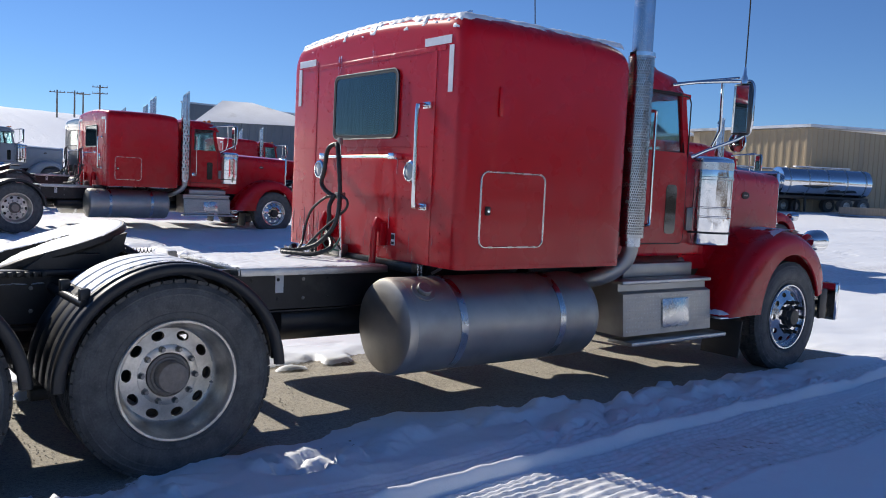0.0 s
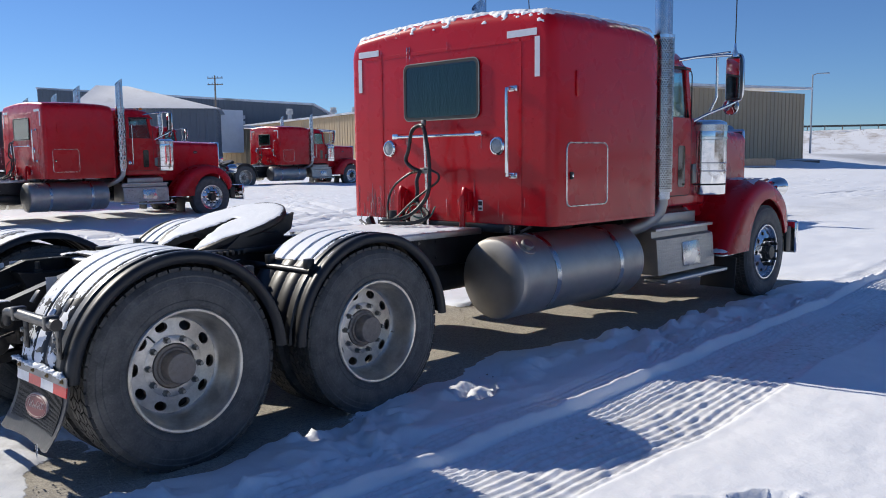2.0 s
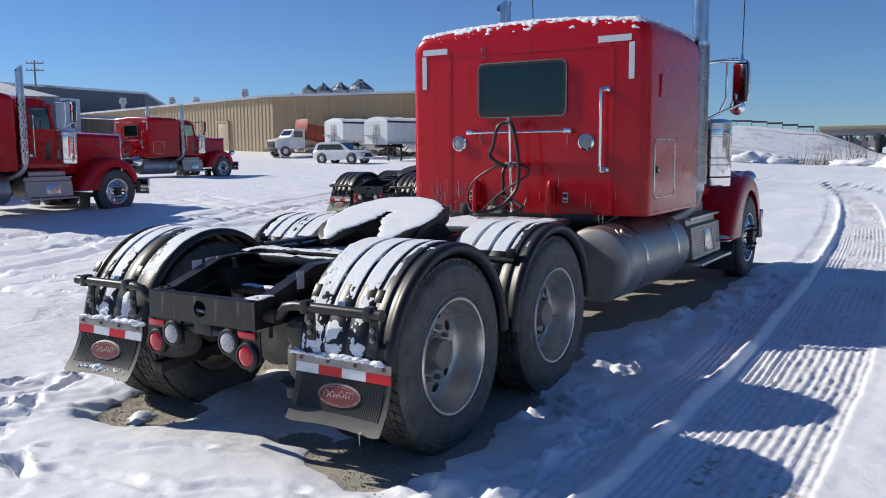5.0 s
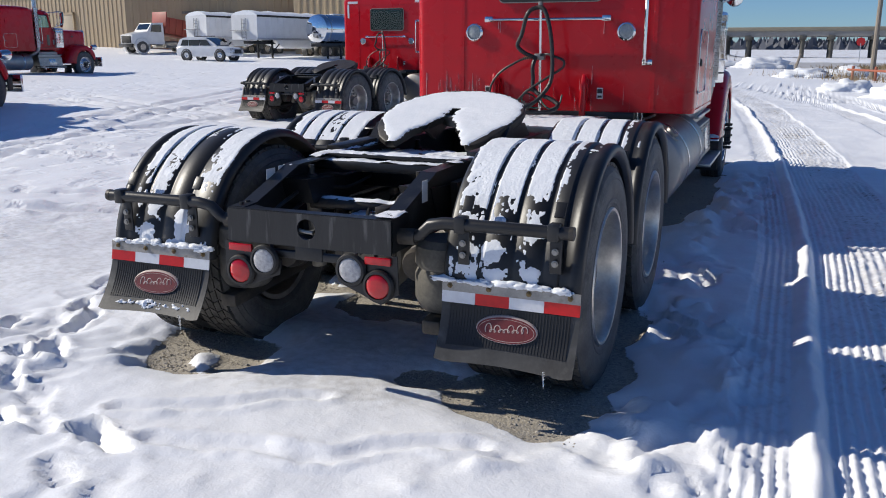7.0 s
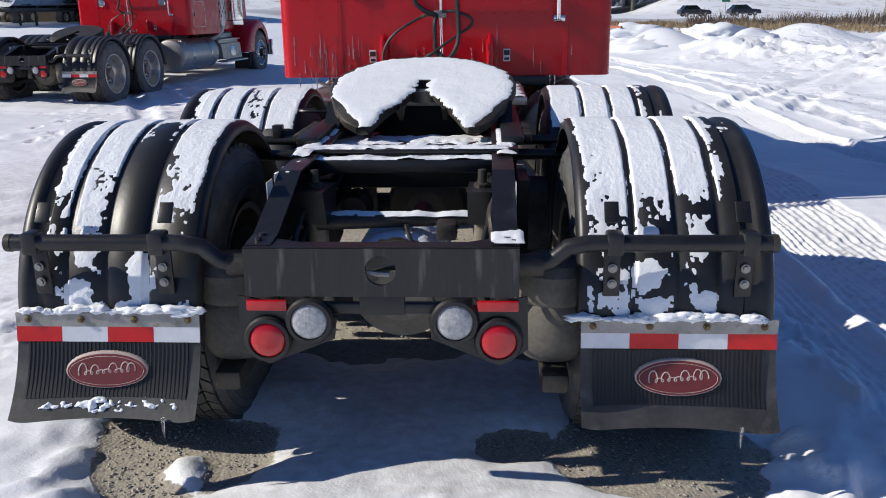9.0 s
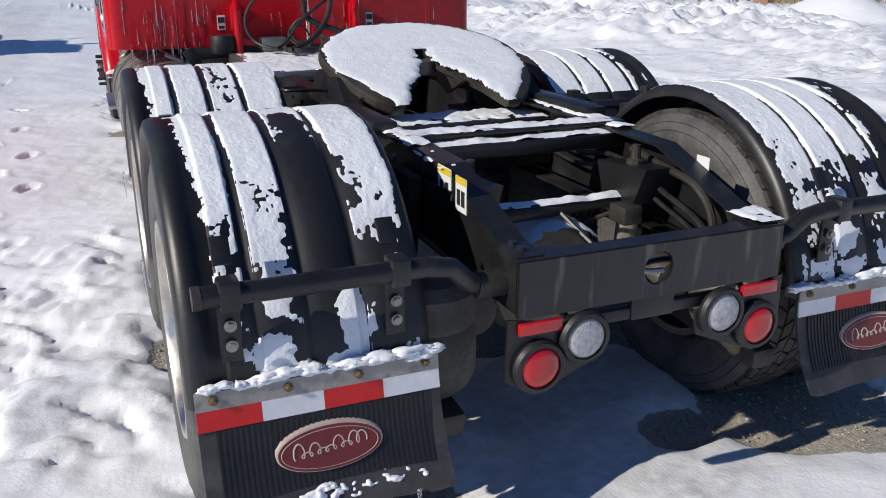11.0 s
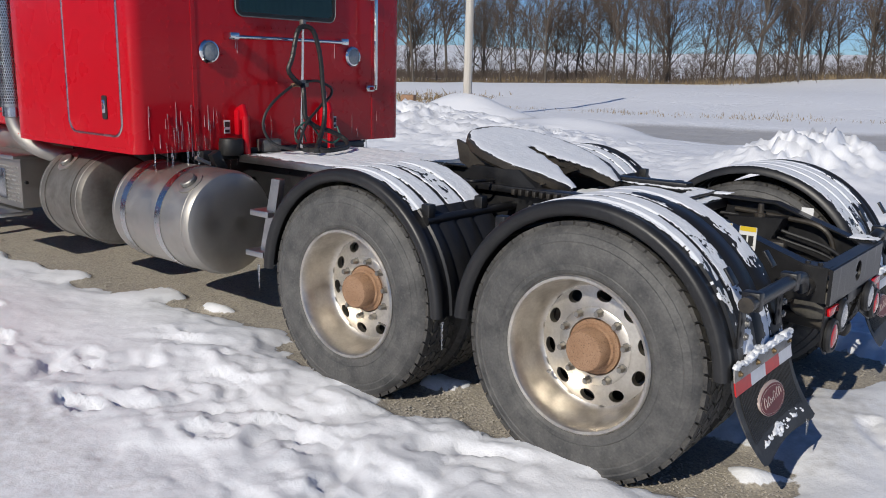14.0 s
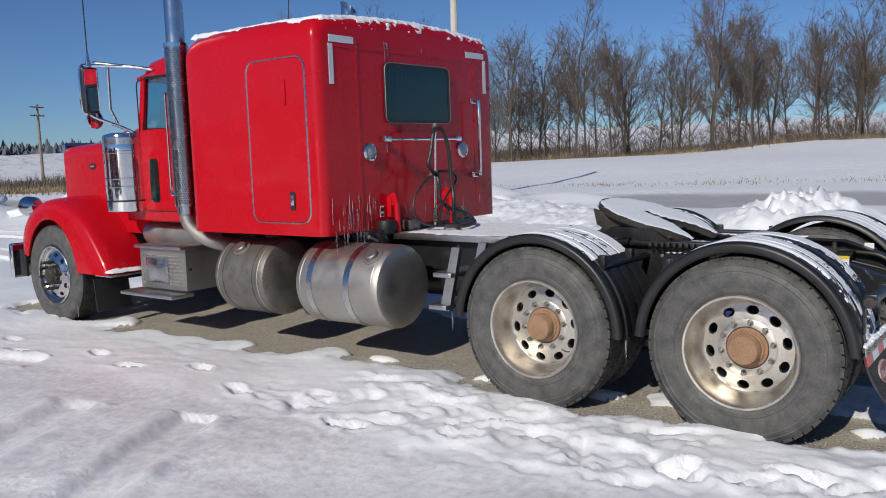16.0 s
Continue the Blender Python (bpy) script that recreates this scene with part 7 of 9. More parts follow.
    for k in range(26):
        top = k % 4 == 0
        x = rng.uniform(-1.0, 1.0) if not top else rng.choice([-0.78, -0.4, -0.36, -0.75, 0.1]) + rng.uniform(-.03, .03)
        if not top and rng.random() < 0.5:
            x = rng.uniform(-0.98, -0.55)
        z1 = 2.60 if top else rng.choice([1.22, 1.30, 1.16]) + rng.uniform(-.06, .06)
        ln = rng.uniform(0.06, 0.16) if top else rng.uniform(0.06, 0.24)
        bm = tube([(x, WALL_Y - 0.003, z1), (x + 0.003, WALL_Y - 0.005, z1 - ln * 0.5), (x, WALL_Y - 0.004, z1 - ln)], rng.uniform(0.0025, 0.005), 5, r_end=0.001)
        tagged(part("ice_run", bm, ICE), "thin frozen run of ice on the red wall", "ice", "ice runs")
    for k in range(9):
        x = rng.uniform(-1.05, -0.35) if k < 7 else rng.uniform(0.5, 0.9)
        bm = tube([(x, WALL_Y + 0.004, 1.06), (x + 0.004, WALL_Y + 0.004, 0.98), (x, WALL_Y + 0.004, 1.055 - rng.uniform(0.10, 0.26))], 0.007, 6, r_end=0.001)
        tagged(part("icicle", bm, ICE), "clear icicle below the sleeper", "icicle", "icicles")
    for x, y, z in ((1.10, -0.738, 0.265), (-0.70, -0.765, 0.29), (-1.24, 1.95, 0.55), (-1.24, 0.66, 0.50), (-1.2, 6.9, 0.18)):
        ln = 0.05 if y < -0.6 else 0.11
        bm = tube([(x, y, z + 0.02), (x, y, z - ln * 0.5), (x + 0.002, y, z - ln)], 0.006, 6, r_end=0.001)
        tagged(part("icicle", bm, ICE), "clear icicle on the mudguard", "icicle", "icicles")

    # tank ends and fender ledges
    def place_f(u, v):
        a = radians(70 + 105 * u)
        x = 0.78 + 0.36 * v
        return (x, nose(FRONT_Y + 0.01 + math.cos(a) * 0.79 * 1.04), AXLE_Z + 0.05 + math.sin(a) * 0.785), (0, math.cos(a), math.sin(a))
    coat_of_snow("snow_patch", place_f, 60, 24, lambda u, v: 0.7 * nz(u * 7, v * 4, 2, 1.0) + 0.5 * nz(u * 22, v * 9, 2, 1.0) + 0.25 * smooth(0.5, 0, v) - 0.02, 0.006, "dusting of snow on the front fender")
    for s in (1, -1):
        def place_l(u, v, s=s):
            return (s * (0.80 + 0.40 * u), nose(6.42 + 0.34 * v), 0.585), (0, 0, 1)
        coat_of_snow("snow_patch", place_l, 24, 20, lambda u, v: min(u, 1 - u, v, 1 - v) * 8 - 0.1 + 0.3 * nz(u * 6, v * 6, 2, 1.0), 0.03, "snow on the ledge behind the front wheel")


snow_on_truck()


# ---- yard and distance ----
BEIGE = material("beige_cladding", (0.44, 0.335, 0.205), 0.55, 0, (0.40, 0.30, 0.185), 0.8, stain=(0.34, 0.28, 0.20), stain_scale=0.6, stain_edge=(0.55, 0.9), stretch=(1, 1, 0.25))
BLUEGREY = material("blue_grey_cladding", (0.13, 0.155, 0.185), 0.6, 0, (0.115, 0.14, 0.165), 0.5)
ROOFSNOW = material("roof_snow", (0.80, 0.82, 0.85), 0.7, 0, (0.70, 0.71, 0.73), 0.8, stain=(0.32, 0.31, 0.29), stain_scale=0.35, stain_edge=(0.58, 0.75))
DOORWHITE = material("overhead_door", (0.66, 0.67, 0.68), 0.5, 0, (0.60, 0.61, 0.62), 2)
DOORTAN = material("tan_door", (0.50, 0.42, 0.30), 0.6, 0, (0.46, 0.38, 0.27), 2)
GALV = material("galvanised", (0.50, 0.52, 0.54), 0.45, 0.8, (0.42, 0.43, 0.45), 3)
BRIDGERAIL = material("tan_concrete", (0.30, 0.27, 0.20), 0.85, 0, (0.24, 0.22, 0.17), 0.4)
BRIDGEPIER = material("dark_concrete", (0.12, 0.115, 0.10), 0.9, 0, (0.08, 0.078, 0.07), 0.6)
PIPEORANGE = material("faded_orange_paint", (0.42, 0.12, 0.06), 0.6, 0, (0.30, 0.10, 0.06), 5)
# distant woods: the haze in front of them is mixed into this grey-blue
HAZEWOOD = material("far_woods", (0.10, 0.11, 0.135), 0.95, 0, (0.14, 0.145, 0.165), 0.05)
CONCRETE = material("concrete", (0.36, 0.345, 0.32), 0.85, 0, (0.28, 0.27, 0.25), 0.7, bump=0.1, bump_scale=20)
TIMBER = material("weathered_pole", (0.30, 0.26, 0.21), 0.85, 0, (0.20, 0.17, 0.14), 3, stretch=(6, 6, 0.5))
PALEPOLE = material("pale_pole", (0.62, 0.58, 0.52), 0.8, 0, (0.48, 0.44, 0.38), 3, stretch=(6, 6, 0.4))
WHITEPAINT = material("white_paint", (0.78, 0.79, 0.80), 0.35, 0, (0.70, 0.71, 0.72), 2, coat=0.4)
ORANGE = material("dump_red", (0.36, 0.055, 0.03), 0.5, 0, (0.28, 0.05, 0.03), 2)
BARK = material("bark", (0.075, 0.064, 0.054), 0.9, 0, (0.13, 0.11, 0.092), 1.5)
TWIG = material("twigs", (0.095, 0.072, 0.057), 0.9, 0, (0.15, 0.115, 0.09), 0.6)
LEAF = material("dry_leaves", (0.26, 0.13, 0.05), 0.8, 0, (0.18, 0.09, 0.04), 1.0)
STRAW = material("dry_grass", (0.30, 0.225, 0.13), 0.9, 0, (0.20, 0.15, 0.09), 0.5)
DARKCAR = material("dark_car_paint", (0.03, 0.032, 0.035), 0.3, 0, coat=0.6)
SIGNRED = material("sign_red", (0.5, 0.02, 0.02), 0.5)
SIGNGREEN = material("sign_green", (0.02, 0.18, 0.09), 0.5)
GREYPAINT = material("grey_paint", (0.38, 0.39, 0.40), 0.4, 0, (0.32, 0.33, 0.34), 2, coat=0.4)


def repaint(truck, paint):
    for ob in (truck, *truck.children_recursive):
        if ob.type == "MESH" and ob.data.materials and ob.data.materials[0] == RED:
            ob.material_slots[0].link = "OBJECT"
            ob.material_slots[0].material = paint


for x, y, z, turn, lab, paint in (
        (-15.26, 2.03, 0.18, 0.8, "red semi truck tractor with sleeper parked alone in the yard", None),
        (-27.47, 17.0, 0.38, 0.0, "red semi truck tractor parked before the beige buildings", None),
        (-7.2, 11.15, 0.02, -4.5, "red semi truck tractor parked ahead with black mud flaps", None),
        (-31.5, 11.6, 0.50, 0, "red semi truck tractor in the second row", None),
        (-22.5, 3.4, 0.35, 0, "black semi truck tractor with dark sleeper", BLACKPAINT),
        (-35.6, 1.2, 0.54, 0, "grey semi truck tractor in the back row", GREYPAINT),
        (-29.3, -2.6, 0.36, 0, "black semi truck tractor in the back row", BLACKPAINT)):
    two = copy_thing(main_truck, pose(x, y, z + 0.02, 0, 0, turn))
    tagged(two, lab)
    if paint:
        repaint(two, paint)


def ribbed_wall(name, a, b, z0, z1a, z1b, mat, parent, step=0.6, thick=0.25, label=""):
    """A clad wall from a to b in plan, with upright ribs; tops may differ."""
    a, b = Vector((*a, 0)), Vector((*b, 0))
    d = (b - a).normalized()
    n = Vector((d.y, -d.x, 0))
    length = (b - a).length
    count = max(2, int(length / step))
    line = []
    for k in range(count):
        for f, h in ((0.0, 0), (0.62, 0), (0.70, 0.05), (0.92, 0.05)):
            line.append(((k + f) / count, h))
    line.append((1.0, 0.0))
    bm = bmesh.new()
    rows = []
    for t, h in line:
        p = a + d * length * t + n * h
        rows.append((bm.verts.new((p.x, p.y, z0)), bm.verts.new((p.x, p.y, z1a + (z1b - z1a) * t))))
    for r, s in zip(rows, rows[1:]):
        bm.faces.new((r[0], s[0], s[1], r[1]))
    back = [a - n * thick, b - n * thick]
    bv = [bm.verts.new((p.x, p.y, z)) for p, z in ((back[0], z0), (back[1], z0), (back[1], z1b), (back[0], z1a))]
    bm.faces.new(bv)
    bm.faces.new((rows[0][0], rows[0][1], bv[3], bv[0]))
    bm.faces.new((rows[-1][1], rows[-1][0], bv[1], bv[2]))
    bm.faces.new([r[1] for r in rows] + [bv[2], bv[3]])
    return part(name, bm, mat, parent, label)


def slab(name, corners, thick, mat, parent, label=""):
    """A roof of four corners with thickness."""
    bm = bmesh.new()
    lo = [bm.verts.new(c) for c in corners]
    hi = [bm.verts.new((c[0], c[1], c[2] + thick)) for c in corners]
    bm.faces.new(lo[::-1])
    bm.faces.new(hi)
    for i in range(4):
        j = (i + 1) % 4
        bm.faces.new((lo[i], lo[j], hi[j], hi[i]))
    return part(name, bm, mat, parent, label)


def wall_door(parent, a, b, t0, t1, z0, z1, mat, label, deep=0.12):
    """An overhead door proud of the wall between two shares of its length, with panel joints and frame."""
    a, b = Vector((*a, 0)), Vector((*b, 0))
    d = (b - a).normalized()
    n = Vector((d.y, -d.x, 0))
    L = (b - a).length
    mid = a + d * L * (t0 + t1) / 2 + n * deep
    w = L * (t1 - t0)
    turn = Matrix.Rotation(math.atan2(d.y, d.x), 3, "Z")
    door = part("overhead_door", box((w, 0.1, z1 - z0), (mid.x, mid.y, (z0 + z1) / 2), 0.02, turn=turn), mat, parent, label)
    for k in range(1, 5):
        part("panel_joint", box((w * 0.97, 0.03, 0.03), tuple(mid + n * 0.05 + Vector((0, 0, z0 + (z1 - z0) * k / 5))), turn=turn), mat, door)
    for s in (-1, 1):
        q = mid + d * s * (w / 2 + 0.1)
        part("jamb", box((0.2, 0.2, z1 - z0 + 0.2), (q.x, q.y, (z0 + z1) / 2 + 0.1), turn=turn), BEIGE, door)
    part("lintel", box((w + 0.4, 0.2, 0.2), (mid.x, mid.y, z1 + 0.1), turn=turn), BEIGE, door)


def roof_vent(parent, x, y, z, r=0.5, h=1.1):
    v = part("roof_vent", lathe([(r * 0.55, z), (r * 0.55, z + h * 0.45), (r, z + h * 0.5), (r, z + h * 0.75), (r * 0.8, z + h * 0.78), (r * 0.9, z + h), (0.01, z + h)], 14, "z", (x, y, 0)), GALV, parent, "galvanised roof vent")


# long beige works: left wing, recess, right wing
antennas(main_truck)


def fine_guard(side):
    """Close view of the perforated guard."""
    cx, cy, g = side * 1.135, 5.0, bmesh.new()
    seg, rows, r, z0, z1 = 84, 210, 0.102, 1.27, 2.70
    vs = [[g.verts.new((cx + r * math.cos(2 * math.pi * k / seg), cy + r * math.sin(2 * math.pi * k / seg), z0 + (z1 - z0) * j / rows)) for k in range(seg)] for j in range(rows + 1)]
    for j in range(rows):
        for k in range(seg):
            if 3 < j < rows - 4 and j % 3 and (k + (j // 3 % 2)) % 2 == 0:
                continue
            g.faces.new((vs[j][k], vs[j][(k + 1) % seg], vs[j + 1][(k + 1) % seg], vs[j + 1][k]))
    return mesh_of(g, "heat_guard", GUARD)


for ob in main_truck.children_recursive:
    if ob.name.startswith("heat_guard"):
        ob.data = fine_guard(1 if ob.data.vertices[0].co.x > 0 else -1)

b1 = thing("industrial_building", "long beige ribbed-metal works building with low roof", "building")
W = [(-112, 67.0), (-52.3, 55.5), (-41.2, 60.5), (-31.5, 62.0), (-24.0, 63.5)]
ribbed_wall("wall", (-112, 67.0), (-52.3, 55.5), 0.5, 6.4, 6.75, BEIGE, b1, label="beige ribbed wall")
ribbed_wall("wall", (-52.3, 55.5), (-38.5, 61.0), 0.5, 6.75, 6.85, BEIGE, b1, label="beige ribbed wall in shade")
ribbed_wall("wall", (-38.5, 61.0), (-36.5, 57.5), 0.5, 6.85, 6.9, BEIGE, b1)
ribbed_wall("wall", (-36.5, 57.5), (-26.5, 57.0), 0.5, 6.95, 6.95, BEIGE, b1, label="beige ribbed wall in sun")
ribbed_wall("wall", (-26.5, 57.0), (-24.0, 76.0), 0.5, 7.0, 7.2, BEIGE, b1)
slab("roof", [(-112.3, 66.6, 6.4), (-52.0, 55.1, 6.78), (-38.3, 60.7, 6.88), (-60, 86, 7.6)], 0.2, ROOFSNOW, b1, "low roof edged with snow")
slab("roof", [(-38.7, 60.8, 6.88), (-36.8, 57.1, 6.95), (-26.2, 56.7, 7.02), (-24, 78, 7.7)], 0.2, ROOFSNOW, b1)
wall_door(b1, (-112, 67.0), (-52.3, 55.5), 0.845, 0.875, 1.5, 4.6, DOORTAN, "tan roll-up door")
part("pipe_run", rod(0.12, (-47.5, 57.0, 4.6), (-39.2, 60.4, 4.5), 8), TIMBER, b1, "dark pipe along the wall")
for x, y, h in ((-60.5, 60, 1.9), (-70, 62, 1.4), (-74, 62, 1.6), (-80, 60, 1.7), (-48.5, 66, 1.2), (-31, 64, 1.0), (-54, 60, 1.0)):
    roof_vent(b1, x, y, 6.75, 0.42 if h > 1.3 else 0.2, 0.75 * h)

b2 = thing("industrial_building", "large beige metal warehouse with white overhead doors", "building")
ribbed_wall("wall", (-81.0, 110.0), (-50.6, 91.8), 1.0, 9.7, 10.0, BEIGE, b2, 0.7, label="beige ribbed side wall in sun")
ribbed_wall("wall", (-50.6, 91.8), (-48.0, 94.5), 1.0, 10.05, 10.4, BEIGE, b2, 0.7, label="beige ribbed end wall in shade")
ribbed_wall("wall", (-48.0, 94.5), (-37.4, 105.8), 1.0, 10.4, 7.75, BEIGE, b2, 0.7, label="beige ribbed end wall in shade")
ribbed_wall("wall", (-37.4, 105.8), (-67, 124), 1.0, 7.75, 7.4, BEIGE, b2, 1.2)
slab("roof", [(-81.4, 110, 9.75), (-50.7, 91.3, 10.1), (-47.8, 94.3, 10.45), (-78.5, 113, 10.1)], 0.2, ROOFSNOW, b2, "low roof dusted with snow")
slab("roof", [(-78.5, 113, 10.1), (-47.8, 94.3, 10.45), (-37.2, 105.9, 7.8), (-67.8, 124.7, 7.4)], 0.2, ROOFSNOW, b2, "low roof dusted with snow")
wall_door(b2, (-50.6, 91.8), (-37.4, 105.8), 0.50, 0.66, 1.2, 5.3, DOORWHITE, "white overhead door", 0.45)
wall_door(b2, (-50.6, 91.8), (-37.4, 105.8), 0.73, 0.89, 1.2, 5.2, DOORWHITE, "white overhead door", 0.45)
part("wall_lamp", box((0.5, 0.6, 0.35), (-44.0, 98.2, 8.9), 0.05), DARKTRIM, b2)

b3 = thing("industrial_building", "wide blue-grey metal building behind the yard", "building")
ribbed_wall("wall", (-124, 47), (-96, 75.9), 3.0, 12.6, 9.9, BLUEGREY, b3, 0.8, label="blue-grey ribbed wall")
ribbed_wall("wall", (-96, 75.9), (-122, 101), 3.0, 9.9, 9.9, BLUEGREY, b3, 1.2)
slab("roof", [(-124.5, 47, 12.6), (-95.6, 75.9, 9.9), (-122, 102, 9.9), (-150, 72, 12.6)], 0.3, ROOFSNOW, b3)
for k in range(3):
    part("louvre", box((1.6, 0.2, 0.5), (-103.0 + k * 0.02, 67.7 + k * 0.02, 6.6 + k * 0.8), turn=Matrix.Rotation(0.785, 3, "Z")), DOORWHITE, b3)

b4 = thing("shed", "grey shed with shallow hipped roof under old snow", "building")
ribbed_wall("wall", (-55.5, 23.5), (-50.2, 31.6), 1.0, 5.55, 5.55, BLUEGREY, b4, 0.6, label="blue-grey shed wall")
ribbed_wall("wall", (-50.2, 31.6), (-58.0, 36.8), 1.0, 5.55, 5.55, BLUEGREY, b4, 0.6)
ribbed_wall("wall", (-63.3, 28.7), (-55.5, 23.5), 1.0, 5.55, 5.55, BLUEGREY, b4, 0.6)
bm = bmesh.new()
ring = [bm.verts.new(p) for p in ((-55.4, 23.0, 5.55), (-49.7, 31.7, 5.55), (-58.0, 37.3, 5.55), (-63.8, 28.6, 5.55))]
ridge = [bm.verts.new(p) for p in ((-58.3, 26.3, 7.5), (-57.0, 28.2, 7.45))]
for f in ((ring[0], ring[1], ridge[1], ridge[0]), (ring[1], ring[2], ridge[1]), (ring[2], ring[3], ridge[0], ridge[1]), (ring[3], ring[0], ridge[0]), ring[::-1]):
    bm.faces.new(f)
part("roof", bm, ROOFSNOW, b4, "hipped roof under old patchy snow")
b5 = thing("shed", "small beige shed with snowy mono-pitch roof", "building")
ribbed_wall("wall", (-60, 38.0), (-53.0, 41.2), 1.0, 4.6, 4.2, BEIGE, b5, 0.5)
ribbed_wall("wall", (-53.0, 41.2), (-56.5, 47.5), 1.0, 4.2, 4.2, BEIGE, b5, 0.5)
slab("roof", [(-60.3, 37.6, 4.7), (-52.6, 41.0, 4.25), (-56.5, 48, 4.25), (-63.5, 44.6, 4.7)], 0.2, ROOFSNOW, b5)
tank0 = part("white_container", box((2.6, 3.4, 3.6), (-58.5, 36.8, 4.2), 0.05), WHITEPAINT)
tagged(tank0, "white panel-sided box unit beside the shed", "container")


def silo(x, y, z, r):
    s = thing("grain_silo", "galvanised round silo with dark conical cap", "silo", "silos behind the works")
    part("drum", lathe([(r, 0), (r, z), (r * 1.02, z)], 28, "z", (x, y, 0)), GALV, s, "galvanised round drum")
    part("cap", lathe([(r * 1.05, z - 0.05), (r * 0.22, z + r * 0.62), (r * 0.22, z + r * 0.62 + 0.35), (0.01, z + r * 0.62 + 0.45)], 28, "z", (x, y, 0)), SILOCAP, s, "dark conical cap with snow streaks")
    for k in range(10):
        a = k * 0.628
        part("seam", rod(0.05, (x + r * 1.03 * math.cos(a), y + r * 1.03 * math.sin(a), z), (x + r * 0.24 * math.cos(a), y + r * 0.24 * math.sin(a), z + r * 0.63), 5), GALV, s)


SILOCAP = material("snow_streaked_cap", (0.13, 0.15, 0.17), 0.6, 0.3, (0.10, 0.12, 0.14), 0.8, stain=(0.75, 0.77, 0.8), stain_scale=0.9, stain_edge=(0.50, 0.62))
for bearing, z, r in ((-40.60, 14.2, 1.75), (-39.62, 14.35, 2.0), (-38.51, 14.5, 2.25), (-37.16, 14.6, 2.95)):
    silo(2.3 + 180 * math.sin(radians(bearing)), -3.9 + 180 * math.cos(radians(bearing)), z, r)


def round_wheel(parent, x, y, z, r, w, side_axis="x", rim=ALLOY):
    t = part("wheel", lathe([(r * 0.55, -w / 2), (r * 0.95, -w / 2), (r, -w * 0.35), (r, w * 0.35), (r * 0.95, w / 2), (r * 0.55, w / 2)], 24, side_axis, (x, y, z), closed=True), RUBBER, parent)
    part("rim", lathe([(0.01, -w * 0.3), (r * 0.30, -w * 0.42), (r * 0.5, -w * 0.34), (r * 0.58, -w * 0.5), (r * 0.58, w * 0.5), (r * 0.5, w * 0.34), (r * 0.30, w * 0.42), (0.01, w * 0.3)], 20, side_axis, (x, y, z)), rim, t)


def sport_utility(at):
    """Nose along +x."""
    c = thing("suv", "white sport utility car parked on snow", "car", at=at)
    def ring(x, w, zs):
        return [(x, w * k, z) for k, z in zs]
    rings = []
    for x, w, z0, z1 in ((-2.42, 0.78, 0.50, 0.92), (-2.36, 0.90, 0.40, 1.04), (-2.1, 0.95, 0.34, 1.10), (-1.6, 0.97, 0.30, 1.11), (0.0, 0.97, 0.30, 1.09), (1.0, 0.96, 0.30, 1.08), (1.6, 0.95, 0.32, 1.04), (2.05, 0.92, 0.34, 0.98), (2.30, 0.84, 0.38, 0.88), (2.42, 0.70, 0.46, 0.74)):
        rings.append([(x, -w * 0.94, z0), (x, -w, z0 + 0.18), (x, -w, z1 - 0.22), (x, -w * 0.95, z1 - 0.06), (x, -w * 0.80, z1), (x, w * 0.80, z1), (x, w * 0.95, z1 - 0.06), (x, w, z1 - 0.22), (x, w, z0 + 0.18), (x, w * 0.94, z0)])
    b = part("body", loops(rings, False, True), WHITEPAINT, c, angle=50)
    cab_r = []
    for x, w, z in ((-2.36, 0.84, 1.06), (-2.12, 0.74, 1.55), (-1.85, 0.70, 1.67), (-1.2, 0.70, 1.73), (-0.4, 0.70, 1.73), (0.1, 0.71, 1.66), (0.5, 0.74, 1.49), (1.2, 0.84, 1.06)):
        cab_r.append([(x, -0.87, 1.02), (x, -w, z), (x, w, z), (x, 0.87, 1.02)])
    part("cabin", loops(cab_r, False, True), WHITEPAINT, c)
    for s in (1, -1):
        for x0, x1 in ((-2.0, -1.35), (-1.25, -0.35), (-0.27, 0.65)):
            part("side_window", prism([(x0, 1.10), (x1, 1.10), (x1 - (0.42 if x1 > 0.4 else 0), 1.52), (x0 + (0.22 if x0 < -1.9 else 0), 1.52)], s * 0.74, s * 0.872, "y"), GLASS_DARK, c)
        part("headlight", box((0.12, 0.34, 0.16), (2.30, s * 0.66, 0.82), 0.03), WHITELENS, c)
    part("windscreen", prism([(0.16, 1.63), (0.5, 1.46), (1.14, 1.10), (1.18, 1.13), (0.53, 1.51), (0.18, 1.67)], -0.70, 0.70, "y"), GLASS_DARK, c)
    part("grille", box((0.06, 0.9, 0.30), (2.41, 0, 0.68), 0.03), DARKTRIM, c)
    part("roof_rack", rod(0.03, (-1.8, 0.66, 1.80), (0.0, 0.66, 1.80), 8), DARKTRIM, c)
    for x in (-1.45, 1.45):
        for s in (1, -1):
            round_wheel(c, x, s * 0.87, 0.385, 0.385, 0.24, "y", CHROME_WHEEL)
            part("wheel_arch", lathe([(0.40, -0.10), (0.47, -0.08), (0.47, 0.05), (0.40, 0.06)], 26, "y", (x, s * 0.90, 0.40)), DARKTRIM, c)


sport_utility(pose(-34.8, 44.0, lift(-34.8, 44.0) + 0.02, 0, 0, 3) @ Matrix.Scale(0.9, 4))


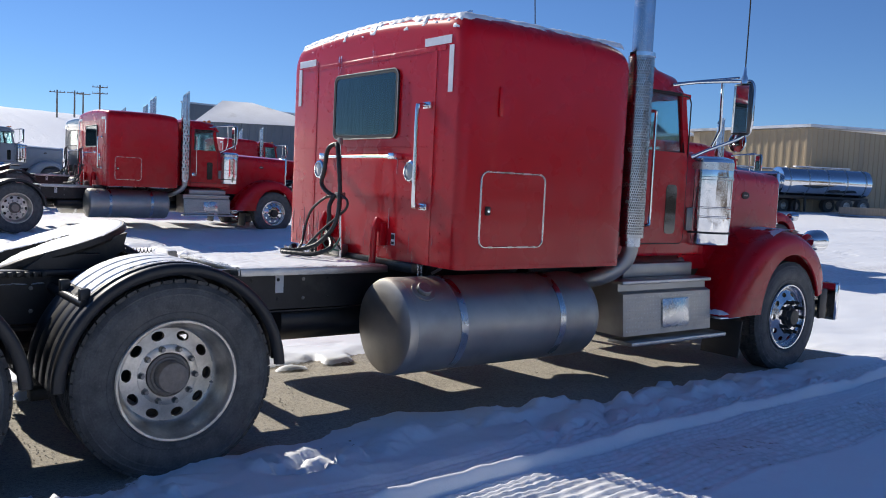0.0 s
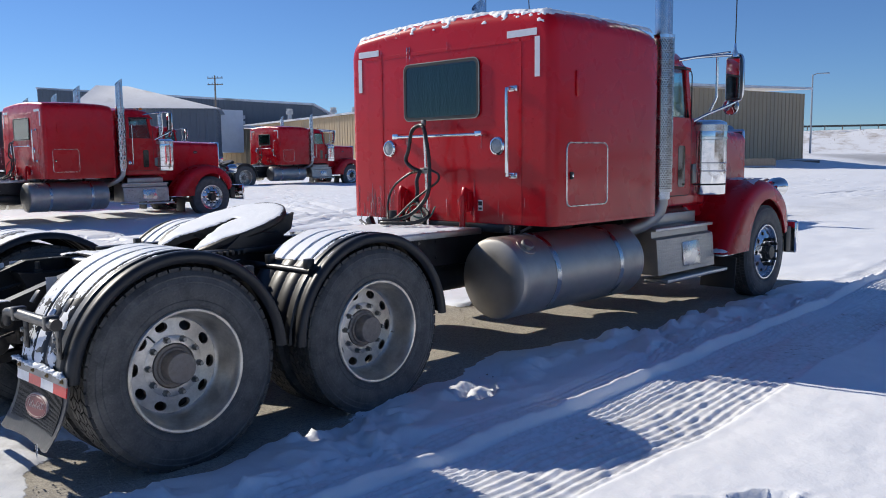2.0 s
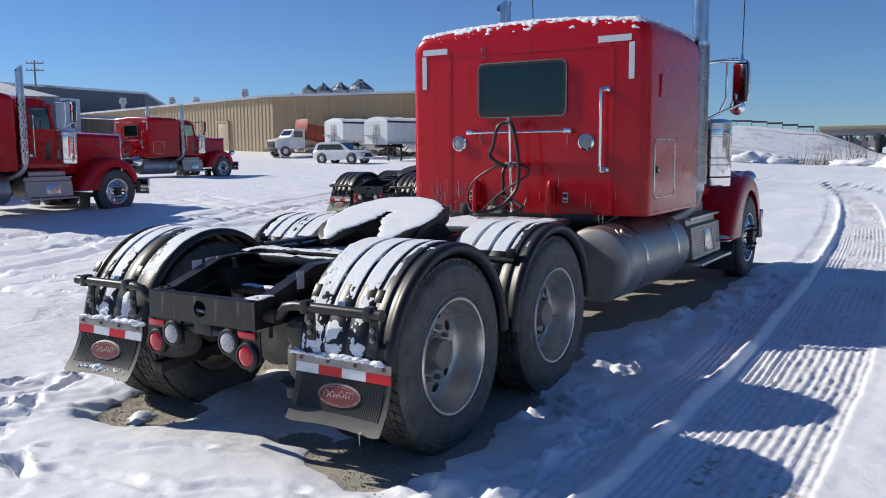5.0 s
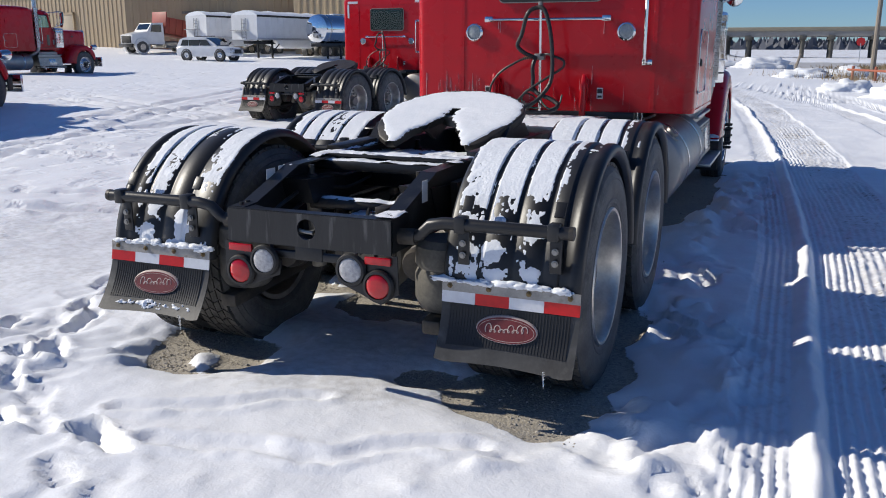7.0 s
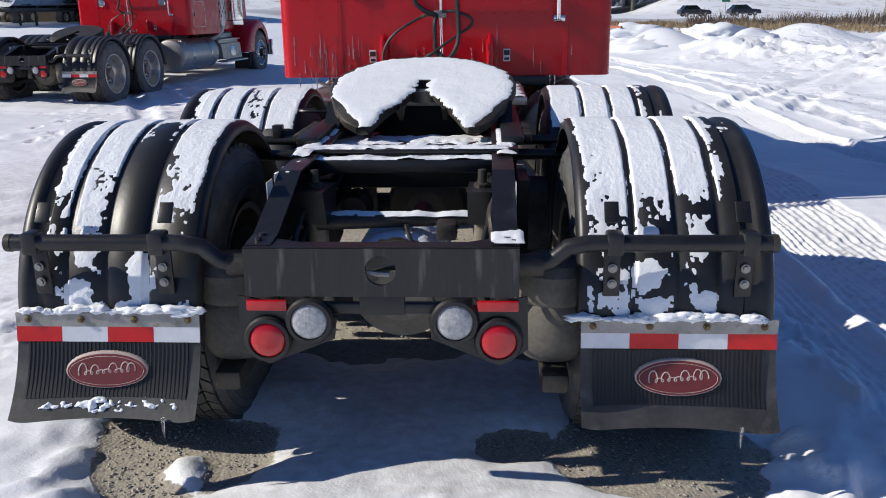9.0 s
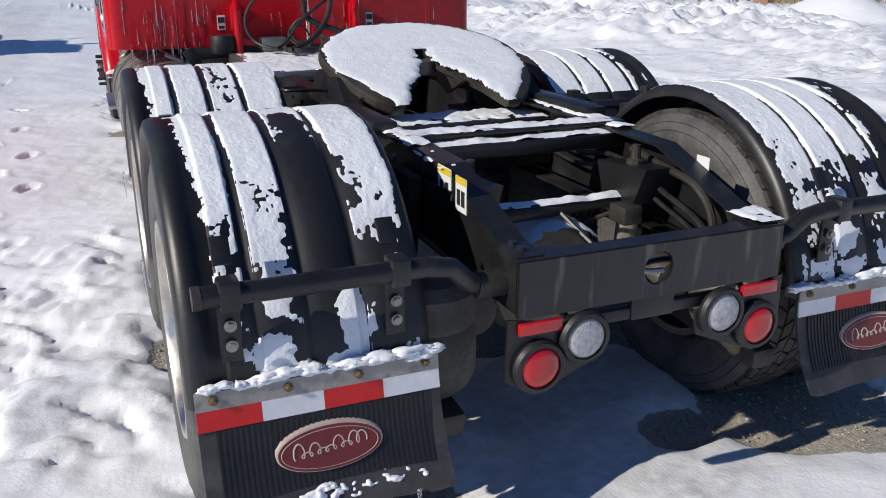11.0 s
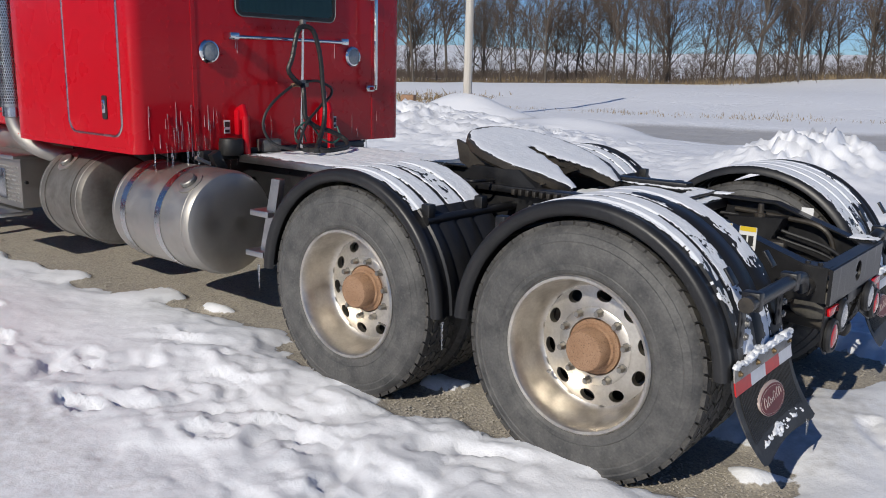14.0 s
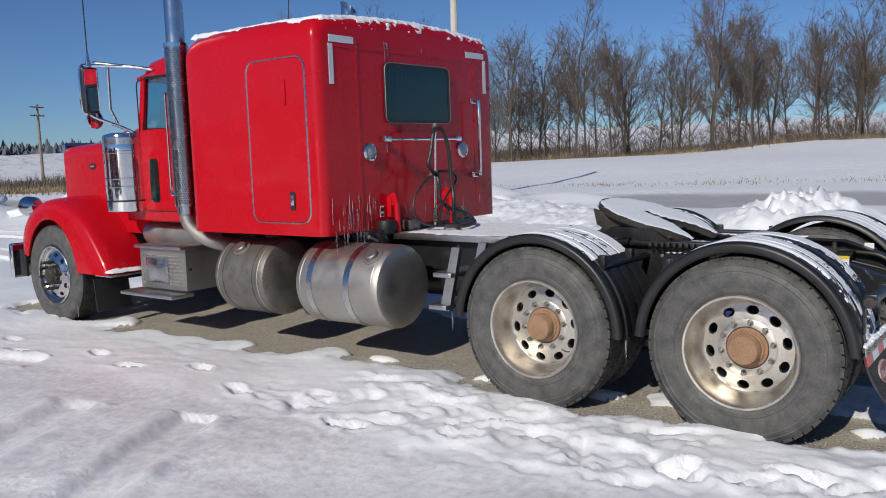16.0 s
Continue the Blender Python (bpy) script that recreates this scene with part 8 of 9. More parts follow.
def dump_truck(at):
    """Nose along -x."""
    c = thing("dump_truck", "white short-nosed truck with rusty red dump body", "truck", at=at)
    part("chassis", box((6.6, 0.9, 0.3), (0.3, 0, 0.85), 0.03), FRAMEBLACK, c)
    part("hood", loops([[(-3.1, -0.95, 0.75), (-3.1, -0.9, 1.55), (-3.1, 0.9, 1.55), (-3.1, 0.95, 0.75)], [(-1.7, -1.1, 0.75), (-1.7, -1.0, 1.85), (-1.7, 1.0, 1.85), (-1.7, 1.1, 0.75)]], False, True), WHITEPAINT, c, "white sloping hood")
    part("cab", loops([[(-1.7, -1.1, 0.75), (-1.7, -1.05, 1.85), (-1.7, 1.05, 1.85), (-1.7, 1.1, 0.75)], [(-1.2, -1.1, 0.75), (-1.2, -0.98, 2.55), (-1.2, 0.98, 2.55), (-1.2, 1.1, 0.75)], [(-0.1, -1.1, 0.75), (-0.1, -1.0, 2.6), (-0.1, 1.0, 2.6), (-0.1, 1.1, 0.75)]], False, True), WHITEPAINT, c)
    part("grille", box((0.06, 1.5, 0.6), (-3.13, 0, 1.15), 0.03), DARKTRIM, c)
    part("bumper", box((0.15, 2.2, 0.3), (-3.2, 0, 0.65), 0.04), FRAMEBLACK, c)
    for s in (1, -1):
        part("side_window", prism([(-1.35, 1.80), (-0.35, 1.80), (-0.35, 2.40), (-1.18, 2.40)], s * 1.0, s * 1.09, "y"), GLASS_DARK, c)
        part("fender", lathe([(0.60, -0.18), (0.68, -0.15), (0.68, 0.15), (0.60, 0.18)], 28, "y", (-2.2, s * 0.95, 0.62)), WHITEPAINT, c)
        part("saddle_tank", rod(0.3, (0.0, s * 0.85, 0.75), (1.2, s * 0.85, 0.75), 18), TANK, c)
        for x in (-2.2, 2.3):
            round_wheel(c, x, s * 0.95, 0.5, 0.5, 0.3, "y")
    part("windscreen", prism([(-1.66, 1.90), (-1.28, 2.48), (-1.25, 2.46), (-1.62, 1.88)], -0.9, 0.9, "y"), GLASS_DARK, c)
    turn = Matrix.Rotation(radians(8), 3, "Y")
    d = part("dump_body", box((4.6, 2.35, 0.14), (2.3, 0, 1.45), 0.03, turn=turn), ORANGE, c, "rusty red dump body")
    for s in (1, -1):
        part("side_board", box((4.6, 0.10, 1.35), (2.4, s * 1.13, 2.1), 0.03, turn=turn), ORANGE, d)
        for k in range(7):
            part("rib", box((0.12, 0.10, 1.3), (0.45 + k * 0.66, s * 1.21, 2.37 - k * 0.09), 0.02, turn=turn), ORANGE, d)
    part("headboard", box((0.1, 2.3, 1.9), (0.15, 0, 2.6), 0.03, turn=turn), ORANGE, d)
    part("load", box((4.2, 2.1, 0.25), (2.4, 0, 2.68), 0.1, 3, turn=turn), SNOW, d)


dump_truck(pose(-46.4, 52.5, lift(-46.4, 52.5) + 0.05, 0, 0, 72) @ Matrix.Scale(0.92, 4))


def hopper_trailer(at, length):
    """Nose along -x."""
    c = thing("hopper_trailer", "white ribbed hopper trailer with snow on its tarp", "trailer", "trailers by the works", at=at)
    b = part("body", loops([[(0, -1.25, 1.3), (0, -1.25, 3.0), (0, 1.25, 3.0), (0, 1.25, 1.3)], [(length, -1.25, 1.3), (length, -1.25, 3.0), (length, 1.25, 3.0), (length, 1.25, 1.3)]], False, True), WHITEPAINT, c)
    for k in range(int(length / 0.6)):
        for s in (1, -1):
            part("side_rib", box((0.035, 0.02, 1.6), (0.3 + 0.6 * k, s * 1.258, 2.15)), WHITEPAINT, b)
    part("tarp", loops([[(x, -1.3, 2.98), (x, -0.8, 3.2), (x, 0, 3.32 + 0.04 * math.sin(x * 3)), (x, 0.8, 3.2), (x, 1.3, 2.98)] for x in [length * k / 12 for k in range(13)]], False, True), SNOW, c, "snow-covered tarp")
    part("hopper", loops([[(2.0, -1.0, 1.3), (2.0, 1.0, 1.3), (length - 2, 1.0, 1.3), (length - 2, -1.0, 1.3)], [(3.5, -0.4, 0.7), (3.5, 0.4, 0.7), (length - 3.5, 0.4, 0.7), (length - 3.5, -0.4, 0.7)]], False, True), WHITEPAINT, c)
    for s in (1, -1):
        part("landing_leg", box((0.12, 0.12, 1.3), (2.0, s * 0.7, 0.65), 0.01), FRAMEBLACK, c)
        part("brace", rod(0.04, (2.0, s * 0.7, 0.4), (3.1, s * 0.7, 1.3), 8), FRAMEBLACK, c)
        part("tarp_rail", box((length, 0.05, 0.14), (length / 2, s * 1.29, 2.93), 0.01), DARKTRIM, c, "dark tarp rail")
        for x in (length - 2.2, length - 0.9):
            round_wheel(c, x, s * 1.0, 0.5, 0.5, 0.5, "y")
    lad = part("ladder", box((0.04, 0.04, 1.5), (-0.06, -0.20, 2.05), 0.005), GREYPAINT, c, "grey steel ladder")
    part("ladder_rail", box((0.04, 0.04, 1.5), (-0.06, 0.20, 2.05), 0.005), GREYPAINT, lad)
    for k in range(6):
        part("rung", box((0.03, 0.40, 0.04), (-0.06, 0, 1.45 + 0.24 * k), 0.004), GREYPAINT, lad)
    part("catwalk", box((0.35, 1.5, 0.05), (-0.2, 0.3, 1.95), 0.01), GREYPAINT, c, "grey steel step")
    part("chassis", box((length - 0.6, 0.9, 0.22), (length / 2, 0, 1.12), 0.02), FRAMEBLACK, c)
    part("side_rail", box((length, 0.08, 0.14), (length / 2, -1.28, 1.36), 0.01), GALV, c)


hopper_trailer(pose(-34.3, 47.3, lift(-34.3, 47.3) + 0.06, 0, 0, 80), 10.0)
hopper_trailer(pose(-41.3, 50.9, lift(-41.3, 50.9) + 0.06, 0, 0, 76), 8.3)


def tank_trailer(at, length, label):
    c = thing("tank_trailer", label, "trailer", "trailers by the works", at=at)
    part("tank", lathe([(0.01, 0), (0.6, 0.02), (0.95, 0.12), (1.0, 0.3), (1.0, length - 0.3), (0.95, length - 0.12), (0.6, length - 0.02), (0.01, length)], 32, "x", (0, 0, 2.1)), CHROME, c, "polished steel tank")
    for k in range(5):
        part("band", lathe([(1.0, -0.05), (1.025, -0.05), (1.025, 0.05), (1.0, 0.05)], 32, "x", (0.6 + k * (length - 1.2) / 4, 0, 2.1), closed=True), STAINLESS, c)
    part("chassis", box((length, 0.9, 0.25), (length / 2, 0, 1.0), 0.02), FRAMEBLACK, c)
    part("catwalk", box((length * 0.6, 0.4, 0.08), (length / 2, 0, 3.14), 0.02), SNOW, c)
    for s in (1, -1):
        part("landing_leg", box((0.12, 0.12, 1.0), (2.0, s * 0.6, 0.5), 0.01), FRAMEBLACK, c)
        for x in (length - 2.2, length - 0.9):
            round_wheel(c, x, s * 1.0, 0.5, 0.5, 0.5, "y")


tank_trailer(pose(-29.4, 48.8, lift(-29.4, 48.8) + 0.06, 0, 0, 80), 9.0, "polished tank trailer beside the hopper trailers")
tank_trailer(pose(-27.0, 54.0, 1.0, 0, 0, 62), 7.0, "polished tank trailer by the warehouse")
lum = part("timber_stack", box((4.5, 1.6, 0.5), (-21.0, 56.5, 1.2), 0.03, turn=Matrix.Rotation(0.4, 3, "Z")), TIMBER)
tagged(lum, "low stack of dark timbers on snow", "timber")
crate = part("crate", box((2.4, 1.6, 0.55), (-22.6, 72.8, 0.95), 0.04, turn=Matrix.Rotation(0.3, 3, "Z")), TIMBER)
tagged(crate, "low brown wooden crate on snow", "crate")


def street_lamp(x, y, z, h, turn):
    c = thing("street_lamp", "tall galvanised yard light with short arm", "lamp", at=pose(x, y, z, 0, 0, turn))
    part("pole", tube([(0, 0, 0), (0, 0, h)], 0.13, 12, r_end=0.08), GALV, c)
    part("arm", tube([(0, 0, h - 0.1), (0.5, 0, h + 0.1), (1.2, 0, h + 0.12)], 0.05, 8), GALV, c)
    part("head", box((0.7, 0.3, 0.12), (1.5, 0, h + 0.1), 0.03), GALV, c)


street_lamp(-33.2, 103.1, 1.2, 10.2, 20)


def utility_pole(x, y, z, h, turn, arms, mat, r=0.15, label="weathered wooden utility pole with crossarms"):
    c = thing("utility_pole", label, "pole", "utility poles", at=pose(x, y, z - 0.1, 0, 0, turn))
    part("pole", tube([(0, 0, 0), (0, 0, h * 0.5), (0, 0, h)], r, 10, r_end=r * 0.7), mat, c)
    for k in range(arms):
        part("crossarm", box((2.2, 0.12, 0.12), (0, 0.08, h - 0.35 - k * 0.9), 0.01), TIMBER, c)
        for q in (-1.0, -0.4, 0.4, 1.0):
            part("insulator", rod(0.05, (q, 0.08, h - 0.3 - k * 0.9), (q, 0.08, h - 0.1 - k * 0.9), 6), GALV, c)
    return c


utility_pole(19.6, 16.9, 0, 10.5, 0, 0, PALEPOLE, 0.16, "tall pale bare wooden pole at the roadside")
utility_pole(5.8, 47.0, 0, 8.5, 0, 0, TIMBER, 0.14, "plain wooden pole beside the road")
utility_pole(40.7, 87.5, lift(40.7, 87.5), 8.4, 24, 2, TIMBER, 0.17)
utility_pole(-126.5, 29.5, 6.0, 7.0, 60, 1, TIMBER)
utility_pole(-123, 34.5, 6.0, 8.0, 60, 2, TIMBER)
utility_pole(-131, 33.0, 7.0, 6.5, 60, 1, TIMBER)
utility_pole(-138, 36.0, 8.0, 6.0, 60, 1, TIMBER)
utility_pole(-100.0, 62.0, 4.0, 9.8, 40, 2, TIMBER)
for x, y, h in ((2.0, 49.2, 0.8), (26.5, 27.7, 2.4), (17.5, 24.5, 1.6)):
    tagged(part("marker_post", rod(0.06, (x, y, lift(x, y) - 0.1), (x, y, lift(x, y) + h), 8), TIMBER), "short weathered marker post in snow", "post", "roadside posts")
mb = thing("mail_box", "small brown box on a post by the road", "mailbox", at=pose(16.4, 16.8, -0.2, 0, 0, 20))
part("post", box((0.1, 0.1, 0.75), (0, 0, 0.35), 0.01), TIMBER, mb)
part("box", box((0.3, 0.45, 0.3), (0, 0, 0.85), 0.04), RUST, mb)
ss = thing("road_sign", "red road sign on a post near the underpass", "sign", at=pose(9.5, 118, lift(9.5, 118), 0, 0, 0))
part("post", rod(0.05, (0, 0, 0), (0, 0, 2.4), 8), GALV, ss)
part("plate", lathe([(0.01, -0.02), (0.55, -0.02), (0.55, 0.02), (0.01, 0.02)], 8, "y", (0, 0, 2.6)), SIGNRED, ss)
for k, (x, y) in enumerate(((14.5, 130), (18.0, 150), (36, 130))):
    ss = thing("road_sign", "small green road sign on a post", "sign", "green road signs", at=pose(x, y, lift(x, y), 0, 0, 0))
    part("post", rod(0.06, (0, 0, 0), (0, 0, 2.2), 8), GALV, ss)
    part("plate", box((1.2, 0.05, 0.8), (0, 0, 2.4), 0.01), SIGNGREEN, ss)


# highway bridge
br = thing("road_bridge", "concrete highway bridge on paired round piers", "bridge")
part("deck", box((66, 11, 1.2), (11.0, 186.0, 4.75), 0.05), CONCRETE, br, "grey concrete bridge deck")
part("parapet", box((66, 0.4, 0.75), (11.0, 180.4, 5.6), 0.03), BRIDGERAIL, br, "tan concrete bridge parapet")
for x in (-11.5, -7.2, 3.0, 8.2, 15.8, 24.0, 30.5):
    for dy in (-4, -1.4, 1.4, 4):
        part("pier", rod(0.42, (x, 185 + dy, -1.0), (x, 185 + dy, 4.1), 12), BRIDGEPIER, br)
    part("pier_cap", box((1.3, 10.0, 0.8), (x, 185, 3.95), 0.05), BRIDGEPIER, br)
part("abutment", prism([(19.0, 0.0), (46.0, 4.1), (46.0, -1.0), (19.0, -1.0)], 183.0, 189.0, "y"), BRIDGERAIL, br, "sloped concrete abutment paving")
for k, y in enumerate((182.4, 181.8)):
    part("ramp_beam", prism([(22.0 + 3 * k, 0.2), (46.0, 3.6 - 0.9 * k), (46.0, 2.8 - 0.9 * k), (22.0 + 3 * k, -0.5)], y, y + 0.4, "y"), BRIDGEPIER, br, "dark sloping beam")

rail = thing("guard_rail", "low steel guard rail along the snowy highway bank", "guard rail")
for k in range(46):
    x = -22 - 2.6 * k
    y = 178.0 + 0.55 * (x + 22) - 4.5
    part("post", box((0.14, 0.14, 0.9), (x, y, lift(x, y) + 0.45), 0.01), TIMBER, rail)
    if k:
        part("rail", prism([(x + 2.62, y + 1.43), (x - 0.02, y), (x - 0.02, y + 0.08), (x + 2.62, y + 1.51)], lift(x, y) + 0.55, lift(x, y) + 0.9, "z"), BRIDGEPIER, rail)


def snow_mound(x, y, rx, ry, h, seed):
    bm = bmesh.new()
    bmesh.ops.create_icosphere(bm, subdivisions=4, radius=1)
    bmesh.ops.delete(bm, geom=[v for v in bm.verts if v.co.z < -0.25], context="VERTS")
    for v in bm.verts:
        q = v.co.copy()
        n = 1 + 0.45 * nz(q.x, q.y, q.z + seed, 1.6) + 0.28 * nz(q.x, q.y, q.z + seed, 4) + 0.12 * nz(q.x, q.y, q.z + seed, 10)
        v.co = Vector((q.x * rx * n, q.y * ry * n, (q.z * n - 0.1) * h))
    m = part("snow_mound", bm, SNOW, at=Matrix.Translation((x, y, lift(x, y) + 0.06)), angle=180)
    tagged(m, "rough mound of ploughed white snow", "snow", "ploughed snow mounds")


for k, (x, y, rx, ry, h) in enumerate(((3.9, 31.5, 0.95, 0.7, 0.42), (5.6, 26.0, 1.5, 0.9, 0.55), (8.2, 23.5, 1.7, 1.1, 0.7), (2.4, 48.5, 1.5, 0.8, 0.5), (4.6, 50.0, 1.4, 0.9, 0.6), (8.0, 41.0, 1.8, 1.0, 0.6),
                                         (-0.3, 73.0, 2.6, 1.5, 0.9), (-3.7, 75.0, 2.6, 1.6, 0.6), (-13.0, 80.0, 3.2, 1.8, 1.0), (11.0, 38.0, 1.6, 1.2, 0.6))):
    snow_mound(x, y, rx, ry, h, k * 3.7)

barrier = thing("pipe_barrier", "low orange-painted pipe barrier at the roadside", "barrier")
for x, y in ((4.8, 45.9), (5.7, 43.6), (6.8, 40.8)):
    part("post", rod(0.07, (x, y, -0.1), (x, y, 0.75), 10), PIPEORANGE, barrier)
part("pipe", rod(0.06, (4.6, 46.4, 0.55), (6.95, 40.4, 0.55), 10), PIPEORANGE, barrier)
lean = part("leaning_post", rod(0.07, (1.85, 49.2, -0.1), (2.2, 49.2, 1.35), 8), TIMBER)
tagged(lean, "leaning weathered marker post in snow", "post", "roadside posts")


def far_car(x, y, turn, label):
    c = thing("car", label, "car", "cars on the far road", at=pose(x, y, lift(x, y) + 0.05, 0, 0, turn))
    part("body", loops([[(k, -0.85, 0.3), (k, -0.9, z * 0.7), (k, -0.8, z), (k, 0.8, z), (k, 0.9, z * 0.7), (k, 0.85, 0.3)] for k, z in ((-2.2, 0.8), (-2.0, 1.0), (-0.8, 1.0), (0.9, 0.98), (2.1, 0.85), (2.25, 0.6))], False, True), DARKCAR, c)
    part("cabin", prism([(-1.9, 0.95), (-1.4, 1.55), (0.1, 1.55), (0.9, 0.95)], -0.75, 0.75, "y"), GLASS_DARK, c)
    for kx in (-1.35, 1.35):
        for s in (1, -1):
            round_wheel(c, kx, s * 0.8, 0.33, 0.33, 0.22, "y")


far_car(29.7, 123.0, 8, "dark pickup-sized car on the far road")
far_car(37.0, 124.0, 8, "dark car following on the far road")


# ---- trees and brush ----
def grow_tree(seed, height, leafy=False, bushy=0):
    r = random.Random(seed)
    trunk, crown, leaves = bmesh.new(), bmesh.new(), []

    def limb(p, d, length, rad, level, bm):
        pts, q, dd = [p], p.copy(), d.copy()
        n = 4 if level < 2 else (2 if level < 4 else 1)
        for k in range(n):
            dd = (dd + Vector((r.uniform(-1, 1), r.uniform(-1, 1), r.uniform(-0.5, 0.9))) * (0.10 + 0.05 * level)).normalized()
            q = q + dd * length / n
            pts.append(q.copy())
        if level >= 4:
            for m in range(3):
                base = pts[0].lerp(pts[-1], r.uniform(0, 0.9)) if m else pts[0]
                tip = base + ((pts[-1] - pts[0]) + Vector((r.uniform(-.5, .5), r.uniform(-.5, .5), r.uniform(-.2, .6))) * length * (0.9 if m else 0.2)) * (0.7 if m else 1)
                w = Vector((r.uniform(-1, 1), r.uniform(-1, 1), r.uniform(-.3, .3))).normalized() * 0.011
                bm.faces.new([bm.verts.new(v) for v in (base - w, base + w, tip)])
        elif level == 3:
            for turn in (0, 1):
                w = (pts[-1] - pts[0]).cross(Vector((turn, 1 - turn, 0.3))).normalized() * 0.018
                bm.faces.new([bm.verts.new(v) for v in (pts[0] - w, pts[0] + w, pts[1] + w * 0.7, pts[1] - w * 0.7)])
                bm.faces.new([bm.verts.new(v) for v in (pts[1] - w * 0.7, pts[1] + w * 0.7, pts[2])])
        else:
            tube(pts, rad, 5 if level < 2 else 3, bm, r_end=rad * 0.45)
        if level >= 4:
            if leafy and r.random() < 0.8:
                leaves.extend(pts[1:])
            return
        count = (15, 7, 5, 3)[level] if bushy == 0 else (7, 6, 4, 3)[level]
        for k in range(count):
            t = r.uniform(0.16 if level == 0 else 0.22, 1.0)
            i = min(n - 1, int(t * n))
            base = pts[i].lerp(pts[i + 1], t * n - i)
            axis = (pts[i + 1] - pts[i]).normalized()
            side = axis.cross(Vector((r.uniform(-1, 1), r.uniform(-1, 1), r.uniform(-1, 1)))).normalized()
            spread = r.uniform(0.45, 1.05) if level else r.uniform(0.55, 1.15) - 0.3 * t
            nd = (axis * math.cos(spread) + side * math.sin(spread) + Vector((0, 0, 0.22))).normalized()
            limb(base, nd, length * r.uniform(0.34, 0.58) * (1.15 - 0.35 * t if level == 0 else 1), max(0.012, rad * (0.52 - 0.24 * t)), level + 1, crown)

    limb(Vector((0, 0, -0.2)), Vector((r.uniform(-.05, .05), r.uniform(-.05, .05), 1)), height * 0.84, height * 0.0115, 0, trunk)
    for k in range(bushy):
        a = k * 2.4
        limb(Vector((0.2 * math.cos(a), 0.2 * math.sin(a), -0.1)), Vector((math.cos(a), math.sin(a), r.uniform(0.8, 1.6))).normalized(), height * r.uniform(0.6, 0.9), height * 0.008, 1, trunk)
    if leafy:
        lv = bmesh.new()
        for p in leaves:
            for k in range(2):
                c = p + Vector((r.uniform(-.2, .2), r.uniform(-.2, .2), r.uniform(-.2, .1)))
                a, b = Vector((r.uniform(-1, 1), r.uniform(-1, 1), r.uniform(-1, 1))).normalized() * 0.09, Vector((r.uniform(-1, 1), r.uniform(-1, 1), r.uniform(-1, 1))).normalized() * 0.07
                vs = [lv.verts.new(c + q) for q in (a, b, -a, -b)]
                lv.faces.new(vs)
        return trunk, crown, lv
    return trunk, crown, None


def tree_template(seed, height, leafy=False, bushy=0):
    tr, cr, lv = grow_tree(seed, height, leafy, bushy)
    t = thing("bush", "bare many-stemmed bush under the trees", "bush", "bushes along the field") if bushy else thing("tree", "tall bare winter tree with fine grey-brown twigs" if not leafy else "bare oak still holding tan dry leaves", "tree", "trees along the field")
    part("trunk", tr, BARK, t)
    part("crown", cr, TWIG, t)
    if lv:
        part("dry_leaves", lv, LEAF, t)
    return t


templates = [tree_template(11 + 7 * k, h) for k, h in enumerate((13.5, 12.0, 14.5, 11.0, 13.0, 10.0))]
oak = tree_template(5, 13.5, True)
tr = random.Random(21)
spots = []
for k in range(98):
    s = (k + tr.random()) / 98
    bx, by = 46 + 58 * s, 68 - 84 * s
    off = tr.uniform(-2, 20)
    spots.append((bx + off * 0.82, by + off * 0.57))
for k, (x, y) in enumerate(spots):
    m = pose(x, y, lift(x, y), 0, 0, tr.uniform(0, 360))
    sc = tr.uniform(0.68, 1.0)
    if k < len(templates):
        templates[k].matrix_basis = m @ Matrix.Scale(sc, 4)
    elif k == 50:
        oak.matrix_basis = m
    else:
        src = templates[tr.randrange(len(templates))]
        two = copy_thing(src, m)
        two.scale = (sc, sc, sc * tr.uniform(0.95, 1.1))
shrubs = [tree_template(70 + k, 4.2 + k, bushy=5 + k) for k in range(2)]
for k in range(64):
    s = (k + tr.random()) / 64
    off = tr.uniform(-2.5, 7)
    x, y = 48 + 60 * s + off * 0.82, 68 - 86 * s + off * 0.57
    m = pose(x, y, lift(x, y), 0, 0, tr.uniform(0, 360))
    sc = tr.uniform(0.40, 0.80)
    if k < 2:
        shrubs[k].matrix_basis = m
    else:
        two = copy_thing(shrubs[k % 2], m)
        two.scale = (sc * 1.2, sc * 1.2, sc)
tagged(copy_thing(oak, pose(86, 8.5, lift(86, 8.5), 0, 0, 80)))


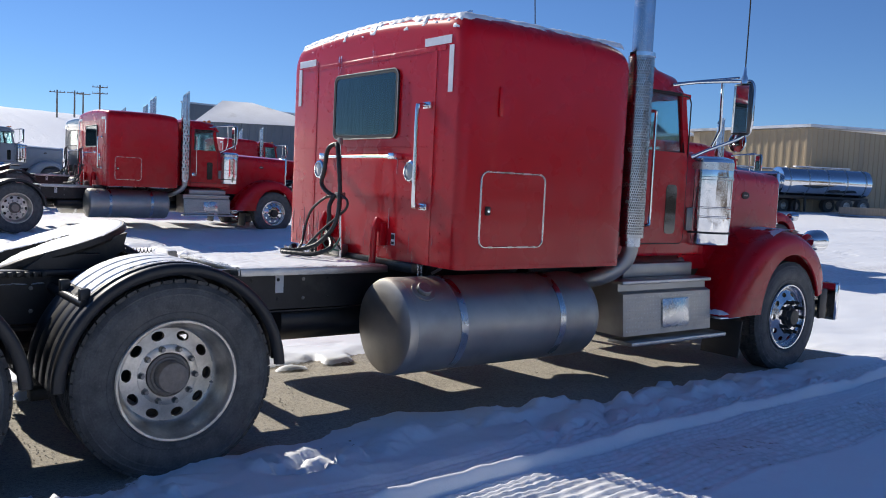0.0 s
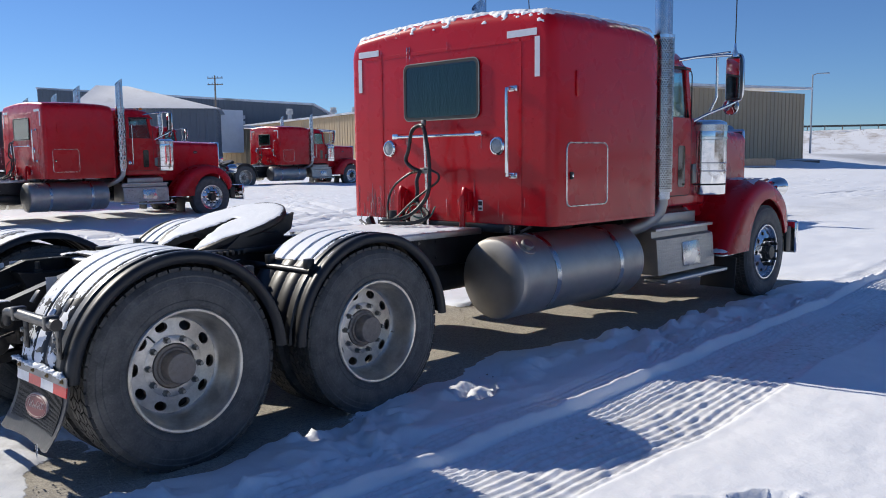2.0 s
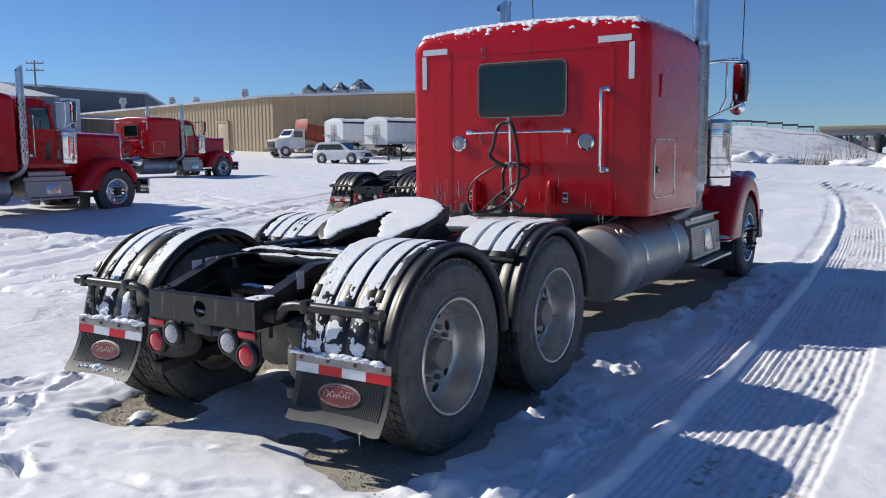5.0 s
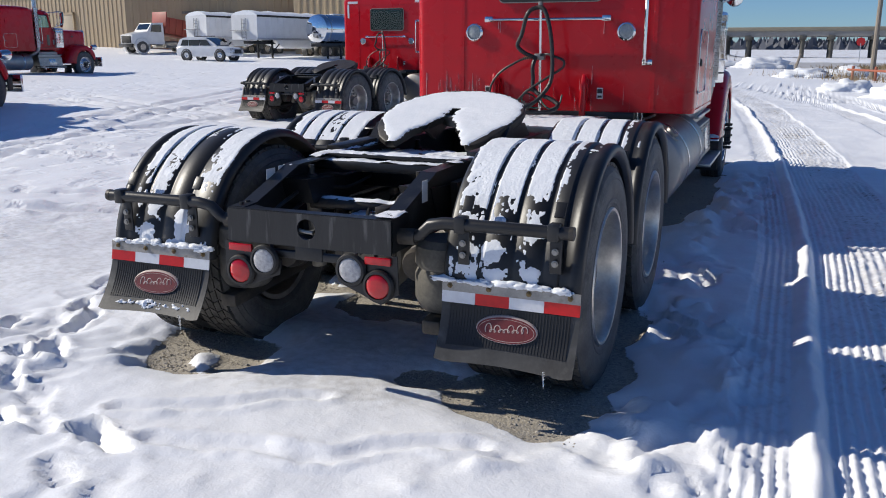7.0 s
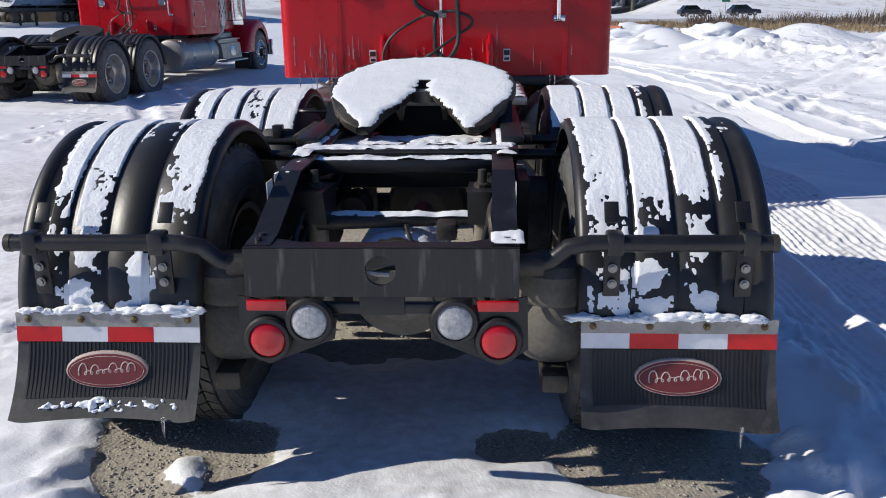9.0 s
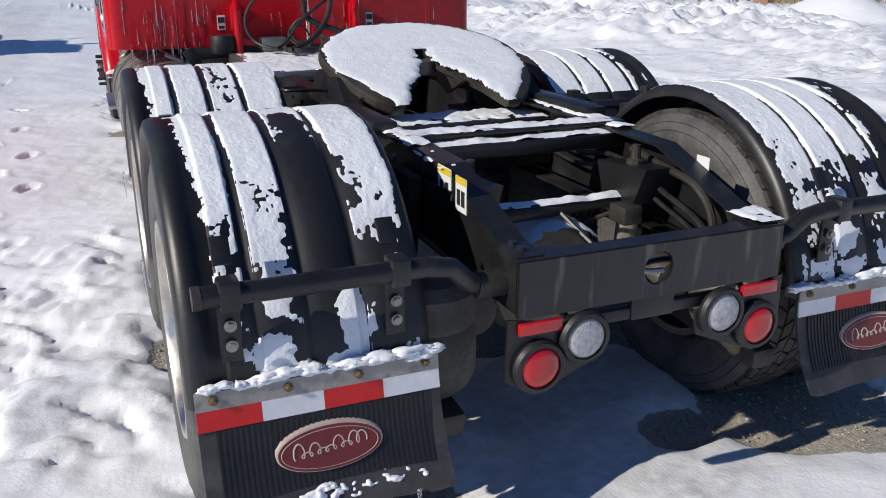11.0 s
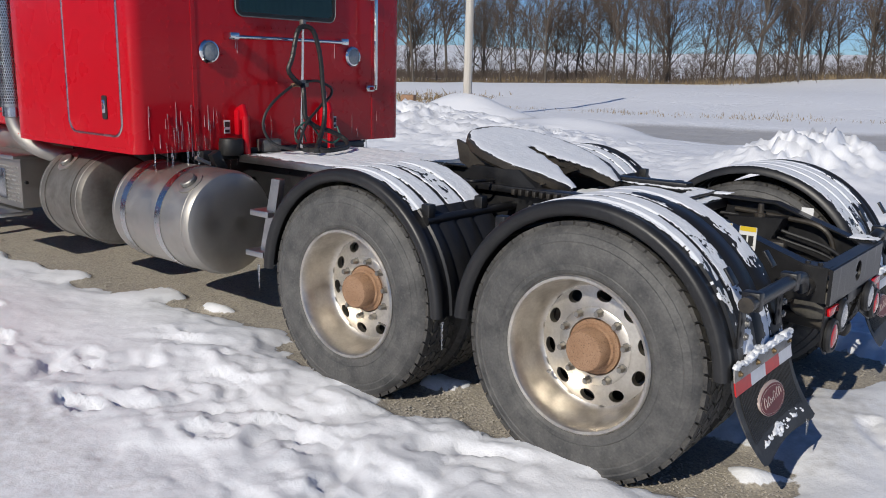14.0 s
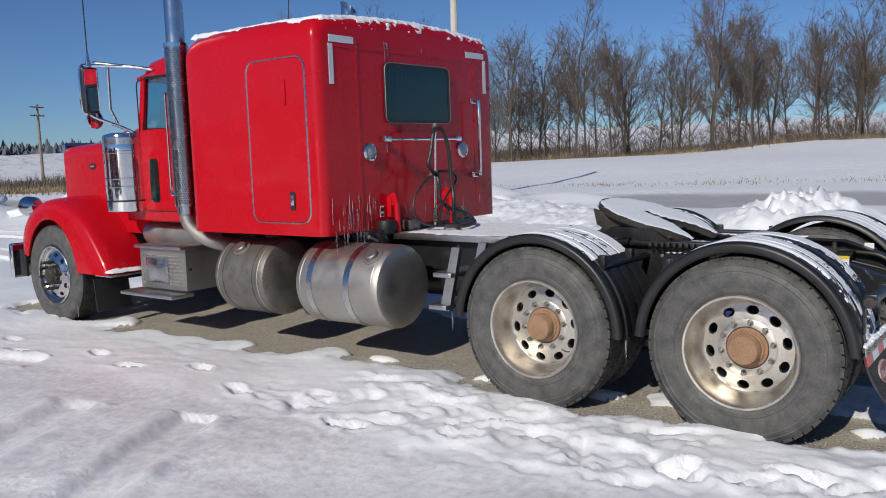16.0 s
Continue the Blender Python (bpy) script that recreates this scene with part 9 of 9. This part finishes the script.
def sticks(name, area, count, height, rad, mat, label, seed, lean=0.25, blades=False):
    """Many thin stems over a strip: area(r) gives a place."""
    r = random.Random(seed)
    verts, faces = [], []
    for k in range(count):
        x, y = area(r)
        z = lift(x, y)
        h = height * r.uniform(0.25, 1.0) * (0.45 + 0.9 * max(0, 0.5 + noise.noise((x * 0.35, y * 0.35, seed))))
        dx, dy = r.uniform(-lean, lean) * h, r.uniform(-lean, lean) * h
        w = rad * r.uniform(0.6, 1.3)
        a = r.uniform(0, 3.14)
        c, s = math.cos(a) * w, math.sin(a) * w
        i = len(verts)
        if blades:
            verts += [(x - c, y - s, z), (x + c, y + s, z), (x + dx, y + dy, z + h)]
            faces.append((i, i + 1, i + 2))
        else:
            verts += [(x - c, y - s, z), (x + c, y + s, z), (x - s * 0.8, y + c * 0.8, z), (x + dx, y + dy, z + h)]
            faces += [(i, i + 1, i + 3), (i + 1, i + 2, i + 3), (i + 2, i, i + 3)]
    me = bpy.data.meshes.new(name)
    me.from_pydata(verts, [], faces)
    me.materials.append(mat)
    tagged(new(name, me), label, "brush", kind="stuff")


def along(a, b, width, jitter=1.0):
    d = Vector((b[0] - a[0], b[1] - a[1]))
    n = Vector((-d.y, d.x)).normalized()

    def pick(r):
        t, o = r.random(), r.gauss(0, width)
        return a[0] + d.x * t + n.x * o, a[1] + d.y * t + n.y * o
    return pick


sticks("brush", along((52, 75), (114, -18), 4.0), 12000, 2.1, 0.026, TWIG, "dense leafless brush under the trees", 3, 0.5)
sticks("brush", along((49, 71), (109, -19), 1.6), 8000, 0.8, 0.05, STRAW, "tan dry grass and weeds along the wood", 4, 0.4, True)
sticks("brush", along((26.5, 16), (35, -18), 0.7), 1400, 0.30, 0.02, STRAW, "thin dry grass on the road bank", 5, 0.4, True)
sticks("brush", along((25.5, 24), (27.5, 12), 0.5), 260, 0.18, 0.02, STRAW, "thin dry grass on the road bank", 6, 0.4, True)
sticks("brush", along((8.5, 78), (24, 45), 2.4), 9000, 0.50, 0.05, STRAW, "tall tan dry grass beside the road", 7, 0.8, True)
sticks("brush", along((24, 45), (30, 24), 1.6), 4000, 0.42, 0.04, STRAW, "tall tan dry grass beside the road", 8, 0.8, True)
sticks("brush", along((16, 66), (46, 58), 3.0), 5000, 1.1, 0.05, TWIG, "brown brush on the far bank", 9, 0.4)
sticks("brush", along((2, 52), (7, 42), 1.2), 700, 0.7, 0.02, STRAW, "tan weeds round the marker posts", 10, 0.4, True)
sticks("brush", along((-3.5, 76), (-9, 80), 0.9), 160, 3.4, 0.02, TWIG, "bare saplings at the foot of the bank", 11, 0.35)
sticks("brush", along((-80, 140), (-16, 165), 8), 1300, 0.16, 0.06, STRAW, "tan grass tufts poking from the snowy bank", 12, 0.4, True)
sticks("far_woods", along((-420, 640), (420, 640), 12), 5200, 9.0, 4.0, HAZEWOOD, "distant woods on the horizon with blue haze in their colour", 15, 0.1)
sticks("brush", along((90, 130), (160, 90), 10), 6000, 2.4, 0.09, TWIG, "brown hedge in the far fields", 13, 0.5)


# ---- loose stones ----
def pebbles():
    r = random.Random(9)
    verts, faces = [], []
    for k in range(9000):
        x, y = r.uniform(-1.2, 1.25), r.uniform(-0.8, 7.0)
        if k % 3 == 0:
            x = r.uniform(-1.3, -0.75)
        if r.random() < 0.35:
            y = r.uniform(-0.9, 1.2)
        s = r.uniform(0.003, 0.008) * (1.7 if r.random() < 0.05 else 1)
        z = 0.001
        a = r.uniform(0, 6.3)
        i = len(verts)
        for q, (c, h) in enumerate(((0, 0), (1.57, 0), (3.14, 0), (4.71, 0))):
            m = s * r.uniform(0.7, 1.3)
            verts.append((x + math.cos(a + c) * m, y + math.sin(a + c) * m, z))
        verts.append((x + r.uniform(-.3, .3) * s, y + r.uniform(-.3, .3) * s, z + s * r.uniform(0.35, 0.7)))
        verts.append((x, y, z - s * 0.5))
        for q in range(4):
            faces.append((i + q, i + (q + 1) % 4, i + 4))
            faces.append((i + (q + 1) % 4, i + q, i + 5))
    me = bpy.data.meshes.new("gravel_stones")
    me.from_pydata(verts, [], faces)
    me.materials.append(material("stones", (0.46, 0.42, 0.36), 0.85, 0, (0.34, 0.31, 0.27), 22))
    tagged(new("gravel_stones", me), "loose tan gravel stones under the truck", "gravel", kind="stuff")


pebbles()
